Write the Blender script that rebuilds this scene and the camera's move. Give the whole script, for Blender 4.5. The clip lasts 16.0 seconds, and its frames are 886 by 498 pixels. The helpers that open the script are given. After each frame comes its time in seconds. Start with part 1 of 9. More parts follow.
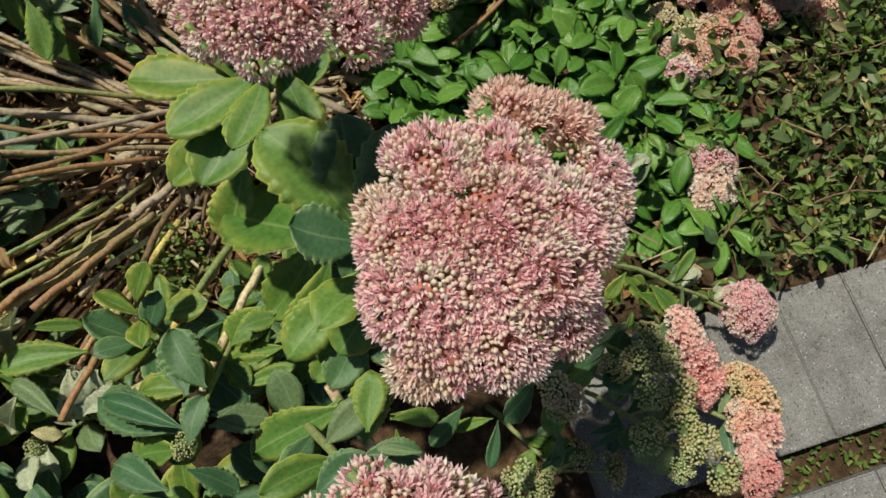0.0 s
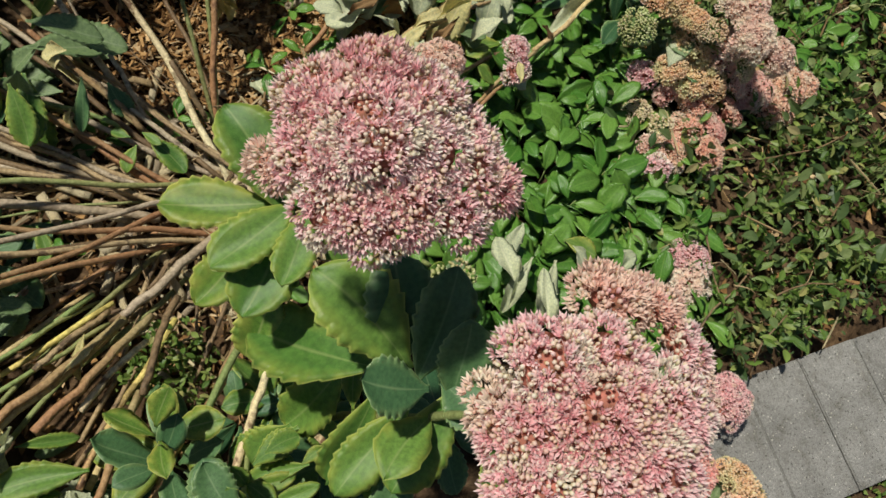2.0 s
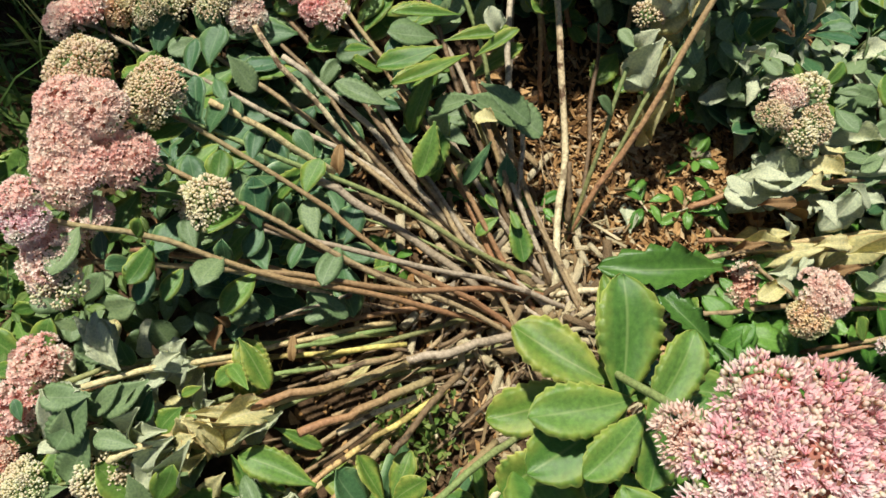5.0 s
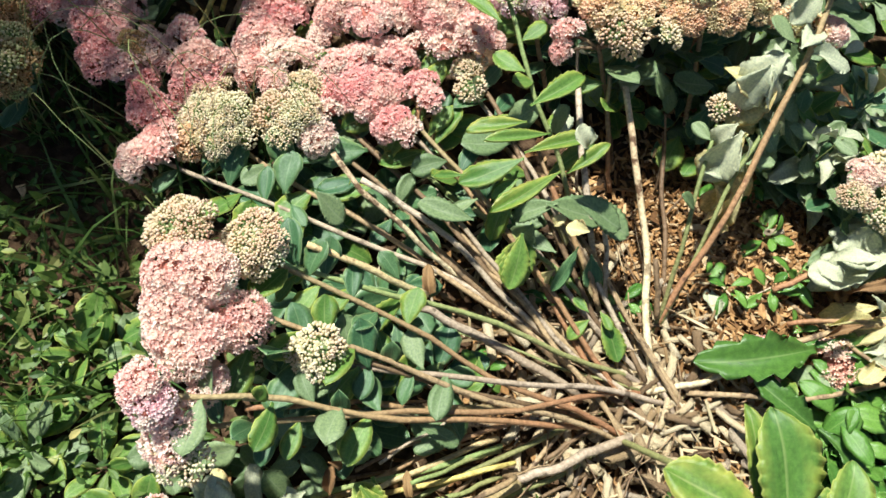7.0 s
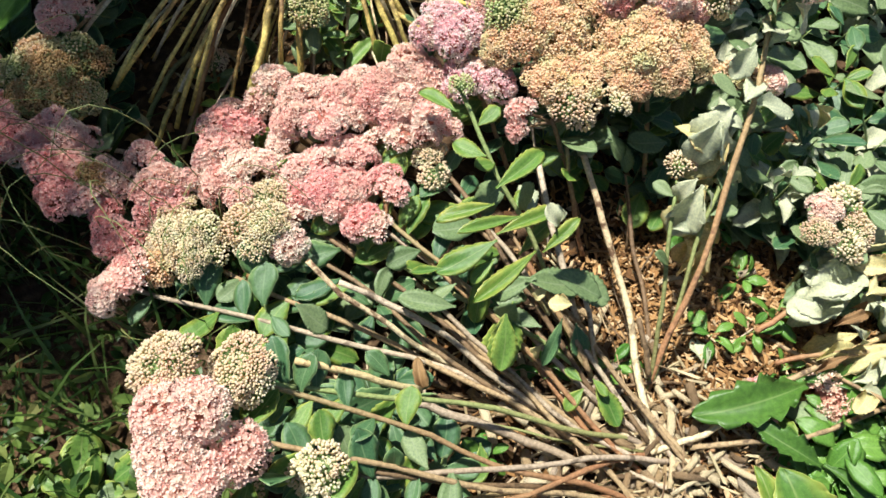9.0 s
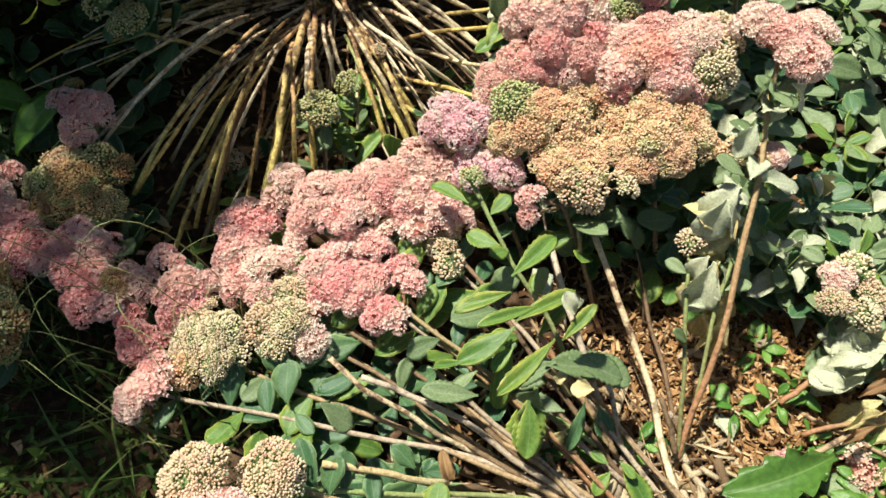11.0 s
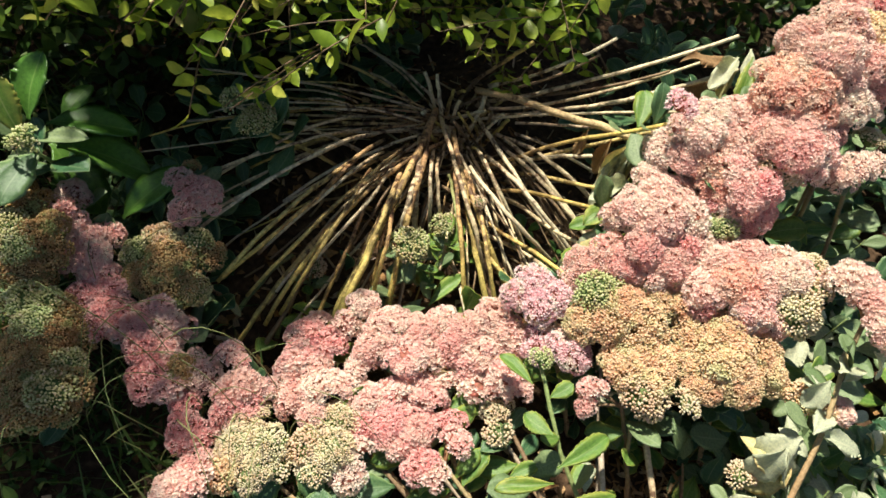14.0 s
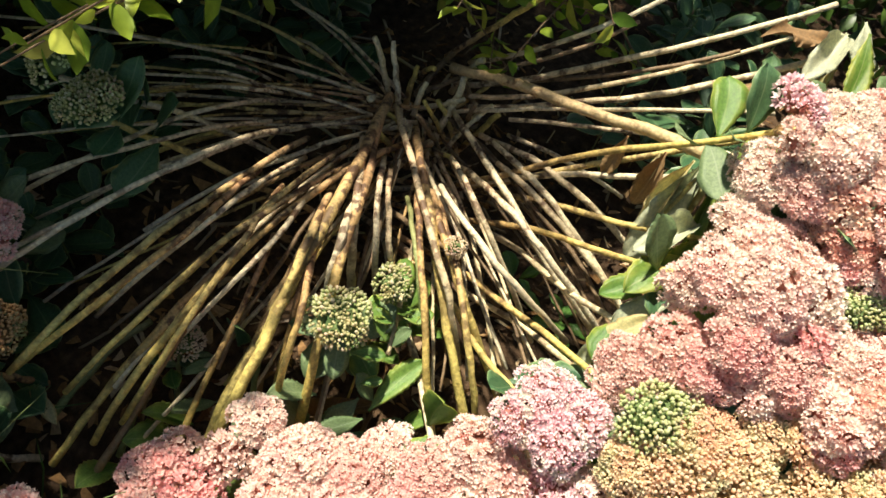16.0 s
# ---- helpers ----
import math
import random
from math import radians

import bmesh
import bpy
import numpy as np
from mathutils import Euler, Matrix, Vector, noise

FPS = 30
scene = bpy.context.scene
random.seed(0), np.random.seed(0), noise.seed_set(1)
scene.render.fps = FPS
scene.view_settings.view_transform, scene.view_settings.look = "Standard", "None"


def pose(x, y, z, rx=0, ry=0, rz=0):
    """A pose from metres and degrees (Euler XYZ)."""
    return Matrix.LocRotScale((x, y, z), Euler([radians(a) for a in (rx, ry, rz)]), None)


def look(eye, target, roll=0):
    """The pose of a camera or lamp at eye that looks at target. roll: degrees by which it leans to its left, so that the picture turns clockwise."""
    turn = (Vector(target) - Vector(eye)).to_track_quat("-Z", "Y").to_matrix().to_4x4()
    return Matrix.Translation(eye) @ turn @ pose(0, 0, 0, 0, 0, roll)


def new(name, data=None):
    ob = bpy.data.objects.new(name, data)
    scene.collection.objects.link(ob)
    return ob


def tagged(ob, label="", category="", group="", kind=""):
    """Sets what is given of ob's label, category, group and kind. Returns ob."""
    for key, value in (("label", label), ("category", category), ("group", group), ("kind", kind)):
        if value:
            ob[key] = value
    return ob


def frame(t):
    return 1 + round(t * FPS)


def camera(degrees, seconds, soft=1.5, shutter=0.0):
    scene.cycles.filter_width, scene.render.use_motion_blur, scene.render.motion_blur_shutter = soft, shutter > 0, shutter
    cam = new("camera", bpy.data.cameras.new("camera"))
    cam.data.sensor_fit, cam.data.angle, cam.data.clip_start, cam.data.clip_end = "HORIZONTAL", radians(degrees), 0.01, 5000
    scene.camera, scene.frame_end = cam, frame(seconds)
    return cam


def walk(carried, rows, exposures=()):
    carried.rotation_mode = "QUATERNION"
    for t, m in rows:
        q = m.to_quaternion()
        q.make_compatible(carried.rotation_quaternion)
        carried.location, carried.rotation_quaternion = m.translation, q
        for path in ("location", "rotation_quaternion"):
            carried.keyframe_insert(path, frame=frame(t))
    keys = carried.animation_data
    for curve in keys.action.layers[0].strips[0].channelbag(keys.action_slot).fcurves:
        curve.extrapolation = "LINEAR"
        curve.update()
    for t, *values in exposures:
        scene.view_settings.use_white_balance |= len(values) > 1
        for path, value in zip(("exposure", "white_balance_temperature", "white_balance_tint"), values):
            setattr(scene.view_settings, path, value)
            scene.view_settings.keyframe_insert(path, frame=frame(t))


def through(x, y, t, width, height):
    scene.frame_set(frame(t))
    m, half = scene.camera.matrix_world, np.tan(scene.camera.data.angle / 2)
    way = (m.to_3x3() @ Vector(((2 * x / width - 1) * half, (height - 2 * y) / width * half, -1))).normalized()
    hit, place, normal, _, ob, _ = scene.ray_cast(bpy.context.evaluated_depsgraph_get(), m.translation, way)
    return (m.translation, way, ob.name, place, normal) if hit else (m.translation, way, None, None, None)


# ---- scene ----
cam = camera(63.9, 16.0, 1.56)
PATH = [
    (0, -0.0949, -0.0822, 0.9109, 19.6, -2.15, 3.49),
    (0.5, -0.1133, -0.0785, 0.9193, 19.57, -5.55, 4.69),
    (1, -0.1655, -0.0587, 0.9335, 19.33, -7.65, -0.68),
    (1.5, -0.2116, -0.0214, 0.9452, 20.17, -9.57, 0.13),
    (2, -0.2392, 0.0152, 0.9511, 20.5, -10.01, 1.11),
    (2.5, -0.2182, 0.0546, 0.9398, 19.09, -9.12, 8.13),
    (3, -0.2001, 0.0772, 0.9374, 17.45, -6.17, 19.99),
    (3.5, -0.2249, 0.0942, 0.9443, 18.18, -5.54, 28.48),
    (4, -0.251, 0.0904, 0.9399, 18.89, -5.12, 35.45),
    (4.5, -0.3147, 0.0833, 0.9449, 18.99, -4.3, 37.52),
    (5, -0.403, 0.0945, 0.9555, 19.2, -4.2, 36.48),
    (5.2, -0.4284, 0.0988, 0.9596, 19.3, -3.87, 35.53),
    (7.3, -0.6076, 0.1141, 0.9799, 21.51, -3.76, 30.67),
    (7.5, -0.6172, 0.1147, 0.9823, 21.8, -3.49, 30.17),
    (8, -0.6274, 0.131, 0.9895, 22.84, -3.45, 28.22),
    (8.5, -0.6269, 0.1414, 0.9944, 24.38, -3.3, 25.32),
    (11, -0.6513, 0.1756, 1.0328, 30.15, -1.02, 20.85),
    (11.5, -0.6758, 0.1877, 1.0554, 32.04, -1.63, 24.9),
    (12, -0.7101, 0.2054, 1.0821, 33.08, -3.39, 28.03),
    (12.5, -0.7382, 0.2217, 1.1062, 33.57, -3.51, 30.87),
    (13, -0.7528, 0.2384, 1.1257, 34.36, -4.63, 33.51),
    (13.5, -0.7528, 0.2399, 1.1269, 34.43, -6.04, 34.14),
    (14, -0.7564, 0.2371, 1.1272, 34.38, -6.38, 34.22),
    (14.5, -0.7961, 0.3021, 1.03, 33.98, -6.78, 33.49),
    (15, -0.8603, 0.4168, 0.8969, 32.51, -7.49, 33.12),
    (15.5, -0.9145, 0.5148, 0.7989, 32.79, -9.31, 32.66),
    (16, -0.9065, 0.5273, 0.8062, 33.64, -10.14, 33.51),
]
EXPOSURES = [(0, -0.23, 6600, 5), (2, -0.23, 6550, 6), (3.5, -0.15, 6500, 8), (4.5, -0.04, 6450, 8), (5, 0.3, 6400, 6), (7.5, 0.8, 6050, 9), (8.5, 0.8, 6150, 10), (11, 0.68, 6500, 11), (13.5, 0.77, 6650, 11), (15, 0.62, 6800, 11), (16, 0.9, 6850, 11)]
walk(cam, [(t, pose(x, y, z, rx, ry, rz)) for t, x, y, z, rx, ry, rz in PATH], EXPOSURES)


# ---------------------------------------------------------------- light
SUN_AZ, SUN_EL = 156.0, 64.0          # degrees: the sun's bearing from +x, and its height
world = bpy.data.worlds.new("sky")
scene.world = world
world.use_nodes = True
wn, wl = world.node_tree.nodes, world.node_tree.links
sky = wn.new("ShaderNodeTexSky")
sky.sky_type, sky.sun_disc = "NISHITA", False
sky.sun_elevation, sky.sun_rotation = radians(SUN_EL), radians(90 - SUN_AZ)
wn["Background"].inputs[1].default_value = 0.05
wl.new(sky.outputs[0], wn["Background"].inputs[0])
sun = new("sun", bpy.data.lights.new("sun", "SUN"))
sun.data.energy, sun.data.angle, sun.data.color = 5.0, radians(2.5), (1.0, 0.95, 0.86)
sa, se = radians(SUN_AZ), radians(SUN_EL)
sun.matrix_world = look((3 * math.cos(sa) * math.cos(se), 3 * math.sin(sa) * math.cos(se), 3 * math.sin(se)), (0, 0, 0))


# ---------------------------------------------------------------- materials
def material(name, rough=0.6, spec=0.3):
    m = bpy.data.materials.new(name)
    m.use_nodes = True
    n, l = m.node_tree.nodes, m.node_tree.links
    b = n["Principled BSDF"]
    b.inputs["Roughness"].default_value = rough
    b.inputs["Specular IOR Level"].default_value = spec
    return m, n, l, b


def ramp(n, l, fac, stops):
    r = n.new("ShaderNodeValToRGB")
    e = r.color_ramp.elements
    while len(e) < len(stops):
        e.new(0.5)
    for k, (p, c) in enumerate(stops):
        e[k].position, e[k].color = p, (*c, 1)
    l.new(fac, r.inputs[0])
    return r.outputs[0]


def mix(n, l, fac, a, b, blend="MIX"):
    x = n.new("ShaderNodeMix")
    x.data_type, x.blend_type = "RGBA", blend
    for sock, v in ((x.inputs[0], fac), (x.inputs[6], a), (x.inputs[7], b)):
        if isinstance(v, (int, float)):
            sock.default_value = v
        elif isinstance(v, tuple):
            sock.default_value = (*v, 1)
        else:
            l.new(v, sock)
    return x.outputs[2]


def grain(n, l, scale, detail=3.0, where="Object", rough=0.6):
    t = n.new("ShaderNodeTexNoise")
    t.inputs["Scale"].default_value, t.inputs["Detail"].default_value, t.inputs["Roughness"].default_value = scale, detail, rough
    c = n.new("ShaderNodeTexCoord")
    l.new(c.outputs[where], t.inputs["Vector"])
    return t.outputs["Fac"]


def relief(n, l, b, height, strength, distance):
    u = n.new("ShaderNodeBump")
    u.inputs["Strength"].default_value, u.inputs["Distance"].default_value = strength, distance
    l.new(height, u.inputs["Height"])
    l.new(u.outputs[0], b.inputs["Normal"])


def along(n, key):
    a = n.new("ShaderNodeAttribute")
    a.attribute_name = key
    return a.outputs["Fac"]


def island(n):
    return n.new("ShaderNodeNewGeometry").outputs["Random Per Island"]


def each(n):
    return n.new("ShaderNodeObjectInfo").outputs["Random"]


def thin(m, n, l, b, colour, amount):
    """Lets part of the light through a leaf or petal."""
    t, s = n.new("ShaderNodeBsdfTranslucent"), n.new("ShaderNodeMixShader")
    l.new(colour, t.inputs["Color"])
    s.inputs[0].default_value = amount
    l.new(b.outputs[0], s.inputs[1])
    l.new(t.outputs[0], s.inputs[2])
    l.new(s.outputs[0], n["Material Output"].inputs[0])


def petal_material(name, throat, mid, tips, spell=None, rare=0.56):
    """Petals from the throat to the tip, each petal a little paler or deeper than the next; in spells they take another age's colour."""
    m, n, l, b = material(name, 0.55, 0.25)
    col = ramp(n, l, along(n, "along"), [(0.0, throat), (0.4, mid), (0.8, tips[0])])
    other = ramp(n, l, along(n, "along"), [(0.0, throat), (0.35, mid), (1.0, tips[1])])
    col = mix(n, l, island(n), col, other)
    pale = n.new("ShaderNodeMath")
    pale.operation, pale.inputs[1].default_value = "GREATER_THAN", 0.9
    l.new(island(n), pale.inputs[0])
    col = mix(n, l, pale.outputs[0], col, tips[2])
    if spell:
        where = ramp(n, l, grain(n, l, 44.0, 1.0), [(rare, (0, 0, 0)), (rare + 0.05, (0.85, 0.85, 0.85))])
        aged = ramp(n, l, along(n, "along"), [(0.0, tuple(c * 0.55 for c in spell)), (0.7, spell)])
        col = mix(n, l, where, col, aged)
    patch = ramp(n, l, grain(n, l, 30.0, 2.0), [(0.36, (0.99, 0.8, 0.82)), (0.6, (1, 1.03, 1.0))])
    col = mix(n, l, 0.85, col, patch, "MULTIPLY")
    col = mix(n, l, 1.0, col, ramp(n, l, each(n), [(0.0, (0.9, 0.78, 0.77)), (0.6, (0.96, 0.955, 0.945)), (1.0, (0.98, 0.985, 0.98))]), "MULTIPLY")
    l.new(col, b.inputs["Base Color"])
    thin(m, n, l, b, col, 0.33)
    return m


PETAL = {
    "bud": petal_material("buds_pale", (0.5, 0.46, 0.2), (0.84, 0.76, 0.52), [(0.93, 0.84, 0.7), (0.93, 0.78, 0.7), (0.94, 0.72, 0.7)]),
    "pink": petal_material("petals_pink", (0.66, 0.22, 0.27), (0.92, 0.64, 0.66), [(0.96, 0.88, 0.84), (0.93, 0.73, 0.76), (0.97, 0.93, 0.84)], (0.95, 0.86, 0.72), 0.6),
    "rose": petal_material("petals_rose", (0.83, 0.40, 0.35), (0.95, 0.64, 0.56), [(0.97, 0.85, 0.76), (0.96, 0.73, 0.65), (0.96, 0.86, 0.74)], (0.95, 0.82, 0.72), 0.6),
    "peach": petal_material("petals_peach", (0.85, 0.51, 0.42), (0.95, 0.72, 0.61), [(0.97, 0.89, 0.78), (0.96, 0.78, 0.67), (0.97, 0.92, 0.79)], (0.95, 0.68, 0.6), 0.58),
    "pale": petal_material("petals_pale", (0.83, 0.61, 0.50), (0.93, 0.79, 0.66), [(0.96, 0.91, 0.79), (0.95, 0.83, 0.71), (0.96, 0.93, 0.8)], (0.94, 0.7, 0.6), 0.58),
    "salmon": petal_material("petals_salmon", (0.83, 0.42, 0.29), (0.95, 0.64, 0.48), [(0.97, 0.85, 0.69), (0.96, 0.72, 0.56), (0.96, 0.87, 0.69)], (0.95, 0.8, 0.68), 0.58),
    "crimson": petal_material("petals_crimson", (0.73, 0.26, 0.25), (0.91, 0.48, 0.44), [(0.96, 0.74, 0.67), (0.93, 0.58, 0.54), (0.96, 0.79, 0.69)], (0.93, 0.62, 0.58), 0.57),
    "cream": petal_material("buds_cream", (0.60, 0.57, 0.28), (0.8, 0.77, 0.46), [(0.92, 0.9, 0.64), (0.9, 0.83, 0.6), (0.93, 0.91, 0.7)], (0.93, 0.8, 0.6), 0.58),
    "tan": petal_material("buds_tan", (0.64, 0.44, 0.19), (0.87, 0.68, 0.38), [(0.94, 0.84, 0.6), (0.92, 0.75, 0.48), (0.89, 0.86, 0.54)], (0.78, 0.74, 0.42), 0.57),
    "olive": petal_material("buds_olive", (0.24, 0.18, 0.06), (0.5, 0.37, 0.14), [(0.7, 0.55, 0.28), (0.6, 0.42, 0.2), (0.58, 0.56, 0.27)], (0.42, 0.5, 0.2), 0.56),
    "green": petal_material("buds_green", (0.18, 0.28, 0.08), (0.46, 0.56, 0.22), [(0.76, 0.8, 0.45), (0.63, 0.71, 0.33), (0.82, 0.84, 0.55)]),
}


def leaf_material(name, a, b_, vein, rough=0.45, through=0.25, edge=None, reach=0.8):
    m, n, l, b = material(name, rough, 0.5)
    col = mix(n, l, each(n), a, b_)
    blot = ramp(n, l, grain(n, l, 22.0, 3.0), [(0.35, (0.72, 0.75, 0.7)), (0.65, (1.12, 1.1, 1.0))])
    col = mix(n, l, 1.0, col, blot, "MULTIPLY")
    speck = ramp(n, l, grain(n, l, 190.0, 2.0), [(0.63, (0, 0, 0)), (0.72, (1, 1, 1))])
    col = mix(n, l, speck, col, mix(n, l, 0.55, col, vein))
    if edge:
        rim = ramp(n, l, along(n, "edge"), [(reach, (0, 0, 0)), (1.0, (0.85, 0.85, 0.85))])
        turning = ramp(n, l, grain(n, l, 5.0, 2.0), [(0.36, (0.12, 0.12, 0.12)), (0.62, (1, 1, 1))])
        col = mix(n, l, mix(n, l, 1.0, rim, turning, "MULTIPLY"), col, edge)
        hem = ramp(n, l, along(n, "edge"), [(0.9, (0, 0, 0)), (0.97, (0.75, 0.75, 0.75))])
        col = mix(n, l, hem, col, tuple(min(0.75, c * 1.25 + 0.06) for c in edge))
    rib = ramp(n, l, along(n, "edge"), [(0.0, (0.6, 0.6, 0.6)), (0.07, (0, 0, 0))])
    col = mix(n, l, rib, col, vein)
    l.new(col, b.inputs["Base Color"])
    relief(n, l, b, grain(n, l, 120.0, 3.0), 0.25, 0.002)
    thin(m, n, l, b, col, through)
    return m


LEAF = {
    "green": leaf_material("leaf_green", (0.11, 0.25, 0.05), (0.21, 0.37, 0.08), (0.36, 0.47, 0.16), 0.36, 0.36, edge=(0.44, 0.5, 0.09), reach=0.4),
    "deep": leaf_material("leaf_deep_green", (0.055, 0.15, 0.07), (0.11, 0.22, 0.09), (0.24, 0.36, 0.17), 0.38, 0.24, edge=(0.26, 0.38, 0.14), reach=0.6),
    "lime": leaf_material("leaf_lime", (0.17, 0.3, 0.05), (0.14, 0.27, 0.045), (0.42, 0.48, 0.18), 0.36, 0.34, edge=(0.58, 0.57, 0.12), reach=0.25),
    "grey": leaf_material("leaf_grey_green", (0.19, 0.29, 0.13), (0.3, 0.4, 0.2), (0.36, 0.44, 0.26), 0.45, 0.34),
    "pale": leaf_material("leaf_pale_dusty", (0.68, 0.7, 0.5), (0.55, 0.6, 0.43), (0.72, 0.7, 0.5), 0.6, 0.3),
    "yellow": leaf_material("leaf_yellowed", (0.8, 0.72, 0.4), (0.68, 0.62, 0.3), (0.8, 0.72, 0.46), 0.6, 0.3, edge=(0.52, 0.36, 0.14)),
    "brown": leaf_material("leaf_dead_brown", (0.22, 0.12, 0.05), (0.34, 0.21, 0.09), (0.4, 0.28, 0.14), 0.8, 0.1),
    "cover": leaf_material("leaf_ground_cover", (0.08, 0.22, 0.034), (0.18, 0.35, 0.065), (0.24, 0.4, 0.1), 0.28, 0.22),
    "weed": leaf_material("leaf_weed", (0.09, 0.17, 0.035), (0.18, 0.26, 0.065), (0.3, 0.38, 0.14), 0.45, 0.22),
    "dandelion": leaf_material("leaf_dandelion", (0.06, 0.15, 0.03), (0.09, 0.2, 0.035), (0.24, 0.34, 0.12), 0.34, 0.2),
}


def shrub_leaf_material(name, stops, through):
    m, n, l, b = material(name, 0.4, 0.35)
    col = ramp(n, l, island(n), stops)
    blot = ramp(n, l, grain(n, l, 60.0), [(0.35, (0.7, 0.75, 0.6)), (0.65, (1.1, 1.1, 1.0))])
    col = mix(n, l, 1.0, col, blot, "MULTIPLY")
    l.new(col, b.inputs["Base Color"])
    thin(m, n, l, b, col, through)
    return m


def small_leaf_material(name, stops, through=0.25):
    m, n, l, b = material(name, 0.45, 0.3)
    col = ramp(n, l, island(n), stops)
    blot = ramp(n, l, grain(n, l, 45.0), [(0.35, (0.7, 0.75, 0.65)), (0.65, (1.1, 1.1, 1.0))])
    col = mix(n, l, 1.0, col, blot, "MULTIPLY")
    l.new(col, b.inputs["Base Color"])
    thin(m, n, l, b, col, through)
    return m


def stem_material(name, foot, top, spot, spots=0.55):
    """Stems that change colour from foot to top, with darker scars."""
    m, n, l, b = material(name, 0.55, 0.3)
    col = ramp(n, l, along(n, "along"), [(0.2, foot), (0.85, top)])
    col = mix(n, l, 0.35, col, ramp(n, l, each(n), [(0.0, (0.3, 0.2, 0.1)), (0.5, (0.5, 0.45, 0.3)), (1.0, (0.7, 0.65, 0.5))]), "OVERLAY")
    scar = ramp(n, l, grain(n, l, 55.0, 4.0), [(spots, (0, 0, 0)), (spots + 0.09, (1, 1, 1))])
    fade = ramp(n, l, along(n, "along"), [(0.35, (0.95, 0.95, 0.95)), (0.85, (0.35, 0.35, 0.35))])
    col = mix(n, l, mix(n, l, 1.0, scar, fade, "MULTIPLY"), col, spot)
    fine = ramp(n, l, grain(n, l, 240.0, 4.0), [(0.3, (0.62, 0.59, 0.56)), (0.7, (1.15, 1.15, 1.15))])
    col = mix(n, l, 1.0, col, fine, "MULTIPLY")
    l.new(col, b.inputs["Base Color"])
    relief(n, l, b, grain(n, l, 160.0, 4.0), 0.7, 0.003)
    return m


STEM = {
    "green": stem_material("stem_green", (0.28, 0.3, 0.13), (0.26, 0.36, 0.14), (0.3, 0.25, 0.12), 0.62),
    "pinkish": stem_material("stem_pinkish", (0.4, 0.22, 0.12), (0.4, 0.33, 0.18), (0.3, 0.16, 0.09), 0.6),
    "straw": stem_material("stem_straw", (0.44, 0.34, 0.21), (0.38, 0.28, 0.16), (0.12, 0.08, 0.05), 0.54),
    "brown": stem_material("stem_dead_brown", (0.2, 0.14, 0.085), (0.28, 0.2, 0.12), (0.07, 0.05, 0.03), 0.52),
    "grey": stem_material("stem_dead_grey", (0.52, 0.45, 0.36), (0.44, 0.37, 0.28), (0.17, 0.13, 0.09), 0.54),
    "chaff": stem_material("stem_chaff", (0.74, 0.64, 0.46), (0.68, 0.57, 0.38), (0.3, 0.2, 0.11), 0.6),
    "fan": stem_material("stem_fan", (0.58, 0.38, 0.2), (0.8, 0.68, 0.22), (0.1, 0.05, 0.025), 0.47),
    "fan_grey": stem_material("stem_fan_grey", (0.7, 0.56, 0.38), (0.86, 0.77, 0.54), (0.14, 0.075, 0.04), 0.51),
    "cane": stem_material("stem_cane", (0.6, 0.47, 0.26), (0.7, 0.6, 0.34), (0.2, 0.11, 0.05), 0.58),
}


def soil_material():
    m, n, l, b = material("bed_soil", 0.95, 0.1)
    col = ramp(n, l, grain(n, l, 60.0, 6.0), [(0.3, (0.035, 0.022, 0.013)), (0.55, (0.1, 0.064, 0.038)), (0.75, (0.2, 0.135, 0.08))])
    far = ramp(n, l, grain(n, l, 2.2, 3.0), [(0.4, (0.7, 0.7, 0.7)), (0.6, (1.15, 1.1, 1.0))])
    col = mix(n, l, 1.0, col, far, "MULTIPLY")
    l.new(col, b.inputs["Base Color"])
    relief(n, l, b, grain(n, l, 140.0, 6.0), 0.9, 0.006)
    return m


def chip_material():
    m, n, l, b = material("bark_chip", 0.85, 0.15)
    col = ramp(n, l, island(n), [(0.0, (0.12, 0.06, 0.025)), (0.35, (0.3, 0.16, 0.06)), (0.75, (0.52, 0.31, 0.13)), (1.0, (0.64, 0.48, 0.28))])
    l.new(mix(n, l, 1.0, col, ramp(n, l, grain(n, l, 220.0), [(0.3, (0.6, 0.6, 0.6)), (0.7, (1.1, 1.1, 1.1))]), "MULTIPLY"), b.inputs["Base Color"])
    relief(n, l, b, grain(n, l, 200.0), 0.6, 0.002)
    return m


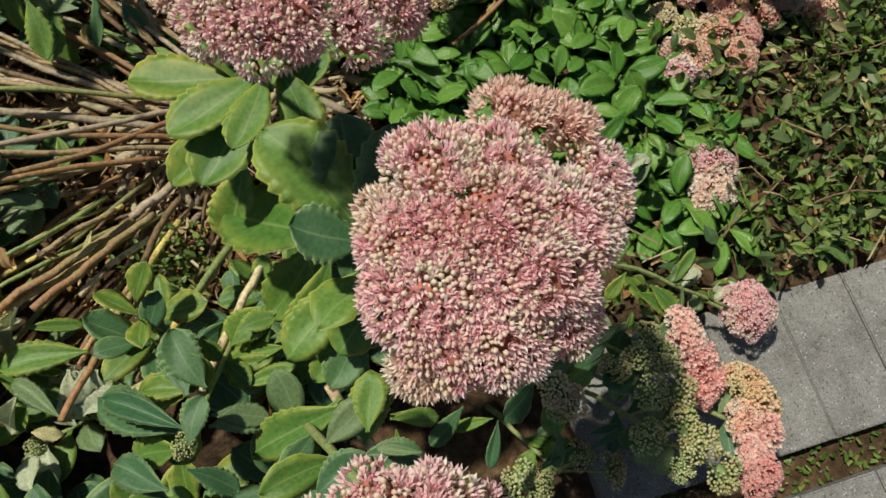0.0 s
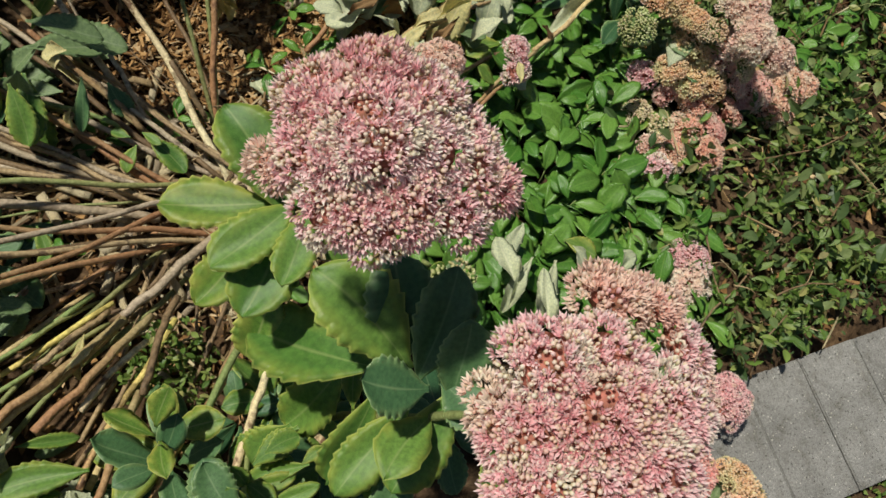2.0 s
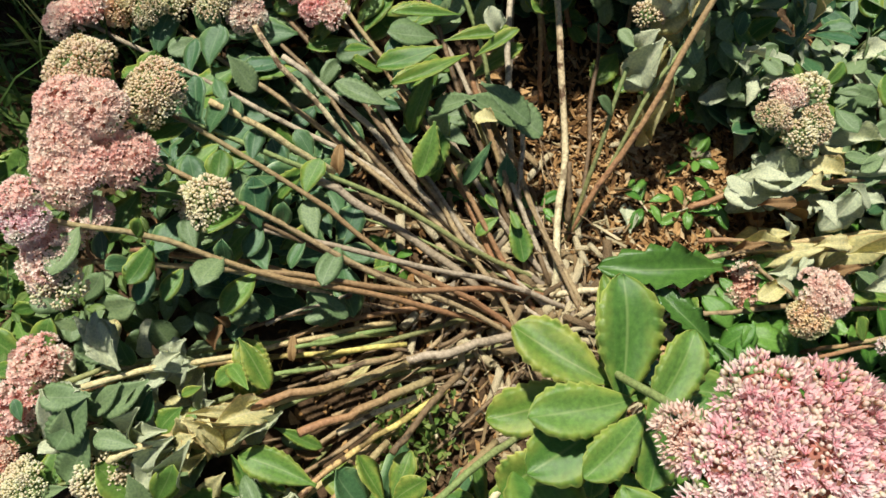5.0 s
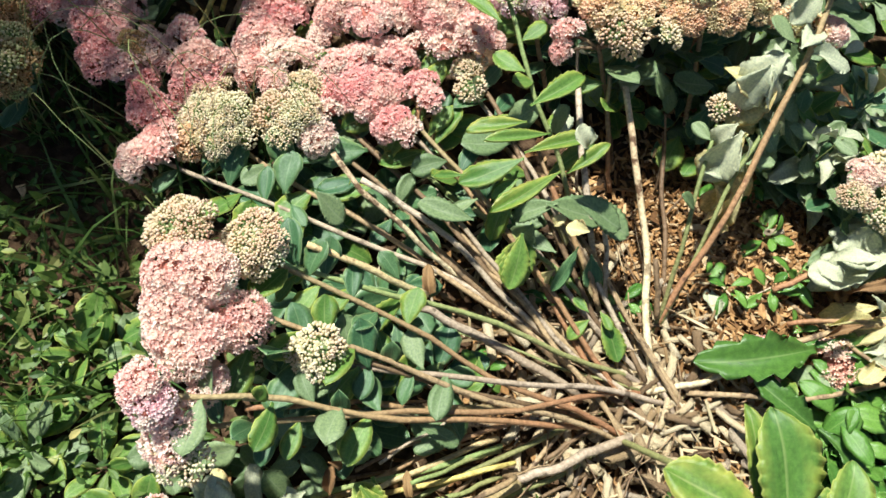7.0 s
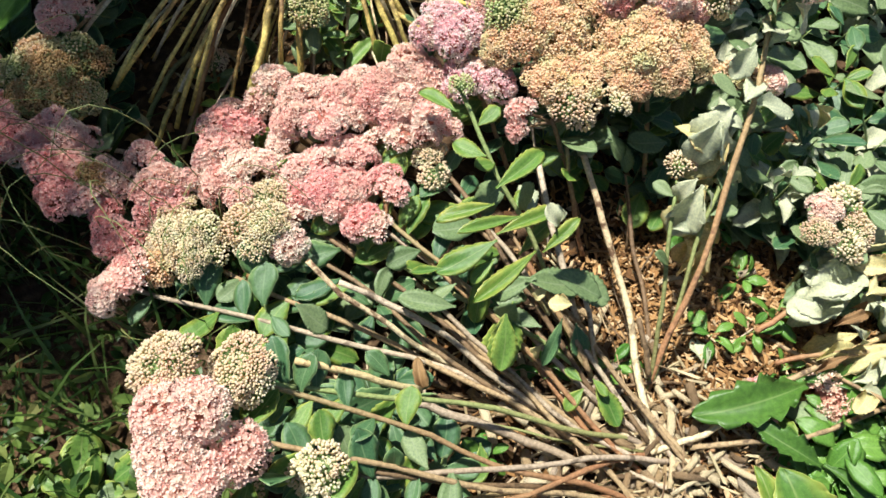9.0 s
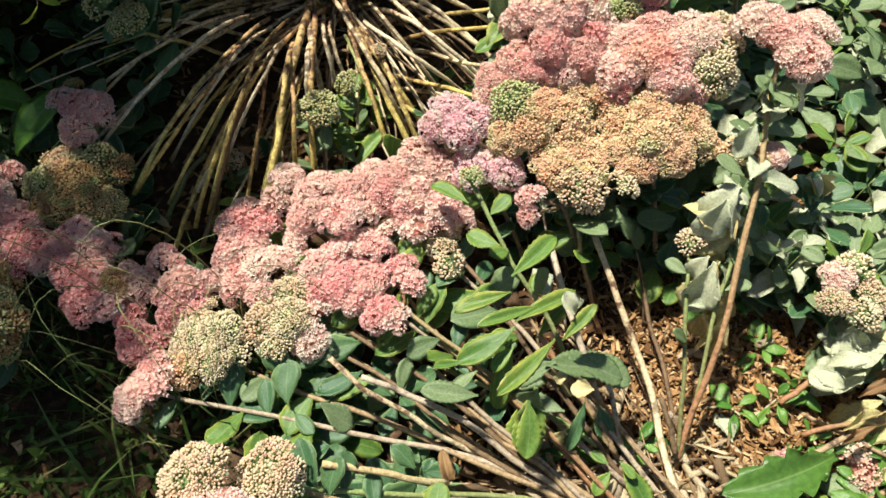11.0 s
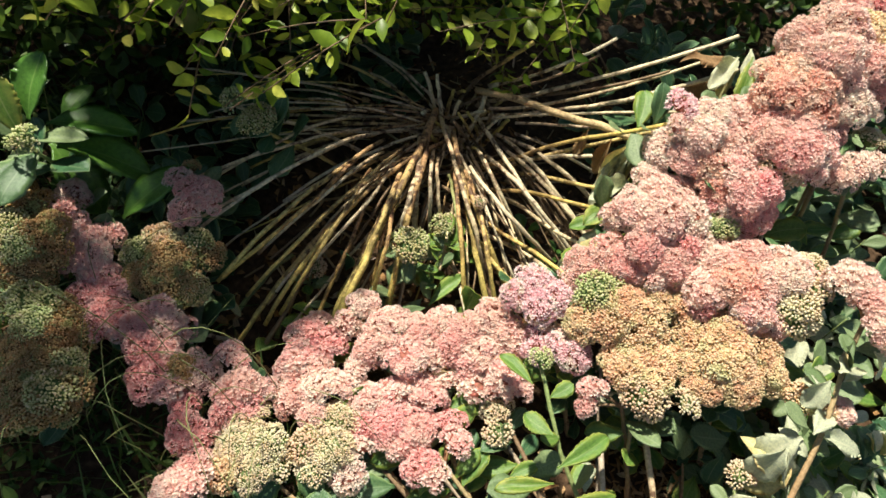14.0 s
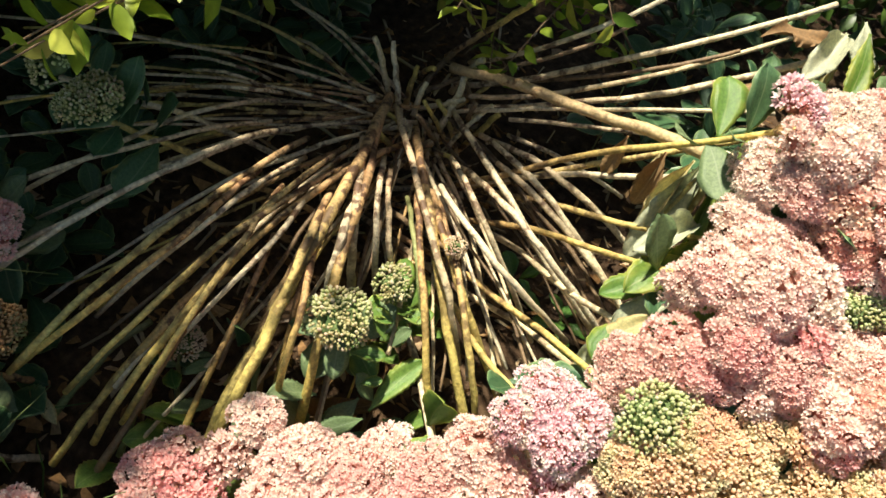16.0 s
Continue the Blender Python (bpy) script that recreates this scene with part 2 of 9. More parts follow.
def paver_material():
    m, n, l, b = material("concrete_paver", 0.85, 0.2)
    base = ramp(n, l, grain(n, l, 12.0, 5.0), [(0.3, (0.2, 0.195, 0.182)), (0.7, (0.3, 0.291, 0.272))])
    base = mix(n, l, 0.25, base, ramp(n, l, each(n), [(0.0, (0.21, 0.203, 0.19)), (1.0, (0.36, 0.35, 0.33))]))
    sand = ramp(n, l, grain(n, l, 520.0, 2.0), [(0.35, (0.72, 0.72, 0.72)), (0.65, (1.12, 1.12, 1.12))])
    base = mix(n, l, 1.0, base, sand, "MULTIPLY")
    v = n.new("ShaderNodeTexVoronoi")
    v.inputs["Scale"].default_value = 190.0
    v.inputs["Randomness"].default_value = 1.0
    c = n.new("ShaderNodeTexCoord")
    l.new(c.outputs["Object"], v.inputs["Vector"])
    stone = ramp(n, l, v.outputs["Distance"], [(0.16, (1, 1, 1)), (0.24, (0, 0, 0))])
    pick = ramp(n, l, grain(n, l, 90.0, 2.0), [(0.46, (0, 0, 0)), (0.62, (0.9, 0.9, 0.9))])
    base = mix(n, l, mix(n, l, 1.0, stone, pick, "MULTIPLY"), base, (0.55, 0.52, 0.46))
    grime = ramp(n, l, grain(n, l, 34.0, 6.0, rough=0.75), [(0.34, (0.72, 0.7, 0.66)), (0.5, (1, 1, 1)), (0.72, (1.16, 1.16, 1.15))])
    base = mix(n, l, 1.0, base, grime, "MULTIPLY")
    pits = ramp(n, l, grain(n, l, 260.0, 2.0), [(0.3, (0.45, 0.44, 0.42)), (0.38, (1, 1, 1))])
    base = mix(n, l, 1.0, base, pits, "MULTIPLY")
    l.new(base, b.inputs["Base Color"])
    relief(n, l, b, grain(n, l, 420.0, 3.0), 0.8, 0.003)
    return m


SOIL, CHIP, PAVER = soil_material(), chip_material(), paver_material()
SHRUB_LEAF = shrub_leaf_material("shrub_leaf", [(0.0, (0.1, 0.2, 0.02)), (0.45, (0.26, 0.39, 0.04)), (0.8, (0.48, 0.56, 0.08)), (1.0, (0.6, 0.56, 0.15))], 0.42)
# Darker copy of the shrub leaf; interior shade is put into its colour.
SHRUB_SHADED = shrub_leaf_material("shrub_leaf_shaded", [(0.0, (0.022, 0.055, 0.012)), (0.6, (0.05, 0.1, 0.02)), (1.0, (0.1, 0.16, 0.03))], 0.15)
# Weed leaf darkened for the left edge; shade is put into its colour.
WEED_SHADED = small_leaf_material("weed_shaded", [(0.0, (0.03, 0.075, 0.018)), (0.7, (0.075, 0.14, 0.035)), (1.0, (0.17, 0.24, 0.07))])
WEED_GREY = small_leaf_material("weed_grey", [(0.0, (0.05, 0.1, 0.035)), (0.5, (0.13, 0.19, 0.075)), (0.85, (0.24, 0.28, 0.12)), (1.0, (0.4, 0.31, 0.17))])
WEED_SMALL = small_leaf_material("weed_small", [(0.0, (0.08, 0.15, 0.028)), (0.55, (0.16, 0.25, 0.055)), (0.9, (0.28, 0.33, 0.1)), (1.0, (0.42, 0.37, 0.15))])
CHAFF = small_leaf_material("straw_chaff", [(0.0, (0.2, 0.12, 0.06)), (0.5, (0.4, 0.29, 0.17)), (1.0, (0.58, 0.48, 0.32))], 0.05)
GRASS = small_leaf_material("grass_blade", [(0.0, (0.035, 0.085, 0.018)), (0.75, (0.1, 0.16, 0.04)), (1.0, (0.4, 0.38, 0.16))], 0.3)
CORE, cn, cl, cb = material("flower_branchlets", 0.8, 0.15)
cl.new(ramp(cn, cl, grain(cn, cl, 90.0), [(0.35, (0.17, 0.08, 0.05)), (0.65, (0.46, 0.17, 0.13))]), cb.inputs["Base Color"])


CORE_GREEN, gn, gl, gb = material("bud_branchlets", 0.8, 0.15)
gl.new(ramp(gn, gl, grain(gn, gl, 90.0), [(0.35, (0.07, 0.12, 0.04)), (0.65, (0.2, 0.27, 0.1))]), gb.inputs["Base Color"])


CORE_TAN, tn, tl, tb = material("faded_branchlets", 0.8, 0.15)
tl.new(ramp(tn, tl, grain(tn, tl, 90.0), [(0.35, (0.12, 0.08, 0.035)), (0.65, (0.3, 0.2, 0.09))]), tb.inputs["Base Color"])


# ---------------------------------------------------------------- mesh helpers
def mesh_from(name, verts, faces, mats, attr=None, smooth=True, edge=None):
    me = bpy.data.meshes.new(name)
    me.from_pydata([tuple(v) for v in verts], [], [tuple(f) for f in faces])
    for m in mats if isinstance(mats, (list, tuple)) else [mats]:
        me.materials.append(m)
    for key, vals in (("along", attr), ("edge", edge)):
        if vals is not None:
            a = me.attributes.new(key, "FLOAT", "POINT")
            a.data.foreach_set("value", np.asarray(vals, dtype=np.float32))
    if smooth:
        me.polygons.foreach_set("use_smooth", [True] * len(me.polygons))
    me.update()
    return me


def part(name, me, parent, m=None, label=""):
    ob = new(name, me)
    ob.parent = parent
    if m is not None:
        ob.matrix_basis = m
    if label:
        ob["label"] = label
    return ob


def thing(name, at, label, category, group="", kind=""):
    ob = new(name)
    ob.empty_display_size = 0.02
    ob.location = at
    return tagged(ob, label, category, group, kind)


def bezier(a, b, c, n):
    t = np.linspace(0, 1, n)[:, None]
    a, b, c = (np.array(v, float) for v in (a, b, c))
    return (1 - t) ** 2 * a + 2 * t * (1 - t) * b + t * t * c


def tube(path, radii, sides=7, knots=0.0, rng=None):
    """Verts, faces and the place along it of a closed, tapered stem with slight swellings."""
    path = np.asarray(path, float)
    n = len(path)
    tang = np.gradient(path, axis=0)
    tang /= np.linalg.norm(tang, axis=1)[:, None] + 1e-9
    ref = np.array((0.31, 0.17, 0.93)) if abs(tang[0][2]) < 0.9 else np.array((1.0, 0.1, 0.0))
    verts, faces, at = [], [], []
    ang = np.arange(sides) * 2 * np.pi / sides
    for k in range(n):
        u = np.cross(tang[k], ref)
        u /= np.linalg.norm(u)
        v = np.cross(tang[k], u)
        r = radii[k] * (1 + (knots * (rng.random() - 0.4) if rng is not None else 0))
        for q in ang:
            verts.append(path[k] + r * (np.cos(q) * u + np.sin(q) * v))
            at.append(k / (n - 1))
        if k:
            o = (k - 1) * sides
            for s in range(sides):
                faces.append((o + s, o + (s + 1) % sides, o + sides + (s + 1) % sides, o + sides + s))
    faces.append(tuple(range(sides))[::-1])
    faces.append(tuple(range((n - 1) * sides, n * sides)))
    return verts, faces, at


def leaf_mesh(name, mat, width=0.48, teeth=9, cup=0.18, bend=0.25, curl=0.0, depth=0.02, seed=0, wide=0.6, lobes=0.0, nx=40, half=3):
    """A leaf of length 1 from the origin along +x, upper face +z: blunt-toothed, cupped along the midrib, bent down towards the tip,
    with an upper and a lower skin."""
    top, edge = [], []
    for i in range(nx):
        s = i / (nx - 1)
        w = width * 0.5 * (math.sin(math.pi / 2 * s / wide) ** 1.15 if s < wide else max(0.0, 1 - ((s - wide) / (1 - wide)) ** 2.4) ** 0.72)
        w = max(w, 0.035 * (1 - s))
        saw = 1.0
        if 0.32 < s < 0.97:
            ph = (s * teeth) % 1.0
            saw = 1 + (0.15 + lobes) * (ph - 0.6)
        for j in range(-half, half + 1):
            q = j / half
            ww = w * (saw if abs(j) == half else 1.0)
            y = q * ww
            z = cup * abs(y) * 1.3 - bend * s * s * 0.6 + 0.03 * np.sin(6 * s + 3 * q + seed) * s
            z += curl * (abs(q) ** 2) * w * np.sin(5 * s + seed)
            x = s - 0.12 * bend * s * s
            top.append((x, y + 0.04 * np.sin(3 * s + seed), z))
            edge.append(abs(q))
    row = 2 * half + 1
    faces = []
    for i in range(nx - 1):
        for j in range(row - 1):
            a = i * row + j
            faces.append((a, a + row, a + row + 1, a + 1))
    n = len(top)
    low = [(x, y * 0.985, z - depth * (1 - 0.8 * e)) for (x, y, z), e in zip(top, edge)]
    under = [(d + n, c + n, b + n, a + n) for a, b, c, d in faces]
    rim = []
    ring = [i * row for i in range(nx)] + [(nx - 1) * row + j for j in range(1, row)] + [i * row + row - 1 for i in range(nx - 2, -1, -1)] + [j for j in range(row - 2, 0, -1)]
    for a, b in zip(ring, ring[1:] + ring[:1]):
        rim.append((b, a, a + n, b + n))
    return mesh_from(name, top + low, faces + under + rim, mat, attr=[p[0] for p in top] * 2, edge=edge * 2)


def leaf_kind(kind, v, nx, half):
    if kind == "brown":
        return leaf_mesh("leaf", LEAF[kind], 0.5, 7, 0.9, 0.8, 1.4, 0.012, v, nx=nx, half=half)
    if kind in ("yellow", "pale"):
        return leaf_mesh("leaf", LEAF[kind], 0.56, 4, 0.5, 0.3 + 0.3 * v, 0.8, 0.012, v, nx=nx, half=half)
    if kind == "cover":
        return leaf_mesh("leaf", LEAF[kind], 0.53, 3, 0.24, 0.2 + 0.25 * v, 0.1, 0.012, v, 0.58, nx=nx, half=half)
    if kind == "weed":
        return leaf_mesh("leaf", LEAF[kind], 0.42, 5, 0.2, 0.2 + 0.1 * v, 0.1, 0.012, v, nx=nx, half=half)
    if kind == "dandelion":
        return leaf_mesh("leaf", LEAF[kind], 0.33, 6, 0.35, 0.4, 0.5, 0.01, v, 0.55, 0.25, nx, half)
    return leaf_mesh("leaf", LEAF[kind], 0.54 + 0.04 * (v % 2), 9 + v % 3, 0.1 + 0.06 * v, 0.06 + 0.07 * v, 0.06 * v, 0.016, v, 0.62, nx=nx, half=half)


LEAVES = {kind: [leaf_kind(kind, v, 40, 3) for v in range(4)] for kind in LEAF}          # fine-toothed, for the leaves set one by one
PLAIN = {kind: [leaf_kind(kind, v, 13, 2) for v in range(4)] for kind in LEAF}           # for the many leaves of the low plants


def aim(at, toward, roll=0.0):
    """A turn that lays +x along the way and keeps +z as far up as it can."""
    x = Vector(toward).normalized()
    up = Vector((0, 0, 1)) if abs(x.z) < 0.97 else Vector((0.0, 1.0, 0.0))
    y = up.cross(x).normalized()
    z = x.cross(y)
    m = Matrix((x, y, z)).transposed().to_4x4()
    return Matrix.Translation(at) @ m @ Matrix.Rotation(roll, 4, "X")


def leaf(parent, kind, base, tip, width=1.0, roll=0.0, v=None, label="", fine=True):
    """One leaf between two places of the world, as a part of its plant."""
    base, tip = Vector(base), Vector(tip)
    size = (tip - base).length
    m = aim(base - parent.location, tip - base, roll) @ Matrix.Diagonal((size, size * width, size, 1))
    return part("leaf", (LEAVES if fine else PLAIN)[kind][random.randrange(4) if v is None else v], parent, m, label)


# ---------------------------------------------------------------- flowers
def star_floret(wide, high, broad=0.21):
    """Five pointed, keeled petals, spread as wide and high as told, round five upright carpels."""
    v, f, a = [], [], []
    for k in range(5):
        q = k * 2 * math.pi / 5
        c, s = math.cos(q), math.sin(q)
        o = len(v)
        for r, w, z, t in ((0.05, 0.0, 0.0, 0.0), (0.55 * wide, broad, 0.52 * high, 0.5), (0.55 * wide, -broad, 0.52 * high, 0.5), (0.5 * wide, 0.0, 0.42 * high, 0.35), (wide, 0.0, high, 1.0)):
            v.append((r * c - w * s, r * s + w * c, z))
            a.append(t)
        f += [(o, o + 3, o + 1), (o, o + 2, o + 3), (o + 1, o + 3, o + 4), (o + 3, o + 2, o + 4)]
    o = len(v)
    for k in range(5):
        q = (k + 0.5) * 2 * math.pi / 5
        v.append((0.17 * math.cos(q), 0.17 * math.sin(q), 0.15))
        a.append(0.1)
    v.append((0, 0, 0.72))
    a.append(0.3)
    f += [(o + k, o + (k + 1) % 5, o + 5) for k in range(5)]
    return np.array(v), f, np.array(a)


def small_star(wide, high):
    """A plainer open floret for the heads farther off: five folded petals and a short middle."""
    v, f, a = [], [], []
    for k in range(5):
        q = k * 2 * math.pi / 5
        c, s = math.cos(q), math.sin(q)
        o = len(v)
        for r, w, z, t in ((0.06, 0.0, 0.0, 0.1), (0.56 * wide, 0.26, 0.62 * high, 0.6), (0.56 * wide, -0.26, 0.62 * high, 0.6), (wide, 0.0, high, 1.0)):
            v.append((r * c - w * s, r * s + w * c, z))
            a.append(t)
        f += [(o, o + 3, o + 1), (o, o + 2, o + 3)]
    o = len(v)
    v += [(0.16, 0.0, 0.1), (-0.08, 0.14, 0.1), (-0.08, -0.14, 0.1), (0.0, 0.0, 0.62)]
    a += [0.1, 0.1, 0.1, 0.5]
    f += [(o, o + 1, o + 3), (o + 1, o + 2, o + 3), (o + 2, o, o + 3)]
    return np.array(v), f, np.array(a)


def bud_floret(sides=6):
    """A closed, rounded bud."""
    v, f, a = [], [], []
    for z, r, t in ((0.0, 0.2, 0.0), (0.4, 0.4, 0.45), (0.78, 0.3, 0.85)):
        for k in range(sides):
            q = k * 2 * math.pi / sides
            v.append((r * math.cos(q), r * math.sin(q), z))
            a.append(t)
    v.append((0, 0, 1.0))
    a.append(1.0)
    for i in range(2):
        for k in range(sides):
            f.append((i * sides + k, i * sides + (k + 1) % sides, (i + 1) * sides + (k + 1) % sides, (i + 1) * sides + k))
    f += [(2 * sides + k, 2 * sides + (k + 1) % sides, 3 * sides) for k in range(sides)]
    return np.array(v), f, np.array(a)


STAR, OPEN, BUD = star_floret(0.68, 1.0, 0.185), small_star(0.74, 0.7), bud_floret(5)
BEAD = (np.array([(0.3, 0, 0), (0, 0.3, 0), (-0.3, 0, 0), (0, -0.3, 0), (0.27, 0.27, 0.5), (-0.27, 0.27, 0.5), (-0.27, -0.27, 0.5), (0.27, -0.27, 0.5), (0, 0, 0.9)], float),
        [(0, 4, 7), (1, 5, 4), (2, 6, 5), (3, 7, 6), (0, 1, 4), (1, 2, 5), (2, 3, 6), (3, 0, 7), (4, 5, 8), (5, 6, 8), (6, 7, 8), (7, 4, 8)], np.array([0.0, 0, 0, 0, 0.6, 0.6, 0.6, 0.6, 1.0]))


def scatter(template, pts, normals, sizes, rng, tilt):
    """The template repeated at points, turned along their normals."""
    tv, tf, ta = template
    n = len(pts)
    nn = normals + rng.normal(0, tilt, (n, 3))
    nn /= np.linalg.norm(nn, axis=1)[:, None]
    ref = rng.normal(0, 1, (n, 3))
    u = np.cross(nn, ref)
    u /= np.linalg.norm(u, axis=1)[:, None]
    w = np.cross(nn, u)
    verts = pts[:, None] + sizes[:, None, None] * (tv[None, :, :1] * u[:, None] + tv[None, :, 1:2] * w[:, None] + tv[None, :, 2:] * nn[:, None])
    faces = [tuple(i + k * len(tv) for i in f) for k in range(n) for f in tf]
    return verts.reshape(-1, 3), faces, np.tile(ta, n)


def cap(rng, n, low):
    """Even directions over a cap that reaches down to low."""
    k = np.arange(n) + 0.5
    z = 1 - (1 - low) * k / n
    q = k * 2.399963 + rng.random() * 6
    s = np.sqrt(np.maximum(0, 1 - z * z))
    d = np.c_[s * np.cos(q), s * np.sin(q), z] + rng.normal(0, 0.4 / np.sqrt(n), (n, 3))
    return d / np.linalg.norm(d, axis=1)[:, None]


def dome(rng, r, flat, knob, spacing, low, proud=0.75):
    """Points and normals over a cap of radius r, squashed to flat, made of many small rounded clusters of radius knob."""
    lobes = max(5, int(2 * np.pi * r * r * 0.8 / (knob * 1.55) ** 2))
    pts, nrm = [], []
    for d in cap(rng, lobes, low):
        rr = r * rng.uniform(0.9 if proud > 0.5 else 0.74, 1.04 if proud > 0.5 else 0.96)
        nl = d * np.array((1, 1, 1 / flat ** 0.7)) + np.array((0, 0, 0.25))
        nl /= np.linalg.norm(nl)
        kr = knob * rng.uniform(0.8, 1.25)
        c = d * rr * np.array((1, 1, flat)) - nl * kr * proud
        u = np.cross(nl, (0.3, 0.5, 0.81))
        u /= np.linalg.norm(u)
        w = np.cross(nl, u)
        n = max(6, int(2 * np.pi * kr * kr * 0.62 / spacing ** 2))
        e = cap(rng, n, 0.28)
        e = e[:, :1] * u + e[:, 1:2] * w + e[:, 2:] * nl
        pts.append(c + e * kr)
        nrm.append(e + 0.55 * nl)
    nrm = np.concatenate(nrm)
    return np.concatenate(pts), nrm / np.linalg.norm(nrm, axis=1)[:, None]


def florets_mesh(seed, r, colour, flat=0.55, spacing=0.0046, size=0.0062, buds=0.35, knob=0.0115, low=0.0, keep=None):
    """The florets of one head; with keep, that many are left out and given back as loose places."""
    rng = np.random.default_rng(seed)
    pts, nrm = dome(rng, r, flat, 0.0085 if colour == "green" else knob, spacing, low, 0.6 if keep else 0.25)
    n = len(pts)
    swell = np.array([noise.noise(tuple(p / 0.016 + seed)) for p in pts])
    pick = rng.random(n) < buds + (0.65 * swell if keep else 0.35 * swell)
    here = rng.random(n) > (0.07 if keep else 0.03) + 0.25 * np.maximum(0, -swell - 0.1)
    pts, nrm, pick, n = pts[here], nrm[here], pick[here], int(here.sum())
    loose = np.zeros(n, bool)
    if keep:
        loose[rng.choice(n, min(n, keep), replace=False)] = True
    out_v, out_f, out_a, which, o = [], [], [], [], 0
    for template, sel, k in ((STAR if keep else OPEN, ~pick & ~loose, 1.0), (BUD if keep else BEAD, pick & ~loose, 0.78 if buds < 0.55 else 0.95)):
        if sel.any():
            v, f, a = scatter(template, pts[sel], nrm[sel], size * k * rng.uniform(0.75, 1.2, sel.sum()), rng, 0.22)
            out_v.append(v)
            out_f += [tuple(i + o for i in q) for q in f]
            out_a.append(a)
            o += len(v)
            which += [int(template is BUD)] * len(f)
    me = mesh_from("bloom", np.concatenate(out_v), out_f, [PETAL[colour], PETAL["bud"]] if keep else PETAL[colour], attr=np.concatenate(out_a), smooth=True)
    me.polygons.foreach_set("material_index", which)
    return me, [(pts[i], nrm[i], pick[i]) for i in np.flatnonzero(loose)]


FLORET = {}


def floret_mesh(colour, bud):
    if (colour, bud) not in FLORET:
        v, f, a = BUD if bud else STAR
        FLORET[colour, bud] = mesh_from("floret", v, f, PETAL["bud" if bud else colour], attr=a, smooth=False)
    return FLORET[colour, bud]


def core_mesh(r, flat, colour):
    """The branchlets under the florets: a lumpy cap that tapers into the stalk."""
    bm = bmesh.new()
    bmesh.ops.create_icosphere(bm, subdivisions=2, radius=r * 0.77)
    for v in bm.verts:
        k = 1 + 0.06 * math.sin(40 * v.co.x / r * 0.1 + 30 * v.co.y)
        v.co.z *= flat if v.co.z > 0 else 0.75
        if v.co.z < 0:
            f = 1 + v.co.z / r * 0.9
            v.co.x *= f
            v.co.y *= f
        v.co *= k
    me = bpy.data.meshes.new("flower_head")
    bm.to_mesh(me)
    bm.free()
    me.materials.append(CORE_GREEN if colour in ("green", "cream") else CORE_TAN if colour in ("tan", "olive") else CORE)
    return me


STYLE = {"pink": 0.42, "peach": 0.25, "rose": 0.18, "pale": 0.25, "salmon": 0.4, "crimson": 0.35, "cream": 0.93, "tan": 0.62, "olive": 0.9, "green": 1.0}
HEADS = {}


def flower_head(parent, at, r, colour, up=(0, 0, 1), flat=0.55, single=0):
    """A domed cluster on its branchlets: a part of its shoot, with the bloom as its own piece. Three of each kind and size share meshes.
    single: how many florets stand by themselves."""
    step = 0.016 if r < 0.021 else 0.026 if r < 0.032 else 0.04
    key = (colour, step, random.randrange(3), flat) if not single else (colour, r, random.random(), flat)
    if key not in HEADS:
        HEADS[key] = (core_mesh(step if not single else r, flat, colour), florets_mesh(len(HEADS) * 7 + 1, step if not single else r, colour, flat, 0.0041 if single else 0.0037, 0.0057 if single else 0.0048, STYLE[colour], 0.0115 if single else 0.0078 if step < 0.02 else 0.0098, 0.0, single))
    core, (petals, loose) = HEADS[key]
    z = Vector(up).normalized()
    turn = z.to_track_quat("Z", "Y").to_matrix().to_4x4() @ Matrix.Rotation(random.uniform(0, 6.28), 4, "Z")
    k = r / step if not single else 1.0
    head = part("flower_head", core, parent, Matrix.Translation(Vector(at) - parent.location) @ turn @ Matrix.Diagonal((k, k * random.uniform(0.9, 1.06), k * random.uniform(0.85, 1.1), 1)))
    part("bloom", petals, head)["kind"] = "stuff"
    for p, n, bud in loose:
        q = Vector(n).to_track_quat("Z", "Y").to_matrix().to_4x4()
        s = 0.0057 * (0.7 if bud else 1.0) * random.uniform(0.8, 1.2)
        part("floret", floret_mesh(colour, bool(bud)), head, Matrix.Translation(Vector(p)) @ q @ Matrix.Rotation(random.uniform(0, 6.28), 4, "Z") @ Matrix.Diagonal((s, s, s, 1)))
    return head


def stalk(parent, name, a, b, c, r0, r1, mat, n=12, sides=7, seed=0, wander=0.014):
    o = np.array(parent.location)
    rng = np.random.default_rng(seed)
    path = bezier(a, b, c, n) - o
    path[1:-1] += rng.normal(0, r0 * 0.14, (n - 2, 3))
    t = np.linspace(0, 1, n)
    run = np.array(c, float) - np.array(a, float)
    side = np.array((-run[1], run[0], 0.0))
    path += np.outer(wander * 4 * t * (1 - t) * (np.sin(6.3 * t + rng.uniform(0, 6.3)) + 0.5 * np.sin(14 * t + rng.uniform(0, 6.3))), side)
    v, f, at = tube(path, np.linspace(r0, r1, n), sides, 0.16, rng)
    return part(name, mesh_from(name, v, f, STEM[mat], attr=at), parent)


WORDS = {"pink": "dusty pink", "peach": "peach pink", "rose": "rose pink", "pale": "pale pink", "salmon": "salmon pink", "crimson": "deep crimson", "cream": "cream budded", "tan": "fading tan", "olive": "fading olive-brown", "green": "green unopened"}


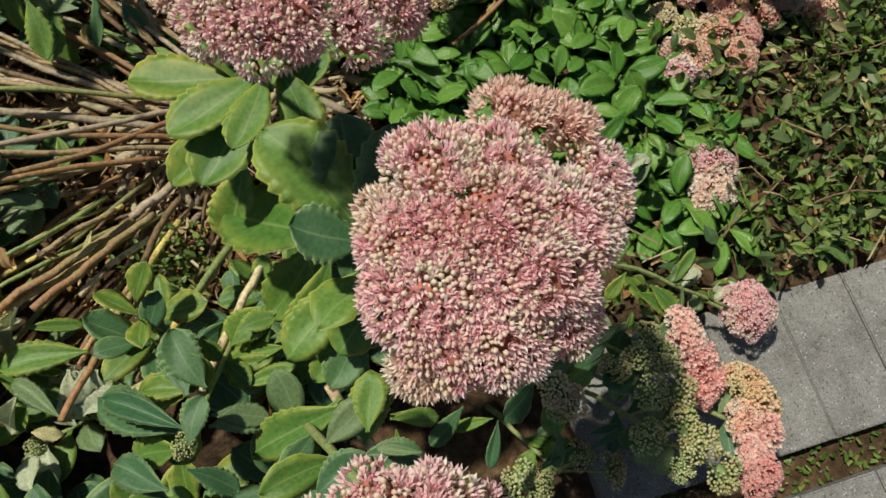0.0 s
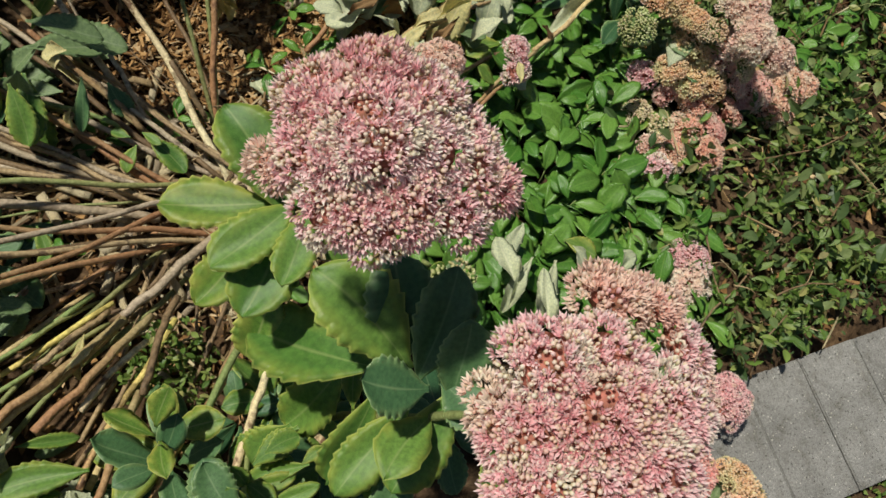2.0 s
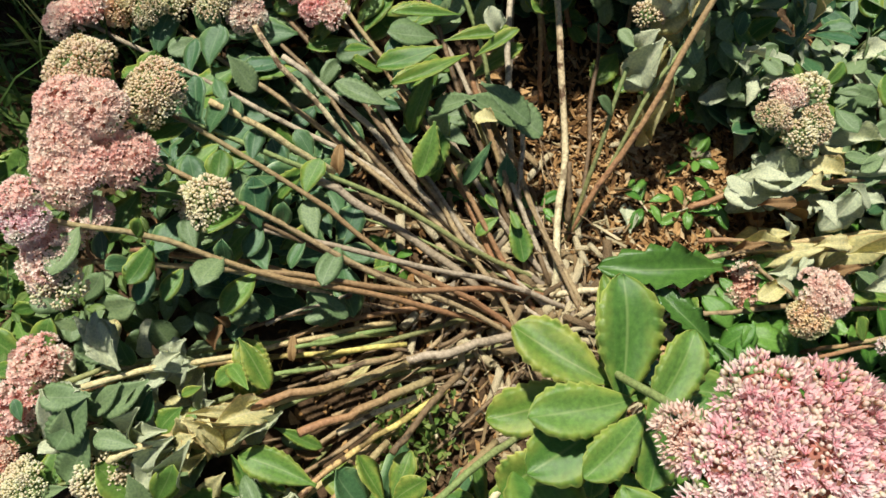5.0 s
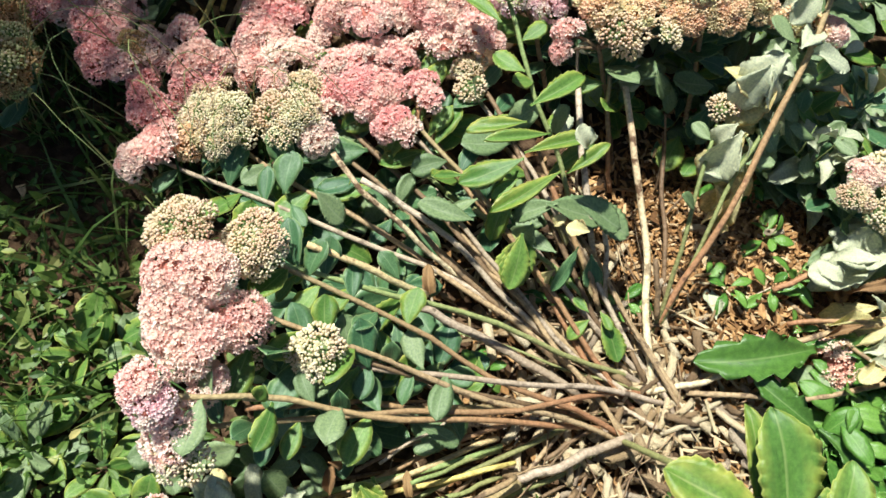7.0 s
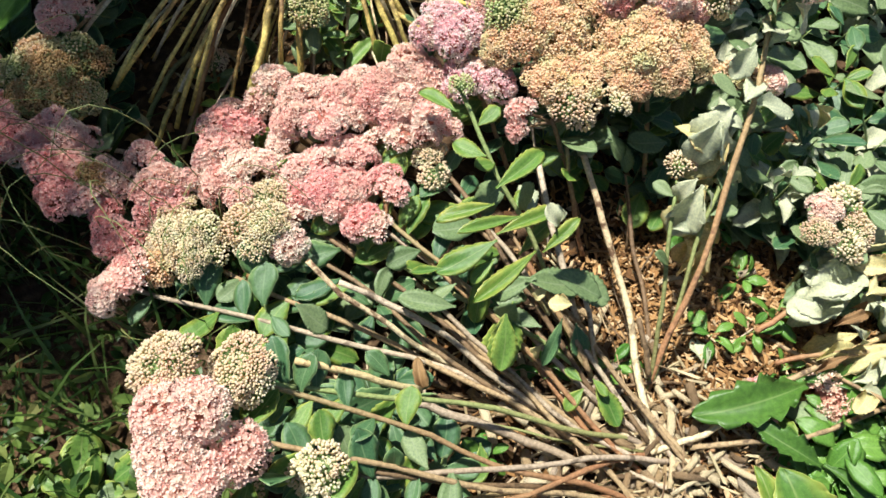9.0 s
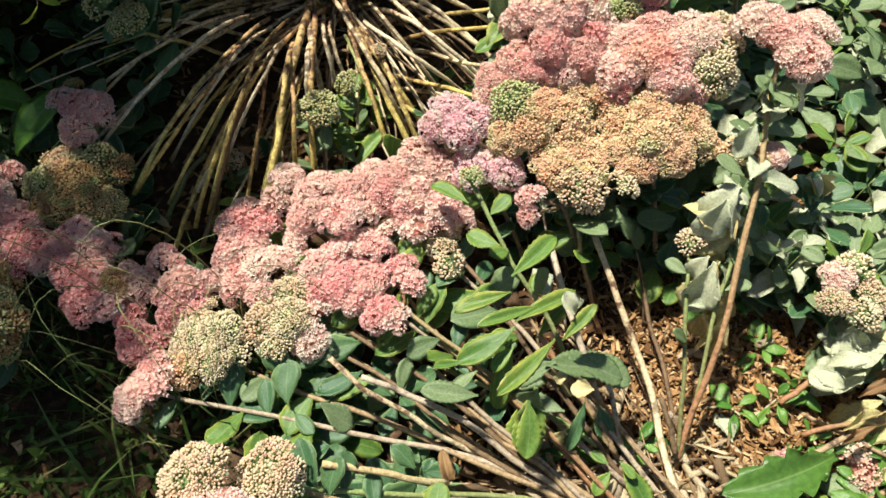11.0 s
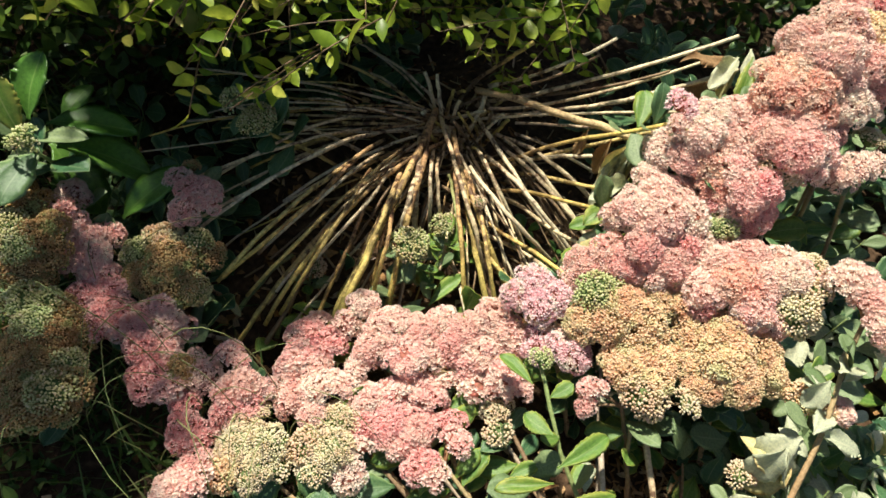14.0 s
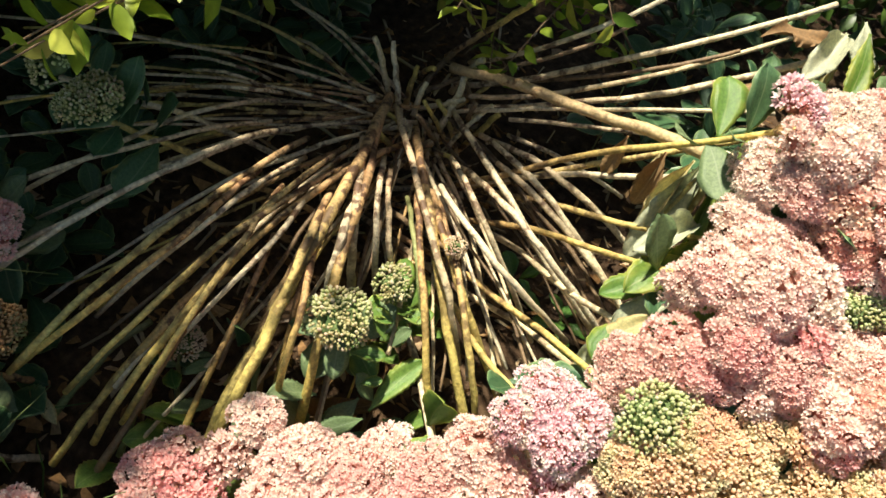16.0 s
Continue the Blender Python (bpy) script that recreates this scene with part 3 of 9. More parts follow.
def shoot(foot, heads, lift=0.35, stem="green", leaves=6, size=0.06, kinds=("green", "deep", "grey"), bare=0.5, r=0.0035, label="", at_top=0.97, group="stonecrop shoots", flat=0.68, single=0):
    """A stonecrop shoot from its foot to its heads, each head (x, y, z, radius, colour). Leaves stand in pairs up the stem."""
    hx = sum(h[0] * h[3] for h in heads) / sum(h[3] for h in heads)
    hy = sum(h[1] * h[3] for h in heads) / sum(h[3] for h in heads)
    hz = sum(h[2] * h[3] for h in heads) / sum(h[3] for h in heads)
    r_all = max(h[3] for h in heads)
    main = heads[0][4]
    ob = thing("stonecrop_shoot", foot, label or WORDS[main] + " stonecrop flower heads on a " + ("fleshy green" if stem == "green" else "pinkish" if stem == "pinkish" else "drying") + " leafy stem", "plant", group)
    a = Vector(foot)
    top = Vector((hx, hy, hz - r_all * 0.75))
    mid = (a + top) / 2 + Vector((0, 0, lift * (top - a).length * 0.5))
    seed = random.randrange(9999)
    stalk(ob, "stem", a, mid, top, r, r * 0.75, stem, 14, 7, seed)
    for h in heads:
        p = Vector(h[:3])
        out = p - top
        up = Vector((out.x * 1.1, out.y * 1.1, max(0.03, out.z + 0.02))) + Vector((0, 0, 0.05)) + (top - mid) * 0.15
        if len(heads) > 1:
            stalk(ob, "branch", top - (top - mid) * 0.06, top + out * 0.4 + Vector((0, 0, 0.004)), p - Vector((0, 0, h[3] * 0.3)), r * 0.6, r * 0.45, stem, 5, 5, seed)
        flower_head(ob, p, h[3], h[4], up, flat, single)
    path = bezier(a, mid, top, 40)
    turn = random.uniform(0, 6.28)
    for k in range(leaves):
        s = bare + (at_top - bare) * (k + 0.5) / leaves + random.uniform(-0.02, 0.02)
        i = min(38, int(s * 39))
        p = Vector(path[i])
        d = Vector(path[i + 1] - path[i]).normalized()
        q = turn + k * 2.4 + random.uniform(-0.4, 0.4)
        side = Vector((math.cos(q), math.sin(q), 0.15))
        side = (side - d * side.dot(d)).normalized()
        way = (side + d * random.uniform(0.1, 0.6) + Vector((0, 0, random.uniform(-0.25, 0.3)))).normalized()
        ln = size * random.uniform(0.7, 1.15)
        tip = p + way * ln
        if tip.z < 0.05:
            tip.z = 0.05 + 0.2 * abs(tip.z - 0.05)
        leaf(ob, random.choice(kinds), p, tip, random.uniform(0.85, 1.15), random.uniform(-0.5, 0.5), fine=False)
    return ob


# ---------------------------------------------------------------- ground and path
PATH_AT, PATH_TURN = (0.254, 0.173), radians(20.0)
PU = (math.cos(PATH_TURN), math.sin(PATH_TURN))
PV = (PU[1], -PU[0])


def path_uv(x, y):
    dx, dy = x - PATH_AT[0], y - PATH_AT[1]
    return dx * PU[0] + dy * PU[1], dx * PV[0] + dy * PV[1]


def ground_height(x, y):
    v = path_uv(x, y)[1]
    bed = 0.012 * noise.noise((x * 5, y * 5, 0.3)) + 0.006 * noise.noise((x * 19, y * 19, 1.7))
    return bed if v < 0 else -0.022 + 0.25 * bed


def ground_sheet():
    near = np.linspace(-2.6, 1.6, 150)
    far = np.array([0.3, 1, 3, 8, 20, 60, 200.0])
    gx = np.r_[-2.6 - far[::-1], near, 1.6 + far]
    gy = np.r_[-1.4 - far[::-1], near * 0.9 + 0.9, 2.4 + far]
    gy = np.sort(gy)
    verts = [(x, y, ground_height(x, y)) for y in gy for x in gx]
    k = len(gx)
    faces = [(j * k + i, j * k + i + 1, (j + 1) * k + i + 1, (j + 1) * k + i) for j in range(len(gy) - 1) for i in range(k - 1)]
    ob = new("ground", mesh_from("ground", verts, faces, SOIL))
    return tagged(ob, "dark crumbly bed soil with bark and dead leaves", "ground", kind="structure")


ground = ground_sheet()


def box_template(lx, ly, lz, jag=0.0):
    v = [(sx * lx * (1 - jag * (sy > 0)), sy * ly * (1 - jag * (sx > 0)), sz * lz) for sz in (-1, 1) for sy in (-1, 1) for sx in (-1, 1)]
    f = [(0, 2, 3, 1), (4, 5, 7, 6), (0, 1, 5, 4), (2, 6, 7, 3), (0, 4, 6, 2), (1, 3, 7, 5)]
    return np.array(v, float), f, np.array([(x / lx + 1) / 2 for x, _, _ in v])


def litter(name, n, inside, template, mat, sizes, label, category, seed, lift=0.004, tilt=0.25, bounds=(-2.2, 1.2, -0.4, 1.9), up=(0, 0, 1.0)):
    """Many small pieces strewn over a stretch of the plan: one object."""
    rng = np.random.default_rng(seed)
    pts = []
    while len(pts) < n:
        x, y = rng.uniform(bounds[0], bounds[1]), rng.uniform(bounds[2], bounds[3])
        p = inside(x, y)
        if p > 0 and rng.random() < p:
            pts.append((x, y, ground_height(x, y) + lift * (0.4 + 1.6 * rng.random())))
    pts = np.array(pts)
    nrm = np.tile(np.array(up), (n, 1))
    v, f, a = scatter(template, pts, nrm, rng.uniform(*sizes, n), rng, tilt)
    return tagged(new(name, mesh_from(name, v, f, mat, attr=a, smooth=False)), label, category, kind="stuff")


def near(x, y, cx, cy, r):
    return max(0.0, 1 - math.hypot(x - cx, y - cy) / r)


BASE = (-0.383, 0.413)      # the root of the first clump
CROWN = (-1.185, 1.115)       # the root of the second clump


def paver_mesh(v):
    rng = np.random.default_rng(v)
    bm = bmesh.new()
    bmesh.ops.create_cube(bm, size=1.0)
    bmesh.ops.scale(bm, vec=(0.1032, 0.198, 0.06), verts=bm.verts)
    bmesh.ops.bevel(bm, geom=[e for e in bm.edges if max(w.co.z for w in e.verts) > 0.02 and min(w.co.z for w in e.verts) > 0.0], offset=0.002, segments=2, affect="EDGES")
    for w in bm.verts:
        w.co.x += rng.normal(0, 0.0006)
        w.co.y += rng.normal(0, 0.0006)
    me = bpy.data.meshes.new("paver")
    bm.to_mesh(me)
    bm.free()
    me.materials.append(PAVER)
    return me


pavement = thing("pavement", (0, 0, 0), "grey concrete pavers in straight courses with mossy joints", "pavement", kind="structure")
PAVERS = [paver_mesh(v) for v in range(4)]
for course in range(7):
    for k in range(-2 - course, 24):
        u = 0.012 + 0.105 * (k + 0.5) + (0.03 if course else 0)
        v = 0.1 + 0.247 * course if course < 2 else 0.347 + 0.203 * (course - 1)
        x, y = PATH_AT[0] + u * PU[0] + v * PV[0], PATH_AT[1] + u * PU[1] + v * PV[1]
        m = Matrix.Translation((x, y, -0.026 + random.uniform(-0.0015, 0.0015))) @ Matrix.Rotation(PATH_TURN + random.uniform(-0.006, 0.006), 4, "Z") @ Matrix.Rotation(random.uniform(-0.008, 0.008), 4, "X")
        part("paver", PAVERS[random.randrange(4)], pavement, m)

litter("bark_mulch", 6500, lambda x, y: 0.0 if path_uv(x, y)[1] > -0.02 else max(near(x, y, -0.32, 0.74, 0.36) ** 0.6, 0.35 * near(x, y, *BASE, 0.4), 0.08 * near(x, y, *CROWN, 0.7)), box_template(1, 0.26, 0.08, 0.4), CHIP, (0.004, 0.012), "orange-brown shredded bark mulch on the bed", "mulch", 5, 0.007, 0.4)
litter("bark_mulch", 3500, lambda x, y: near(x, y, -0.34, 0.72, 0.24) ** 0.5, box_template(1, 0.3, 0.1, 0.4), CHIP, (0.0035, 0.011), "fine orange-brown bark mulch on the bed", "mulch", 55, 0.009, 0.45, (-0.65, 0.0, 0.4, 1.0))
litter("leaf_litter", 1700, lambda x, y: 0.0 if path_uv(x, y)[1] > -0.02 else 0.2 + near(x, y, -0.6, 0.35, 0.5) + 1.6 * near(x, y, -1.18, 0.78, 0.4), box_template(1, 0.55, 0.05, 0.5), CHIP, (0.006, 0.014), "brown fragments of dead leaves on the soil", "leaf litter", 6, 0.01, 0.5)
litter("straw_chaff", 800, lambda x, y: max(near(x, y, *BASE, 0.3), 0.6 * near(x, y, -0.6, 0.42, 0.3), 0.25 * near(x, y, *CROWN, 0.5)), box_template(1, 0.09, 0.05, 0.2), CHAFF, (0.008, 0.026), "thin broken bits of straw on the mulch", "straw", 8, 0.014, 0.3)
litter("leaf_litter", 900, lambda x, y: 0.0 if path_uv(x, y)[1] > -0.01 or x < 0.15 else 1.0, box_template(1, 0.4, 0.05, 0.5), CHIP, (0.006, 0.016), "brown scraps of dead leaves on the soil between the weeds", "leaf litter", 16, 0.01, 0.5, (0.1, 1.2, 0.0, 1.5))
litter("twig_litter", 420, lambda x, y: 0.0 if path_uv(x, y)[1] > -0.01 or x < 0.15 else 1.0, box_template(1, 0.035, 0.03, 0.2), CHAFF, (0.015, 0.045), "thin straw-coloured twigs lying among the weeds", "twigs", 9, 0.03, 0.3)
litter("joint_moss", 900, lambda x, y: 1.0 if 0.2 < path_uv(x, y)[1] < 0.246 else 0.0, box_template(1, 0.5, 0.2, 0.4), WEED_SMALL, (0.002, 0.006), "moss and dirt in the gap between the paver courses", "moss", 7, 0.006, 0.5)


# ---------------------------------------------------------------- the two clumps of stems
def clump_stem(parent, a, b, sag, r0, r1, mat, seed, mid=0.5, name="stem", sway=0.1):
    a, b = Vector(a), Vector(b)
    c = a.lerp(b, mid)
    side = Vector((a.y - b.y, b.x - a.x, 0))
    c += side * sway * math.sin(seed * 1.7)
    c.z += sag
    return stalk(parent, name, a, c, b, r0, r1, mat, 13, 6, seed, 0.006 if mat.startswith("fan") else 0.014)


def fan(parent, centre, count, az, ln, z0, z1, sag, r, mats, spread, seed, ring=0.0, sway=0.1):
    """Stems that spread from a root between two bearings (degrees)."""
    rng = np.random.default_rng(seed)
    for k in range(count):
        q = radians(rng.uniform(*az))
        d = rng.uniform(*ln)
        a = (centre[0] + ring * math.cos(q) + rng.normal(0, spread), centre[1] + ring * math.sin(q) + rng.normal(0, spread), rng.uniform(*z0))
        b = (a[0] + d * math.cos(q), a[1] + d * math.sin(q), rng.uniform(*z1))
        rr = rng.uniform(*r)
        clump_stem(parent, a, b, rng.uniform(*sag), rr, rr * rng.uniform(0.6, 0.95), mats[rng.integers(len(mats))], int(rng.integers(9999)), sway=sway)


def stub_mesh(v):
    """A short cut length of hollow stem along +x, about 1 cm thick for a length of 1."""
    rng = np.random.default_rng(v)
    r = rng.uniform(0.075, 0.12)
    bow = rng.normal(0, 0.05)
    rings = ((0.16, 0.5), (0.0, 0.62), (0.0, 1.0), (0.3, 1.03), (0.7, 0.97), (1.0, 0.95), (1.0, 0.6), (0.86, 0.5))
    verts, at = [], []
    for x, k in rings:
        for s in range(7):
            q = s * 2 * math.pi / 7
            slant = 0.12 * math.cos(q + v) * (k > 0.55) * (1 if x > 0.9 else -1 if x < 0.1 else 0) * (v % 3) / 2
            verts.append((x + slant, r * k * math.cos(q) * (1 + 0.2 * math.sin(v)), r * k * math.sin(q) + bow * math.sin(3.1 * x)))
            at.append(x)
    faces = [(i * 7 + s, i * 7 + (s + 1) % 7, i * 7 + 7 + (s + 1) % 7, i * 7 + 7 + s) for i in range(7) for s in range(7)]
    faces += [tuple(range(7))[::-1], tuple(range(49, 56))]
    return mesh_from("stem_stub", verts, faces, STEM[("chaff", "chaff", "grey", "brown", "straw", "chaff")[v % 6]], attr=at)


STUBS = [stub_mesh(v) for v in range(12)]


def stubs(parent, centre, count, spread, ln, seed, away=0.6):
    rng = np.random.default_rng(seed)
    for k in range(count):
        x, y = centre[0] + rng.normal(0, spread), centre[1] + rng.normal(0, spread)
        q = math.atan2(y - centre[1], x - centre[0]) + rng.normal(0, away) + (math.pi if rng.random() < 0.3 else 0)
        tilt = rng.normal(0.06, 0.16)
        m = Matrix.Translation(Vector((x, y, ground_height(x, y) + rng.uniform(0.008, 0.03))) - parent.location) @ Matrix.Rotation(q, 4, "Z") @ Matrix.Rotation(-tilt, 4, "Y") @ Matrix.Rotation(rng.uniform(0, 6.28), 4, "X")
        d = rng.uniform(*ln)
        w = rng.uniform(0.042, 0.062)
        part("stem_stub", STUBS[rng.integers(12)], parent, m @ Matrix.Diagonal((d, w, w, 1)))


clump_a = thing("stonecrop_clump", (*BASE, 0.0), "old stonecrop rootstock with broken straw-coloured dead stems lying flat around it", "plant clump", "stonecrop clumps")
stubs(clump_a, BASE, 175, 0.085, (0.022, 0.065), 11, 1.1)
stubs(clump_a, (-0.48, 0.45), 45, 0.09, (0.02, 0.055), 17, 1.5)
fan(clump_a, BASE, 7, (80, 330), (0.06, 0.14), (0.0, 0.02), (0.004, 0.03), (0.0, 0.01), (0.0028, 0.0048), ("straw", "brown", "grey", "brown"), 0.06, 12)
fan(clump_a, BASE, 8, (142, 172), (0.24, 0.48), (0.01, 0.03), (0.02, 0.09), (0.0, 0.04), (0.003, 0.0046), ("grey", "straw", "brown", "brown"), 0.045, 13)
fan(clump_a, BASE, 3, (172, 225), (0.25, 0.45), (0.005, 0.03), (0.015, 0.05), (0.0, 0.03), (0.0022, 0.0036), ("green", "straw", "brown", "brown"), 0.05, 14)
fan(clump_a, BASE, 4, (225, 268), (0.25, 0.45), (0.005, 0.03), (0.015, 0.06), (0.0, 0.04), (0.0022, 0.004), ("brown", "straw", "brown", "pinkish"), 0.05, 15)
fan(clump_a, BASE, 34, (0, 360), (0.06, 0.2), (0.005, 0.03), (0.01, 0.05), (0.0, 0.04), (0.0008, 0.0014), ("brown", "straw", "brown"), 0.11, 18)
clump_stem(clump_a, (-0.36, 0.5, 0.03), (0.02, 0.78, 0.09), 0.03, 0.0042, 0.0034, "straw", 5)
clump_stem(clump_a, (-0.34, 0.46, 0.03), (0.03, 0.72, 0.06), 0.03, 0.004, 0.0034, "straw", 6)
clump_stem(clump_a, (-0.28, 0.36, 0.0), (-0.36, 0.1, 0.14), 0.02, 0.005, 0.004, "green", 7)

clump_b = thing("stonecrop_clump", (*CROWN, 0.0), "stonecrop rootstock with a wide fan of blotched yellow-brown stems", "plant clump", "stonecrop clumps")
fan(clump_b, CROWN, 17, (222, 292), (0.3, 0.45), (0.1, 0.17), (0.03, 0.1), (0.04, 0.09), (0.0018, 0.0036), ("fan", "fan_grey", "brown"), 0.016, 21, 0.035, 0.06)
fan(clump_b, CROWN, 16, (195, 232), (0.36, 0.56), (0.1, 0.17), (0.05, 0.12), (0.03, 0.08), (0.0017, 0.003), ("fan", "fan_grey"), 0.016, 22, 0.035, 0.06)
fan(clump_b, CROWN, 16, (290, 342), (0.28, 0.42), (0.1, 0.17), (0.08, 0.14), (0.03, 0.07), (0.0018, 0.0034), ("fan_grey", "chaff", "brown"), 0.016, 23, 0.035, 0.06)
fan(clump_b, CROWN, 4, (158, 192), (0.2, 0.34), (0.1, 0.18), (0.1, 0.18), (0.02, 0.06), (0.0026, 0.0036), ("fan_grey", "fan"), 0.016, 25, 0.035, 0.06)
fan(clump_b, CROWN, 26, (0, 360), (0.03, 0.08), (0.08, 0.15), (0.16, 0.22), (0.0, 0.02), (0.003, 0.005), ("brown", "fan", "fan_grey"), 0.04, 26)
stalk(clump_b, "stem", (-1.231, 1.102, 0.164), (-1.113, 0.825, 0.299), (-1.119, 0.639, 0.061), 0.0060, 0.0056, "fan", 16, 8, 701, 0.005)
stalk(clump_b, "stem", (-1.219, 1.071, 0.176), (-1.077, 0.783, 0.265), (-1.067, 0.731, 0.075), 0.0055, 0.0051, "fan", 16, 8, 702, 0.005)
stalk(clump_b, "stem", (-1.209, 1.017, 0.177), (-1.097, 0.835, 0.267), (-1.121, 0.890, 0.077), 0.0052, 0.0050, "fan_grey", 16, 8, 703, 0.005)
stalk(clump_b, "stem", (-1.170, 1.045, 0.168), (-1.204, 0.781, 0.273), (-1.213, 0.597, 0.070), 0.0039, 0.0038, "fan", 16, 8, 704, 0.005)
stalk(clump_b, "stem", (-1.197, 0.976, 0.171), (-1.186, 0.785, 0.290), (-1.267, 0.615, 0.084), 0.0032, 0.0031, "fan", 16, 8, 705, 0.005)
stalk(clump_b, "stem", (-1.266, 0.985, 0.155), (-1.247, 0.759, 0.267), (-1.304, 0.594, 0.119), 0.0038, 0.0036, "fan", 16, 8, 706, 0.005)
stalk(clump_b, "stem", (-1.286, 0.972, 0.165), (-1.275, 0.811, 0.294), (-1.388, 0.647, 0.139), 0.0031, 0.0030, "fan_grey", 16, 8, 707, 0.005)
stalk(clump_b, "stem", (-1.304, 0.964, 0.173), (-1.331, 0.817, 0.255), (-1.466, 0.711, 0.145), 0.0028, 0.0026, "fan_grey", 16, 8, 708, 0.005)
stalk(clump_b, "stem", (-1.333, 1.007, 0.153), (-1.325, 0.892, 0.260), (-1.445, 0.733, 0.142), 0.0028, 0.0026, "fan_grey", 16, 8, 709, 0.005)
stalk(clump_b, "stem", (-1.325, 1.008, 0.172), (-1.276, 0.895, 0.300), (-1.532, 0.982, 0.059), 0.0022, 0.0021, "fan_grey", 16, 8, 710, 0.005)
stalk(clump_b, "stem", (-1.359, 1.026, 0.158), (-1.324, 0.921, 0.290), (-1.553, 1.035, 0.066), 0.0022, 0.0021, "fan_grey", 16, 8, 711, 0.005)
stalk(clump_b, "stem", (-1.344, 1.000, 0.174), (-1.347, 0.920, 0.270), (-1.497, 1.004, 0.090), 0.0019, 0.0018, "fan_grey", 16, 8, 712, 0.005)
stalk(clump_b, "stem", (-1.169, 1.067, 0.176), (-1.068, 0.915, 0.271), (-0.915, 0.828, 0.070), 0.0050, 0.0047, "fan", 16, 8, 713, 0.005)
stalk(clump_b, "stem", (-1.105, 1.009, 0.165), (-1.029, 0.887, 0.274), (-0.912, 0.886, 0.072), 0.0045, 0.0042, "fan", 16, 8, 714, 0.005)
stalk(clump_b, "stem", (-1.130, 1.018, 0.177), (-1.040, 0.857, 0.268), (-0.942, 0.797, 0.079), 0.0039, 0.0038, "fan", 16, 8, 715, 0.005)
stalk(clump_b, "stem", (-1.169, 1.021, 0.154), (-1.058, 0.822, 0.301), (-1.079, 0.920, 0.091), 0.0032, 0.0030, "fan_grey", 16, 8, 716, 0.005)
stalk(clump_b, "stem", (-1.184, 1.029, 0.156), (-1.089, 0.850, 0.283), (-1.099, 0.912, 0.058), 0.0036, 0.0034, "fan_grey", 16, 8, 717, 0.005)
stalk(clump_b, "stem", (-1.121, 0.983, 0.166), (-1.028, 0.848, 0.280), (-1.000, 0.873, 0.058), 0.0028, 0.0027, "green", 16, 8, 718, 0.005)
stalk(clump_b, "stem", (-1.094, 1.064, 0.165), (-0.985, 0.954, 0.297), (-0.855, 0.993, 0.132), 0.0039, 0.0038, "fan_grey", 16, 8, 719, 0.005)
stalk(clump_b, "stem", (-1.158, 1.140, 0.162), (-1.018, 0.966, 0.287), (-0.863, 1.000, 0.119), 0.0039, 0.0038, "fan_grey", 16, 8, 720, 0.005)
stalk(clump_b, "stem", (-1.107, 1.123, 0.167), (-1.014, 1.061, 0.247), (-0.834, 1.023, 0.139), 0.0039, 0.0038, "fan_grey", 16, 8, 721, 0.005)
stalk(clump_b, "stem", (-1.064, 1.088, 0.179), (-0.958, 1.031, 0.236), (-0.827, 1.021, 0.137), 0.0036, 0.0034, "fan_grey", 16, 8, 722, 0.005)
stalk(clump_b, "stem", (-1.091, 1.124, 0.168), (-0.986, 1.081, 0.251), (-0.836, 1.109, 0.126), 0.0039, 0.0038, "fan_grey", 16, 8, 723, 0.005)
stalk(clump_b, "stem", (-1.096, 1.012, 0.180), (-0.970, 0.872, 0.300), (-0.883, 0.969, 0.120), 0.0036, 0.0034, "chaff", 16, 8, 724, 0.005)
stalk(clump_b, "stem", (-1.113, 1.064, 0.171), (-1.034, 0.921, 0.331), (-0.916, 0.977, 0.064), 0.0032, 0.0030, "fan_grey", 16, 8, 725, 0.005)
stalk(clump_b, "stem", (-1.080, 1.147, 0.168), (-0.997, 1.093, 0.243), (-0.922, 1.195, 0.130), 0.0028, 0.0027, "fan_grey", 16, 8, 726, 0.005)
stalk(clump_b, "stem", (-1.192, 0.938, 0.170), (-1.112, 0.794, 0.298), (-1.148, 0.746, 0.086), 0.0045, 0.0042, "fan", 16, 8, 727, 0.005)
stalk(clump_b, "stem", (-1.175, 0.971, 0.153), (-1.107, 0.821, 0.288), (-1.120, 0.835, 0.090), 0.0045, 0.0042, "fan_grey", 16, 8, 728, 0.005)
stalk(clump_b, "stem", (-1.235, 0.903, 0.168), (-1.161, 0.763, 0.298), (-1.207, 0.627, 0.071), 0.0032, 0.0030, "fan", 16, 8, 729, 0.005)
stalk(clump_b, "stem", (-1.262, 0.897, 0.180), (-1.207, 0.746, 0.276), (-1.305, 0.602, 0.116), 0.0035, 0.0033, "fan", 16, 8, 730, 0.005)
stalk(clump_b, "stem", (-1.306, 0.919, 0.174), (-1.291, 0.770, 0.257), (-1.408, 0.660, 0.132), 0.0028, 0.0026, "fan_grey", 16, 8, 731, 0.005)
stalk(clump_b, "stem", (-1.168, 0.880, 0.156), (-1.075, 0.743, 0.304), (-1.098, 0.722, 0.068), 0.0036, 0.0034, "fan", 16, 8, 732, 0.005)
stalk(clump_b, "stem", (-1.220, 0.965, 0.153), (-1.118, 0.741, 0.322), (-1.236, 0.717, 0.059), 0.0028, 0.0027, "fan_grey", 16, 8, 733, 0.005)
stalk(clump_b, "stem", (-1.087, 0.995, 0.174), (-0.966, 0.847, 0.262), (-0.908, 0.827, 0.086), 0.0037, 0.0034, "fan", 16, 8, 734, 0.005)
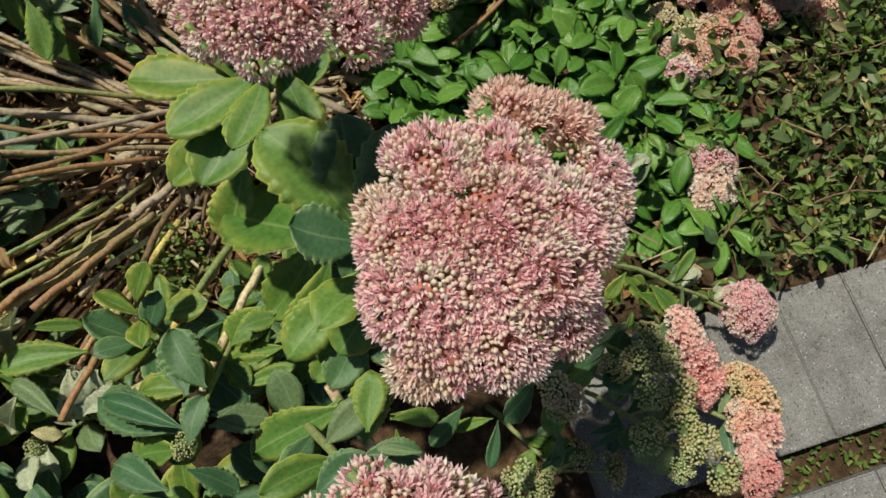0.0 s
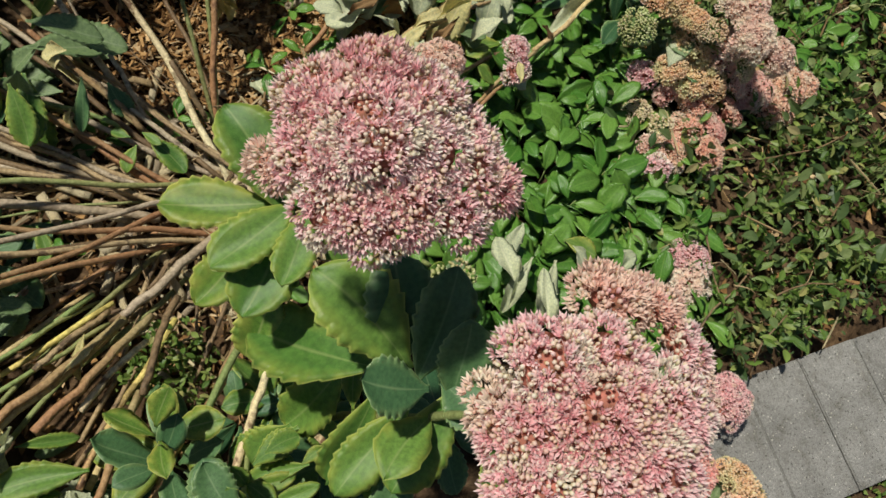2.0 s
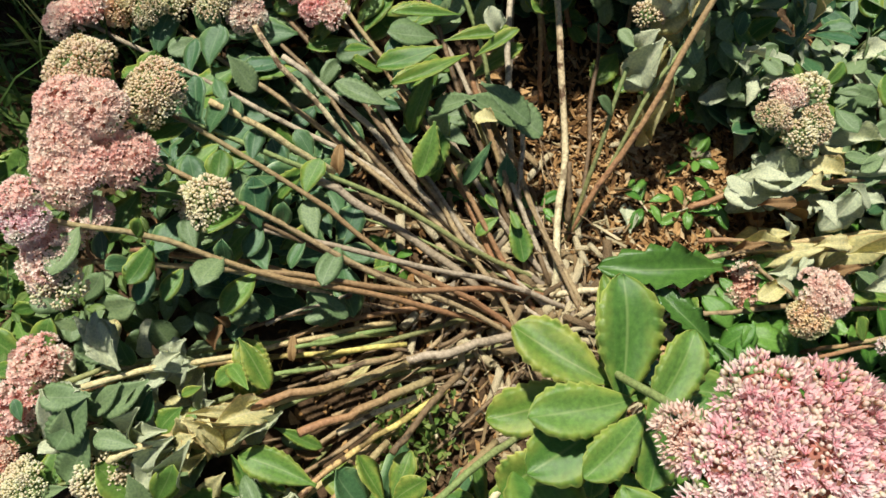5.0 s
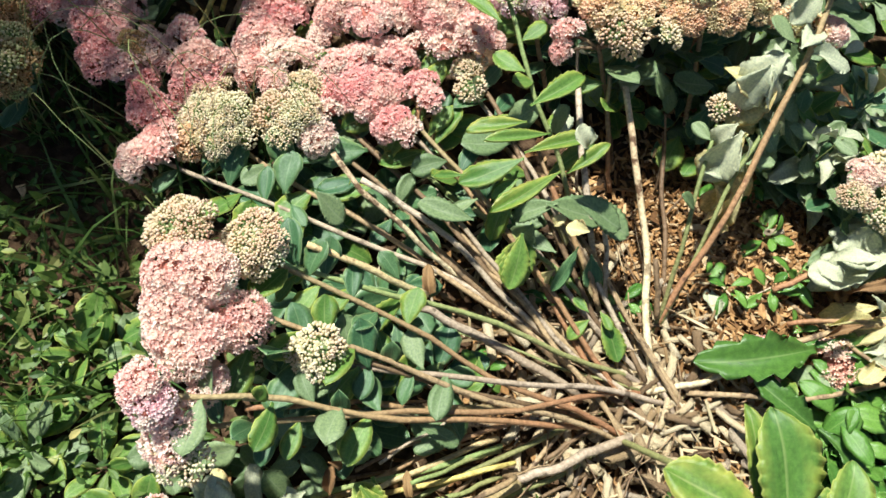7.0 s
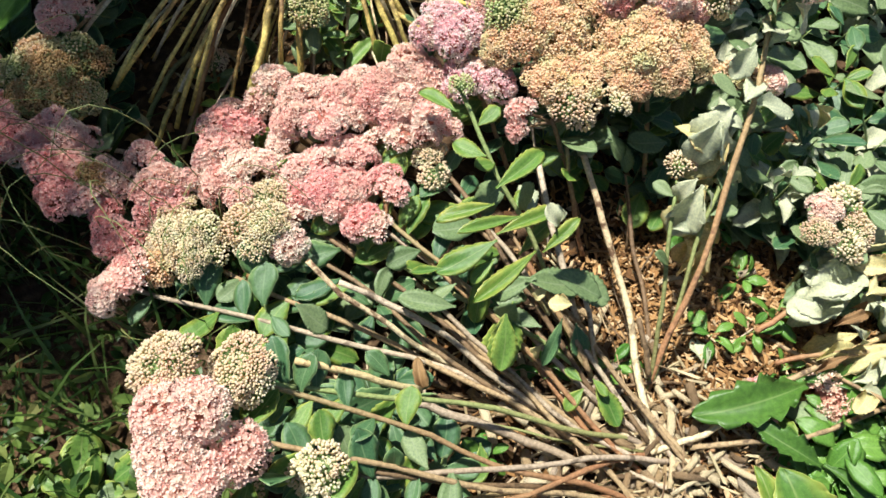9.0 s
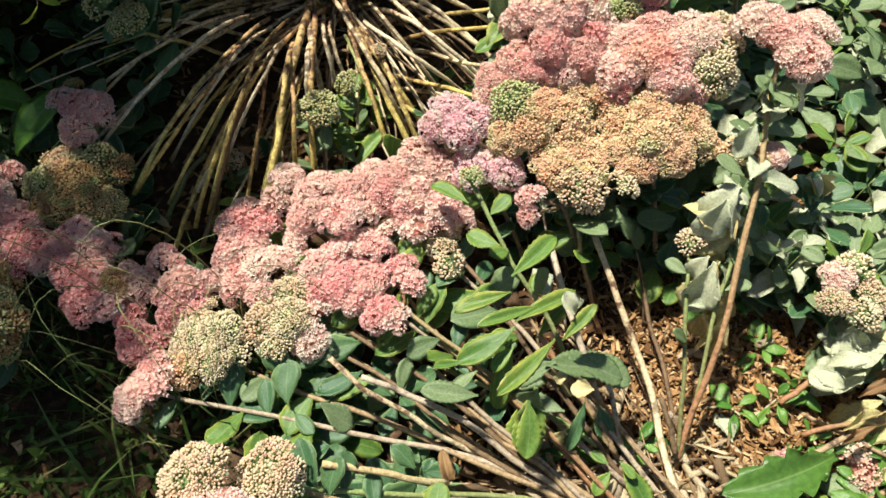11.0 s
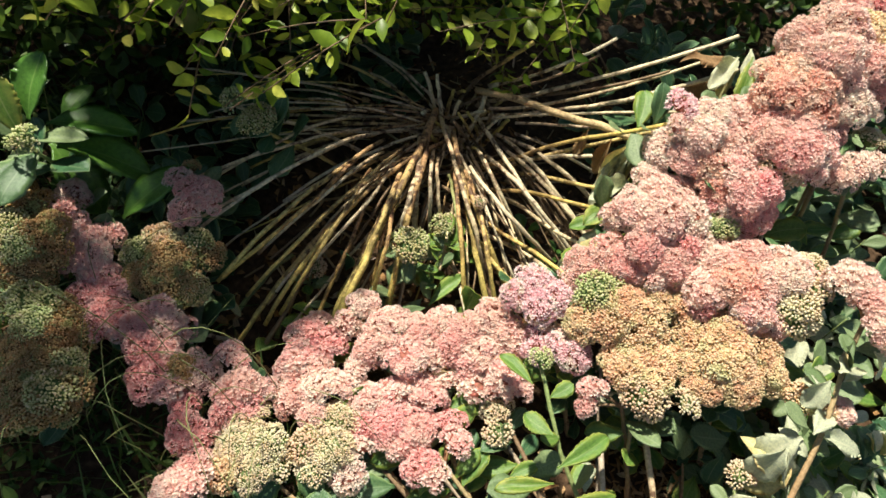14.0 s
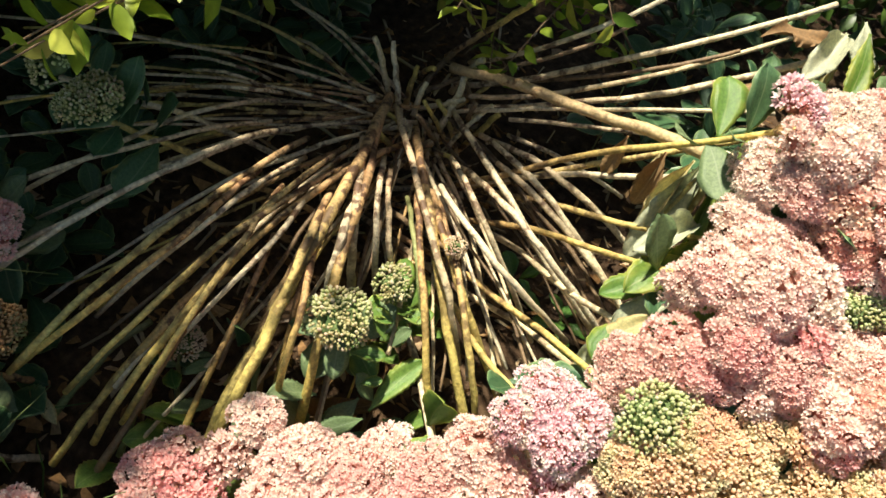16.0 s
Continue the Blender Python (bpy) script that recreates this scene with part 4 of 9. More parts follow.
stalk(clump_b, "stem", (-1.212, 1.086, 0.174), (-1.003, 0.849, 0.291), (-0.969, 0.888, 0.083), 0.0039, 0.0036, "fan_grey", 16, 8, 735, 0.005)
stalk(clump_b, "stem", (-1.224, 1.002, 0.157), (-1.156, 0.838, 0.320), (-1.280, 0.722, 0.072), 0.0031, 0.0030, "fan", 16, 8, 736, 0.005)
stalk(clump_b, "stem", (-1.248, 0.958, 0.157), (-1.180, 0.776, 0.334), (-1.316, 0.694, 0.071), 0.0028, 0.0026, "fan_grey", 16, 8, 737, 0.005)
stalk(clump_b, "stem", (-1.157, 1.136, 0.161), (-1.061, 1.086, 0.284), (-0.829, 1.268, 0.295), 0.0025, 0.0024, "fan_grey", 16, 8, 738, 0.005)
stalk(clump_b, "stem", (-1.143, 1.151, 0.170), (-0.982, 1.211, 0.228), (-0.796, 1.412, 0.314), 0.0039, 0.0038, "fan_grey", 16, 8, 739, 0.005)
stalk(clump_b, "stem", (-1.175, 1.193, 0.158), (-1.066, 1.192, 0.226), (-0.829, 1.498, 0.319), 0.0039, 0.0038, "fan_grey", 16, 8, 740, 0.005)
stalk(clump_b, "stem", (-1.194, 1.238, 0.155), (-1.064, 1.206, 0.279), (-1.006, 1.330, 0.319), 0.0032, 0.0030, "fan_grey", 16, 8, 741, 0.005)
stalk(clump_b, "stem", (-1.154, 1.199, 0.168), (-0.986, 1.280, 0.235), (-0.899, 1.365, 0.282), 0.0027, 0.0026, "brown", 16, 8, 742, 0.005)
stalk(clump_b, "stem", (-1.223, 1.224, 0.156), (-1.158, 1.226, 0.254), (-1.124, 1.233, 0.304), 0.0039, 0.0038, "fan", 16, 8, 743, 0.005)
stalk(clump_b, "stem", (-1.090, 1.160, 0.179), (-0.910, 1.216, 0.249), (-0.818, 1.188, 0.286), 0.0027, 0.0026, "fan_grey", 16, 8, 744, 0.005)
stalk(clump_b, "stem", (-1.166, 1.161, 0.167), (-1.011, 1.180, 0.243), (-0.844, 1.463, 0.283), 0.0032, 0.0030, "fan_grey", 16, 8, 745, 0.005)
stalk(clump_b, "stem", (-1.194, 1.191, 0.167), (-1.077, 1.135, 0.277), (-1.021, 1.314, 0.283), 0.0027, 0.0026, "brown", 16, 8, 746, 0.005)


# ---------------------------------------------------------------- stonecrop shoots

# the two tall shoots in bloom, and a third beside the path
tall_a = shoot((-0.240, 0.130, 0.000), [(-0.061, 0.073, 0.524, 0.036, "pink"), (-0.098, 0.110, 0.518, 0.029, "pink"), (-0.109, 0.066, 0.514, 0.028, "pink"), (-0.104, 0.026, 0.509, 0.027, "pink"), (-0.084, 0.002, 0.502, 0.024, "pink"), (-0.050, 0.010, 0.505, 0.027, "pink"), (-0.029, 0.043, 0.516, 0.029, "pink"), (-0.012, 0.084, 0.514, 0.029, "pink"), (-0.058, 0.114, 0.516, 0.029, "pink"), (-0.008, 0.027, 0.495, 0.018, "pink"), (-0.063, 0.040, 0.517, 0.029, "pink"), (-0.095, -0.008, 0.488, 0.014, "pale"), (-0.129, 0.084, 0.493, 0.015, "pale"), (-0.045, 0.161, 0.502, 0.025, "pale"), (-0.013, 0.158, 0.497, 0.022, "pale"), (0.008, 0.130, 0.494, 0.022, "pink"), (0.018, 0.111, 0.487, 0.017, "pale")], lift=0.5, leaves=2, size=0.075, bare=0.3, at_top=0.6, r=0.0045, flat=0.55, single=12, label="large dusty pink stonecrop head on an upright leafy stem")
tall_b = shoot((-0.400, 0.360, 0.000), [(-0.218, 0.243, 0.552, 0.036, "pink"), (-0.254, 0.267, 0.545, 0.029, "pink"), (-0.220, 0.289, 0.545, 0.028, "pink"), (-0.187, 0.277, 0.543, 0.029, "pink"), (-0.249, 0.225, 0.541, 0.028, "pink"), (-0.239, 0.197, 0.534, 0.024, "pink"), (-0.214, 0.191, 0.530, 0.023, "pink"), (-0.192, 0.206, 0.534, 0.025, "pink"), (-0.182, 0.239, 0.542, 0.027, "pink"), (-0.280, 0.227, 0.526, 0.015, "pale"), (-0.150, 0.266, 0.526, 0.018, "pink"), (-0.145, 0.237, 0.523, 0.021, "pink"), (-0.157, 0.205, 0.518, 0.020, "pink"), (-0.126, 0.232, 0.513, 0.012, "pink")], lift=0.5, leaves=1, size=0.07, bare=0.3, at_top=0.6, r=0.0045, flat=0.55, single=12, label="large rose pink stonecrop head above toothed green leaves")
tall_c = shoot((-0.260, 0.020, 0.000), [(-0.118, -0.085, 0.502, 0.020, "pink"), (-0.080, -0.086, 0.491, 0.023, "pink"), (-0.097, -0.104, 0.507, 0.032, "pink"), (-0.144, -0.099, 0.474, 0.016, "pale"), (-0.056, -0.103, 0.470, 0.024, "pink")], lift=0.5, leaves=4, size=0.07, bare=0.3, at_top=0.7, r=0.0045, flat=0.55, single=12, label="dusty pink stonecrop head above toothed leaves beside the path")
leaf(tall_b, "lime", (-0.295, 0.298, 0.309), (-0.403, 0.280, 0.315), 0.85)
leaf(tall_b, "green", (-0.279, 0.278, 0.313), (-0.348, 0.372, 0.363), 0.88)
leaf(tall_b, "green", (-0.256, 0.272, 0.325), (-0.268, 0.369, 0.360), 0.72)
leaf(tall_b, "lime", (-0.300, 0.299, 0.276), (-0.371, 0.209, 0.233), 0.81)
leaf(tall_b, "green", (-0.276, 0.297, 0.318), (-0.342, 0.217, 0.330), 0.85)
leaf(tall_b, "green", (-0.279, 0.299, 0.312), (-0.315, 0.182, 0.300), 0.99)
leaf(tall_b, "green", (-0.264, 0.288, 0.328), (-0.279, 0.203, 0.340), 0.85)
leaf(tall_b, "green", (-0.256, 0.302, 0.323), (-0.217, 0.236, 0.300), 1.03)
leaf(tall_b, "green", (-0.297, 0.292, 0.290), (-0.191, 0.365, 0.290), 0.72)
leaf(tall_b, "lime", (-0.298, 0.240, 0.247), (-0.310, 0.160, 0.200), 0.99)
leaf(tall_b, "lime", (-0.294, 0.291, 0.283), (-0.358, 0.375, 0.330), 0.45)
leaf(tall_b, "green", (-0.236, 0.285, 0.298), (-0.217, 0.342, 0.310), 0.81)
leaf(tall_b, "green", (-0.261, 0.262, 0.223), (-0.231, 0.214, 0.200), 0.90)
leaf(tall_a, "green", (-0.159, 0.139, 0.323), (-0.250, 0.212, 0.374), 1.08)
leaf(tall_a, "deep", (-0.162, 0.141, 0.311), (-0.188, 0.230, 0.370), 1.12)
leaf(tall_a, "deep", (-0.156, 0.125, 0.331), (-0.131, 0.213, 0.395), 0.85)
leaf(tall_a, "deep", (-0.121, 0.111, 0.332), (-0.121, 0.165, 0.390), 1.17)
leaf(tall_a, "green", (-0.182, 0.141, 0.304), (-0.318, 0.201, 0.208), 0.83)
leaf(tall_a, "deep", (-0.149, 0.115, 0.365), (-0.207, 0.115, 0.395), 1.45, v=0)
leaf(tall_a, "deep", (-0.137, 0.124, 0.337), (-0.102, 0.091, 0.360), 1.44)
leaf(tall_a, "green", (-0.126, 0.124, 0.335), (-0.169, 0.029, 0.300), 0.85)
leaf(tall_a, "green", (-0.189, 0.126, 0.294), (-0.226, 0.036, 0.200), 0.59)
leaf(tall_a, "green", (-0.214, 0.165, 0.213), (-0.277, 0.105, 0.122), 0.90)
leaf(tall_a, "lime", (-0.204, 0.115, 0.220), (-0.205, 0.162, 0.240), 0.90)
leaf(tall_a, "grey", (-0.170, 0.111, 0.250), (-0.165, 0.080, 0.220), 1.20)
leaf(tall_a, "green", (-0.240, 0.117, 0.150), (-0.222, 0.089, 0.130), 1.60)
leaf(tall_a, "green", (-0.272, 0.102, 0.140), (-0.328, 0.069, 0.120), 1.00)
leaf(tall_a, "green", (-0.163, 0.067, 0.260), (-0.197, 0.030, 0.220), 1.10)
leaf(tall_a, "deep", (-0.126, 0.094, 0.260), (-0.097, 0.034, 0.240), 0.80)
leaf(tall_a, "green", (-0.163, 0.088, 0.200), (-0.206, 0.121, 0.200), 0.80)
leaf(tall_a, "green", (-0.189, 0.086, 0.150), (-0.215, 0.034, 0.120), 0.90)
leaf(tall_a, "green", (-0.086, 0.081, 0.300), (-0.071, 0.029, 0.280), 0.90)
leaf(tall_c, "green", (-0.158, 0.115, 0.300), (-0.218, 0.025, 0.280), 0.8)
leaf(tall_c, "green", (-0.132, -0.035, 0.360), (-0.138, 0.008, 0.370), 1.1)
leaf(tall_c, "green", (-0.166, -0.002, 0.260), (-0.252, -0.054, 0.220), 0.75)
leaf(tall_c, "green", (-0.122, -0.014, 0.250), (-0.073, -0.001, 0.220), 0.6)
leaf(tall_c, "deep", (-0.135, -0.055, 0.380), (-0.091, -0.046, 0.380), 1.0)
leaf(tall_c, "deep", (-0.164, -0.085, 0.380), (-0.132, -0.052, 0.400), 1.0)
leaf(tall_c, "deep", (-0.155, 0.073, 0.280), (-0.178, 0.009, 0.260), 1.0)
leaf(tall_c, "green", (-0.150, 0.059, 0.250), (-0.168, 0.008, 0.230), 1.0)
leaf(tall_c, "green", (-0.180, -0.010, 0.200), (-0.236, -0.064, 0.150), 0.7)
leaf(tall_c, "green", (-0.266, 0.103, 0.180), (-0.310, 0.060, 0.140), 1.0)

# the budding shoots that lie towards the path
bud_a = shoot((-0.318, 0.164, 0.000), [(-0.304, -0.048, 0.246, 0.010, "green")], lift=0.25, leaves=3, size=0.05, kinds=('deep', 'green'))
leaf(bud_a, "deep", (-0.315, -0.000, 0.220), (-0.348, 0.064, 0.220), 1.1)
leaf(bud_a, "lime", (-0.317, 0.008, 0.200), (-0.390, 0.009, 0.160), 0.9)
leaf(bud_a, "deep", (-0.311, -0.033, 0.240), (-0.411, -0.007, 0.210), 0.7)
leaf(bud_a, "deep", (-0.297, -0.040, 0.250), (-0.297, -0.003, 0.250), 1.0)
leaf(bud_a, "grey", (-0.286, -0.031, 0.240), (-0.237, -0.012, 0.220), 0.9)
leaf(bud_a, "green", (-0.312, -0.047, 0.230), (-0.365, -0.061, 0.200), 1.0)
leaf(bud_a, "deep", (-0.312, -0.084, 0.240), (-0.380, -0.067, 0.220), 0.8)
leaf(bud_a, "deep", (-0.303, -0.067, 0.230), (-0.259, -0.083, 0.200), 0.8)
leaf(bud_a, "green", (-0.321, 0.059, 0.200), (-0.303, 0.041, 0.180), 1.0)
leaf(bud_a, "green", (-0.288, 0.072, 0.190), (-0.255, 0.092, 0.180), 1.2)
leaf(bud_a, "grey", (-0.248, 0.052, 0.140), (-0.302, 0.024, 0.100), 0.8)
leaf(bud_a, "green", (-0.302, 0.052, 0.120), (-0.259, 0.078, 0.100), 0.8)
shoot((-0.450, 0.020, 0.000), [(-0.535, -0.049, 0.046, 0.010, "green")], leaves=6, size=0.06, kinds=('green', 'grey', 'pale'), lift=0.2)
shoot((-0.500, 0.100, 0.000), [(-0.503, -0.003, 0.057, 0.009, "green")], leaves=8, size=0.065, kinds=('green', 'deep', 'pale'), lift=0.3)

# small heads by the path
side_shoot = shoot((0.149, 0.241, 0.000), [(0.305, 0.170, 0.055, 0.037, "pink")], lift=0.3, leaves=4, size=0.04, kinds=('grey', 'pale'))
shoot((0.174, 0.340, 0.000), [(0.284, 0.381, 0.038, 0.031, "pink"), (0.279, 0.339, 0.038, 0.030, "pale")], lift=0.2, leaves=5, size=0.045, kinds=('grey', 'green'))
shoot((0.102, 0.139, 0.000), [(0.196, 0.132, 0.124, 0.015, "rose"), (0.203, 0.113, 0.123, 0.017, "rose"), (0.218, 0.094, 0.112, 0.019, "crimson"), (0.228, 0.070, 0.102, 0.019, "crimson"), (0.223, 0.052, 0.105, 0.013, "crimson")], lift=0.3, leaves=4, size=0.05, kinds=('deep', 'grey'))
shoot((0.087, 0.101, 0.000), [(0.268, 0.069, 0.111, 0.023, "tan"), (0.283, 0.051, 0.112, 0.020, "tan"), (0.268, 0.028, 0.111, 0.021, "salmon"), (0.284, 0.014, 0.112, 0.020, "rose"), (0.270, -0.009, 0.111, 0.022, "rose"), (0.278, -0.033, 0.112, 0.021, "crimson")], lift=0.3, leaves=6, size=0.05, kinds=('deep', 'grey'))
bud_shoot = shoot((0.057, 0.121, 0.000), [(0.143, 0.103, 0.165, 0.013, "green"), (0.108, 0.066, 0.165, 0.013, "green"), (0.135, 0.080, 0.165, 0.014, "green"), (0.160, 0.076, 0.164, 0.015, "green"), (0.149, 0.043, 0.154, 0.015, "green"), (0.177, 0.046, 0.154, 0.016, "green")], lift=0.3, leaves=7, size=0.055, kinds=('deep', 'grey'))
stalk(side_shoot, "branch", (0.277, 0.168, 0.070), (0.214, 0.184, 0.100), (0.093, 0.187, 0.160), 0.0022, 0.0026, "green", 10, 6, 820)
leaf(side_shoot, "lime", (0.125, 0.178, 0.150), (0.110, 0.147, 0.130), 0.80)
leaf(side_shoot, "lime", (0.137, 0.176, 0.140), (0.156, 0.174, 0.130), 0.90)
leaf(side_shoot, "green", (0.160, 0.171, 0.130), (0.201, 0.140, 0.110), 0.85)
leaf(side_shoot, "green", (0.193, 0.180, 0.120), (0.206, 0.212, 0.150), 0.60)
leaf(side_shoot, "grey", (0.204, 0.180, 0.110), (0.211, 0.153, 0.090), 0.40)
leaf(side_shoot, "green", (0.115, 0.185, 0.150), (0.126, 0.209, 0.170), 0.40)
leaf(side_shoot, "green", (0.250, 0.170, 0.090), (0.241, 0.178, 0.100), 0.90)
stalk(bud_shoot, "branch", (0.074, 0.104, 0.160), (0.109, 0.095, 0.140), (0.140, 0.073, 0.150), 0.0024, 0.0022, "green", 8, 6, 830)
stalk(bud_shoot, "branch", (0.144, 0.075, 0.140), (0.166, 0.079, 0.140), (0.205, 0.090, 0.110), 0.0016, 0.0014, "green", 8, 6, 830)
stalk(bud_shoot, "branch", (0.084, 0.047, 0.140), (0.097, 0.047, 0.150), (0.127, 0.058, 0.140), 0.0018, 0.0016, "green", 8, 6, 830)
stalk(bud_shoot, "branch", (0.123, 0.019, 0.120), (0.135, 0.022, 0.130), (0.151, 0.027, 0.140), 0.0018, 0.0016, "green", 8, 6, 830)
stalk(bud_shoot, "branch", (0.156, 0.072, 0.130), (0.182, 0.075, 0.120), (0.218, 0.081, 0.100), 0.0014, 0.0013, "green", 8, 6, 830)
leaf(bud_shoot, "deep", (0.078, 0.065, 0.140), (0.095, 0.095, 0.160), 0.80)
leaf(bud_shoot, "deep", (0.093, -0.000, 0.100), (0.128, 0.012, 0.110), 0.45)
leaf(bud_shoot, "grey", (0.110, 0.102, 0.140), (0.123, 0.117, 0.160), 0.70)
leaf(bud_shoot, "green", (0.135, 0.132, 0.130), (0.148, 0.115, 0.120), 0.60)
leaf(bud_shoot, "green", (0.120, 0.033, 0.120), (0.130, 0.054, 0.130), 0.50)
leaf(bud_shoot, "green", (0.128, 0.112, 0.130), (0.133, 0.130, 0.150), 0.40)
shoot((0.058, 0.084, 0.000), [(0.183, 0.008, 0.154, 0.016, "green"), (0.146, -0.003, 0.144, 0.015, "green"), (0.198, -0.006, 0.153, 0.017, "green"), (0.229, -0.033, 0.133, 0.017, "green"), (0.187, -0.032, 0.125, 0.012, "green")], lift=0.3, leaves=6, size=0.055, kinds=('deep', 'grey'))
shoot((-0.001, 0.095, 0.000), [(0.032, 0.025, 0.234, 0.014, "cream"), (0.045, 0.016, 0.235, 0.013, "cream"), (0.038, 0.011, 0.226, 0.011, "green")], lift=0.4, leaves=6, size=0.06, kinds=('deep', 'green'))
shoot((-0.013, 0.037, 0.000), [(0.091, -0.021, 0.065, 0.013, "green"), (0.128, -0.034, 0.064, 0.016, "green"), (0.025, -0.050, 0.053, 0.017, "green"), (0.048, -0.054, 0.055, 0.013, "green")], lift=0.3, leaves=7, size=0.05, kinds=('deep', 'green'))

# fading heads that lean over the ground cover
shoot((0.149, 0.785, 0.000), [(0.229, 0.747, 0.155, 0.039, "tan"), (0.185, 0.702, 0.139, 0.026, "green"), (0.200, 0.767, 0.149, 0.028, "salmon")], leaves=5, size=0.06, kinds=('grey', 'deep'))
shoot((0.149, 0.785, 0.000), [(0.328, 0.732, 0.185, 0.038, "pale"), (0.345, 0.683, 0.175, 0.037, "pale"), (0.302, 0.771, 0.177, 0.031, "cream"), (0.389, 0.665, 0.160, 0.026, "pale")], leaves=5, size=0.06, kinds=('grey', 'deep'))
shoot((0.149, 0.785, 0.000), [(0.284, 0.699, 0.108, 0.031, "tan"), (0.327, 0.658, 0.090, 0.025, "tan"), (0.218, 0.670, 0.072, 0.019, "pink"), (0.264, 0.650, 0.063, 0.018, "rose")], leaves=4, size=0.05, kinds=('grey', 'green'))
shoot((0.149, 0.785, 0.000), [(0.320, 0.644, 0.047, 0.032, "salmon"), (0.298, 0.596, 0.038, 0.030, "salmon")], leaves=4, size=0.05, kinds=('grey', 'green'))
shoot((0.149, 0.785, 0.000), [(0.426, 0.684, 0.036, 0.036, "rose"), (0.499, 0.706, 0.035, 0.037, "salmon"), (0.476, 0.670, 0.027, 0.031, "salmon"), (0.529, 0.708, 0.040, 0.024, "salmon")], leaves=4, size=0.05, kinds=('green', 'weed'))
shoot((0.149, 0.785, 0.000), [(0.221, 0.619, 0.041, 0.022, "cream"), (0.271, 0.557, 0.036, 0.034, "salmon"), (0.245, 0.521, 0.042, 0.019, "pink"), (0.334, 0.557, 0.037, 0.032, "salmon")], leaves=5, size=0.055, kinds=('grey', 'green'))
shoot((-0.282, 0.676, 0.000), [(-0.107, 0.614, 0.119, 0.029, "pale"), (-0.105, 0.581, 0.110, 0.024, "tan")], stem='straw', leaves=4, size=0.06, kinds=('pale', 'yellow'), lift=0.15)
shoot((-0.073, 0.567, 0.000), [(0.004, 0.658, 0.113, 0.018, "pink"), (0.005, 0.627, 0.102, 0.019, "pink")], stem='pinkish', leaves=3, size=0.05, kinds=('pale', 'green'), lift=0.25)
shoot((0.149, 0.785, 0.000), [(0.288, 0.696, 0.161, 0.023, "cream"), (0.262, 0.713, 0.162, 0.021, "tan"), (0.331, 0.691, 0.141, 0.023, "pale"), (0.358, 0.666, 0.131, 0.021, "cream")], leaves=4, size=0.05, kinds=('grey', 'pale'), flat=0.35)
shoot((0.149, 0.785, 0.000), [(0.254, 0.669, 0.101, 0.024, "tan"), (0.291, 0.659, 0.090, 0.026, "tan"), (0.339, 0.689, 0.102, 0.020, "rose"), (0.374, 0.665, 0.081, 0.022, "peach")], leaves=4, size=0.05, kinds=('grey', 'deep'), flat=0.35)
shoot((0.149, 0.785, 0.000), [(0.252, 0.591, 0.053, 0.018, "cream"), (0.353, 0.608, 0.041, 0.023, "rose"), (0.235, 0.554, 0.042, 0.020, "peach"), (0.375, 0.632, 0.051, 0.023, "salmon")], leaves=4, size=0.05, kinds=('grey', 'green'), flat=0.35)
shoot((-0.344, 0.416, 0.000), [(-0.179, 0.606, 0.038, 0.031, "salmon"), (-0.261, 0.566, 0.018, 0.030, "rose")], leaves=2, size=0.05, lift=0.14, stem='pinkish', bare=0.66, r=0.004)
shoot((-0.130, 0.366, 0.000), [(-0.087, 0.285, 0.142, 0.020, "green")], leaves=3, size=0.04)
shoot((-0.254, 0.760, 0.000), [(-0.285, 0.810, 0.161, 0.023, "pale"), (-0.286, 0.771, 0.162, 0.021, "cream"), (-0.264, 0.838, 0.162, 0.020, "cream"), (-0.233, 0.805, 0.151, 0.023, "cream"), (-0.242, 0.771, 0.153, 0.018, "cream")], leaves=7, size=0.06, kinds=('grey', 'deep'))

# heads over the grass
shoot((-0.391, 0.455, 0.000), [(-0.939, 0.243, 0.265, 0.038, "cream")], stem='green', leaves=6, size=0.06, kinds=('green', 'deep', 'deep'), lift=0.14, bare=0.66, r=0.004)
shoot((-0.341, 0.371, 0.000), [(-0.874, 0.277, 0.245, 0.037, "cream"), (-0.854, 0.267, 0.241, 0.023, "cream")], leaves=7, size=0.06, kinds=('deep', 'green'), lift=0.14, stem='pinkish', bare=0.66, r=0.004)
shoot((-0.359, 0.365, 0.000), [(-0.911, 0.202, 0.276, 0.036, "peach"), (-0.881, 0.213, 0.276, 0.035, "peach"), (-0.887, 0.172, 0.266, 0.035, "peach")], leaves=7, size=0.06, kinds=('deep', 'green'), lift=0.14, stem='straw', bare=0.66, r=0.004)
shoot((-0.390, 0.385, 0.000), [(-0.856, 0.154, 0.255, 0.038, "peach"), (-0.832, 0.198, 0.248, 0.029, "peach"), (-0.884, 0.150, 0.260, 0.025, "peach")], leaves=8, size=0.06, kinds=('deep', 'green'), lift=0.14, stem='brown', bare=0.66, r=0.004)
shoot((-0.333, 0.449, 0.000), [(-0.756, 0.218, 0.209, 0.028, "cream"), (-0.813, 0.184, 0.194, 0.015, "cream")], leaves=9, size=0.06, kinds=('deep', 'green', 'grey'), lift=0.14, stem='grey', bare=0.66, r=0.004)
shoot((-0.401, 0.368, 0.000), [(-0.859, 0.097, 0.291, 0.022, "rose"), (-0.843, 0.085, 0.282, 0.021, "pink")], stem='pinkish', leaves=6, size=0.055, kinds=('deep', 'grey', 'green'), lift=0.14, bare=0.66, r=0.004)
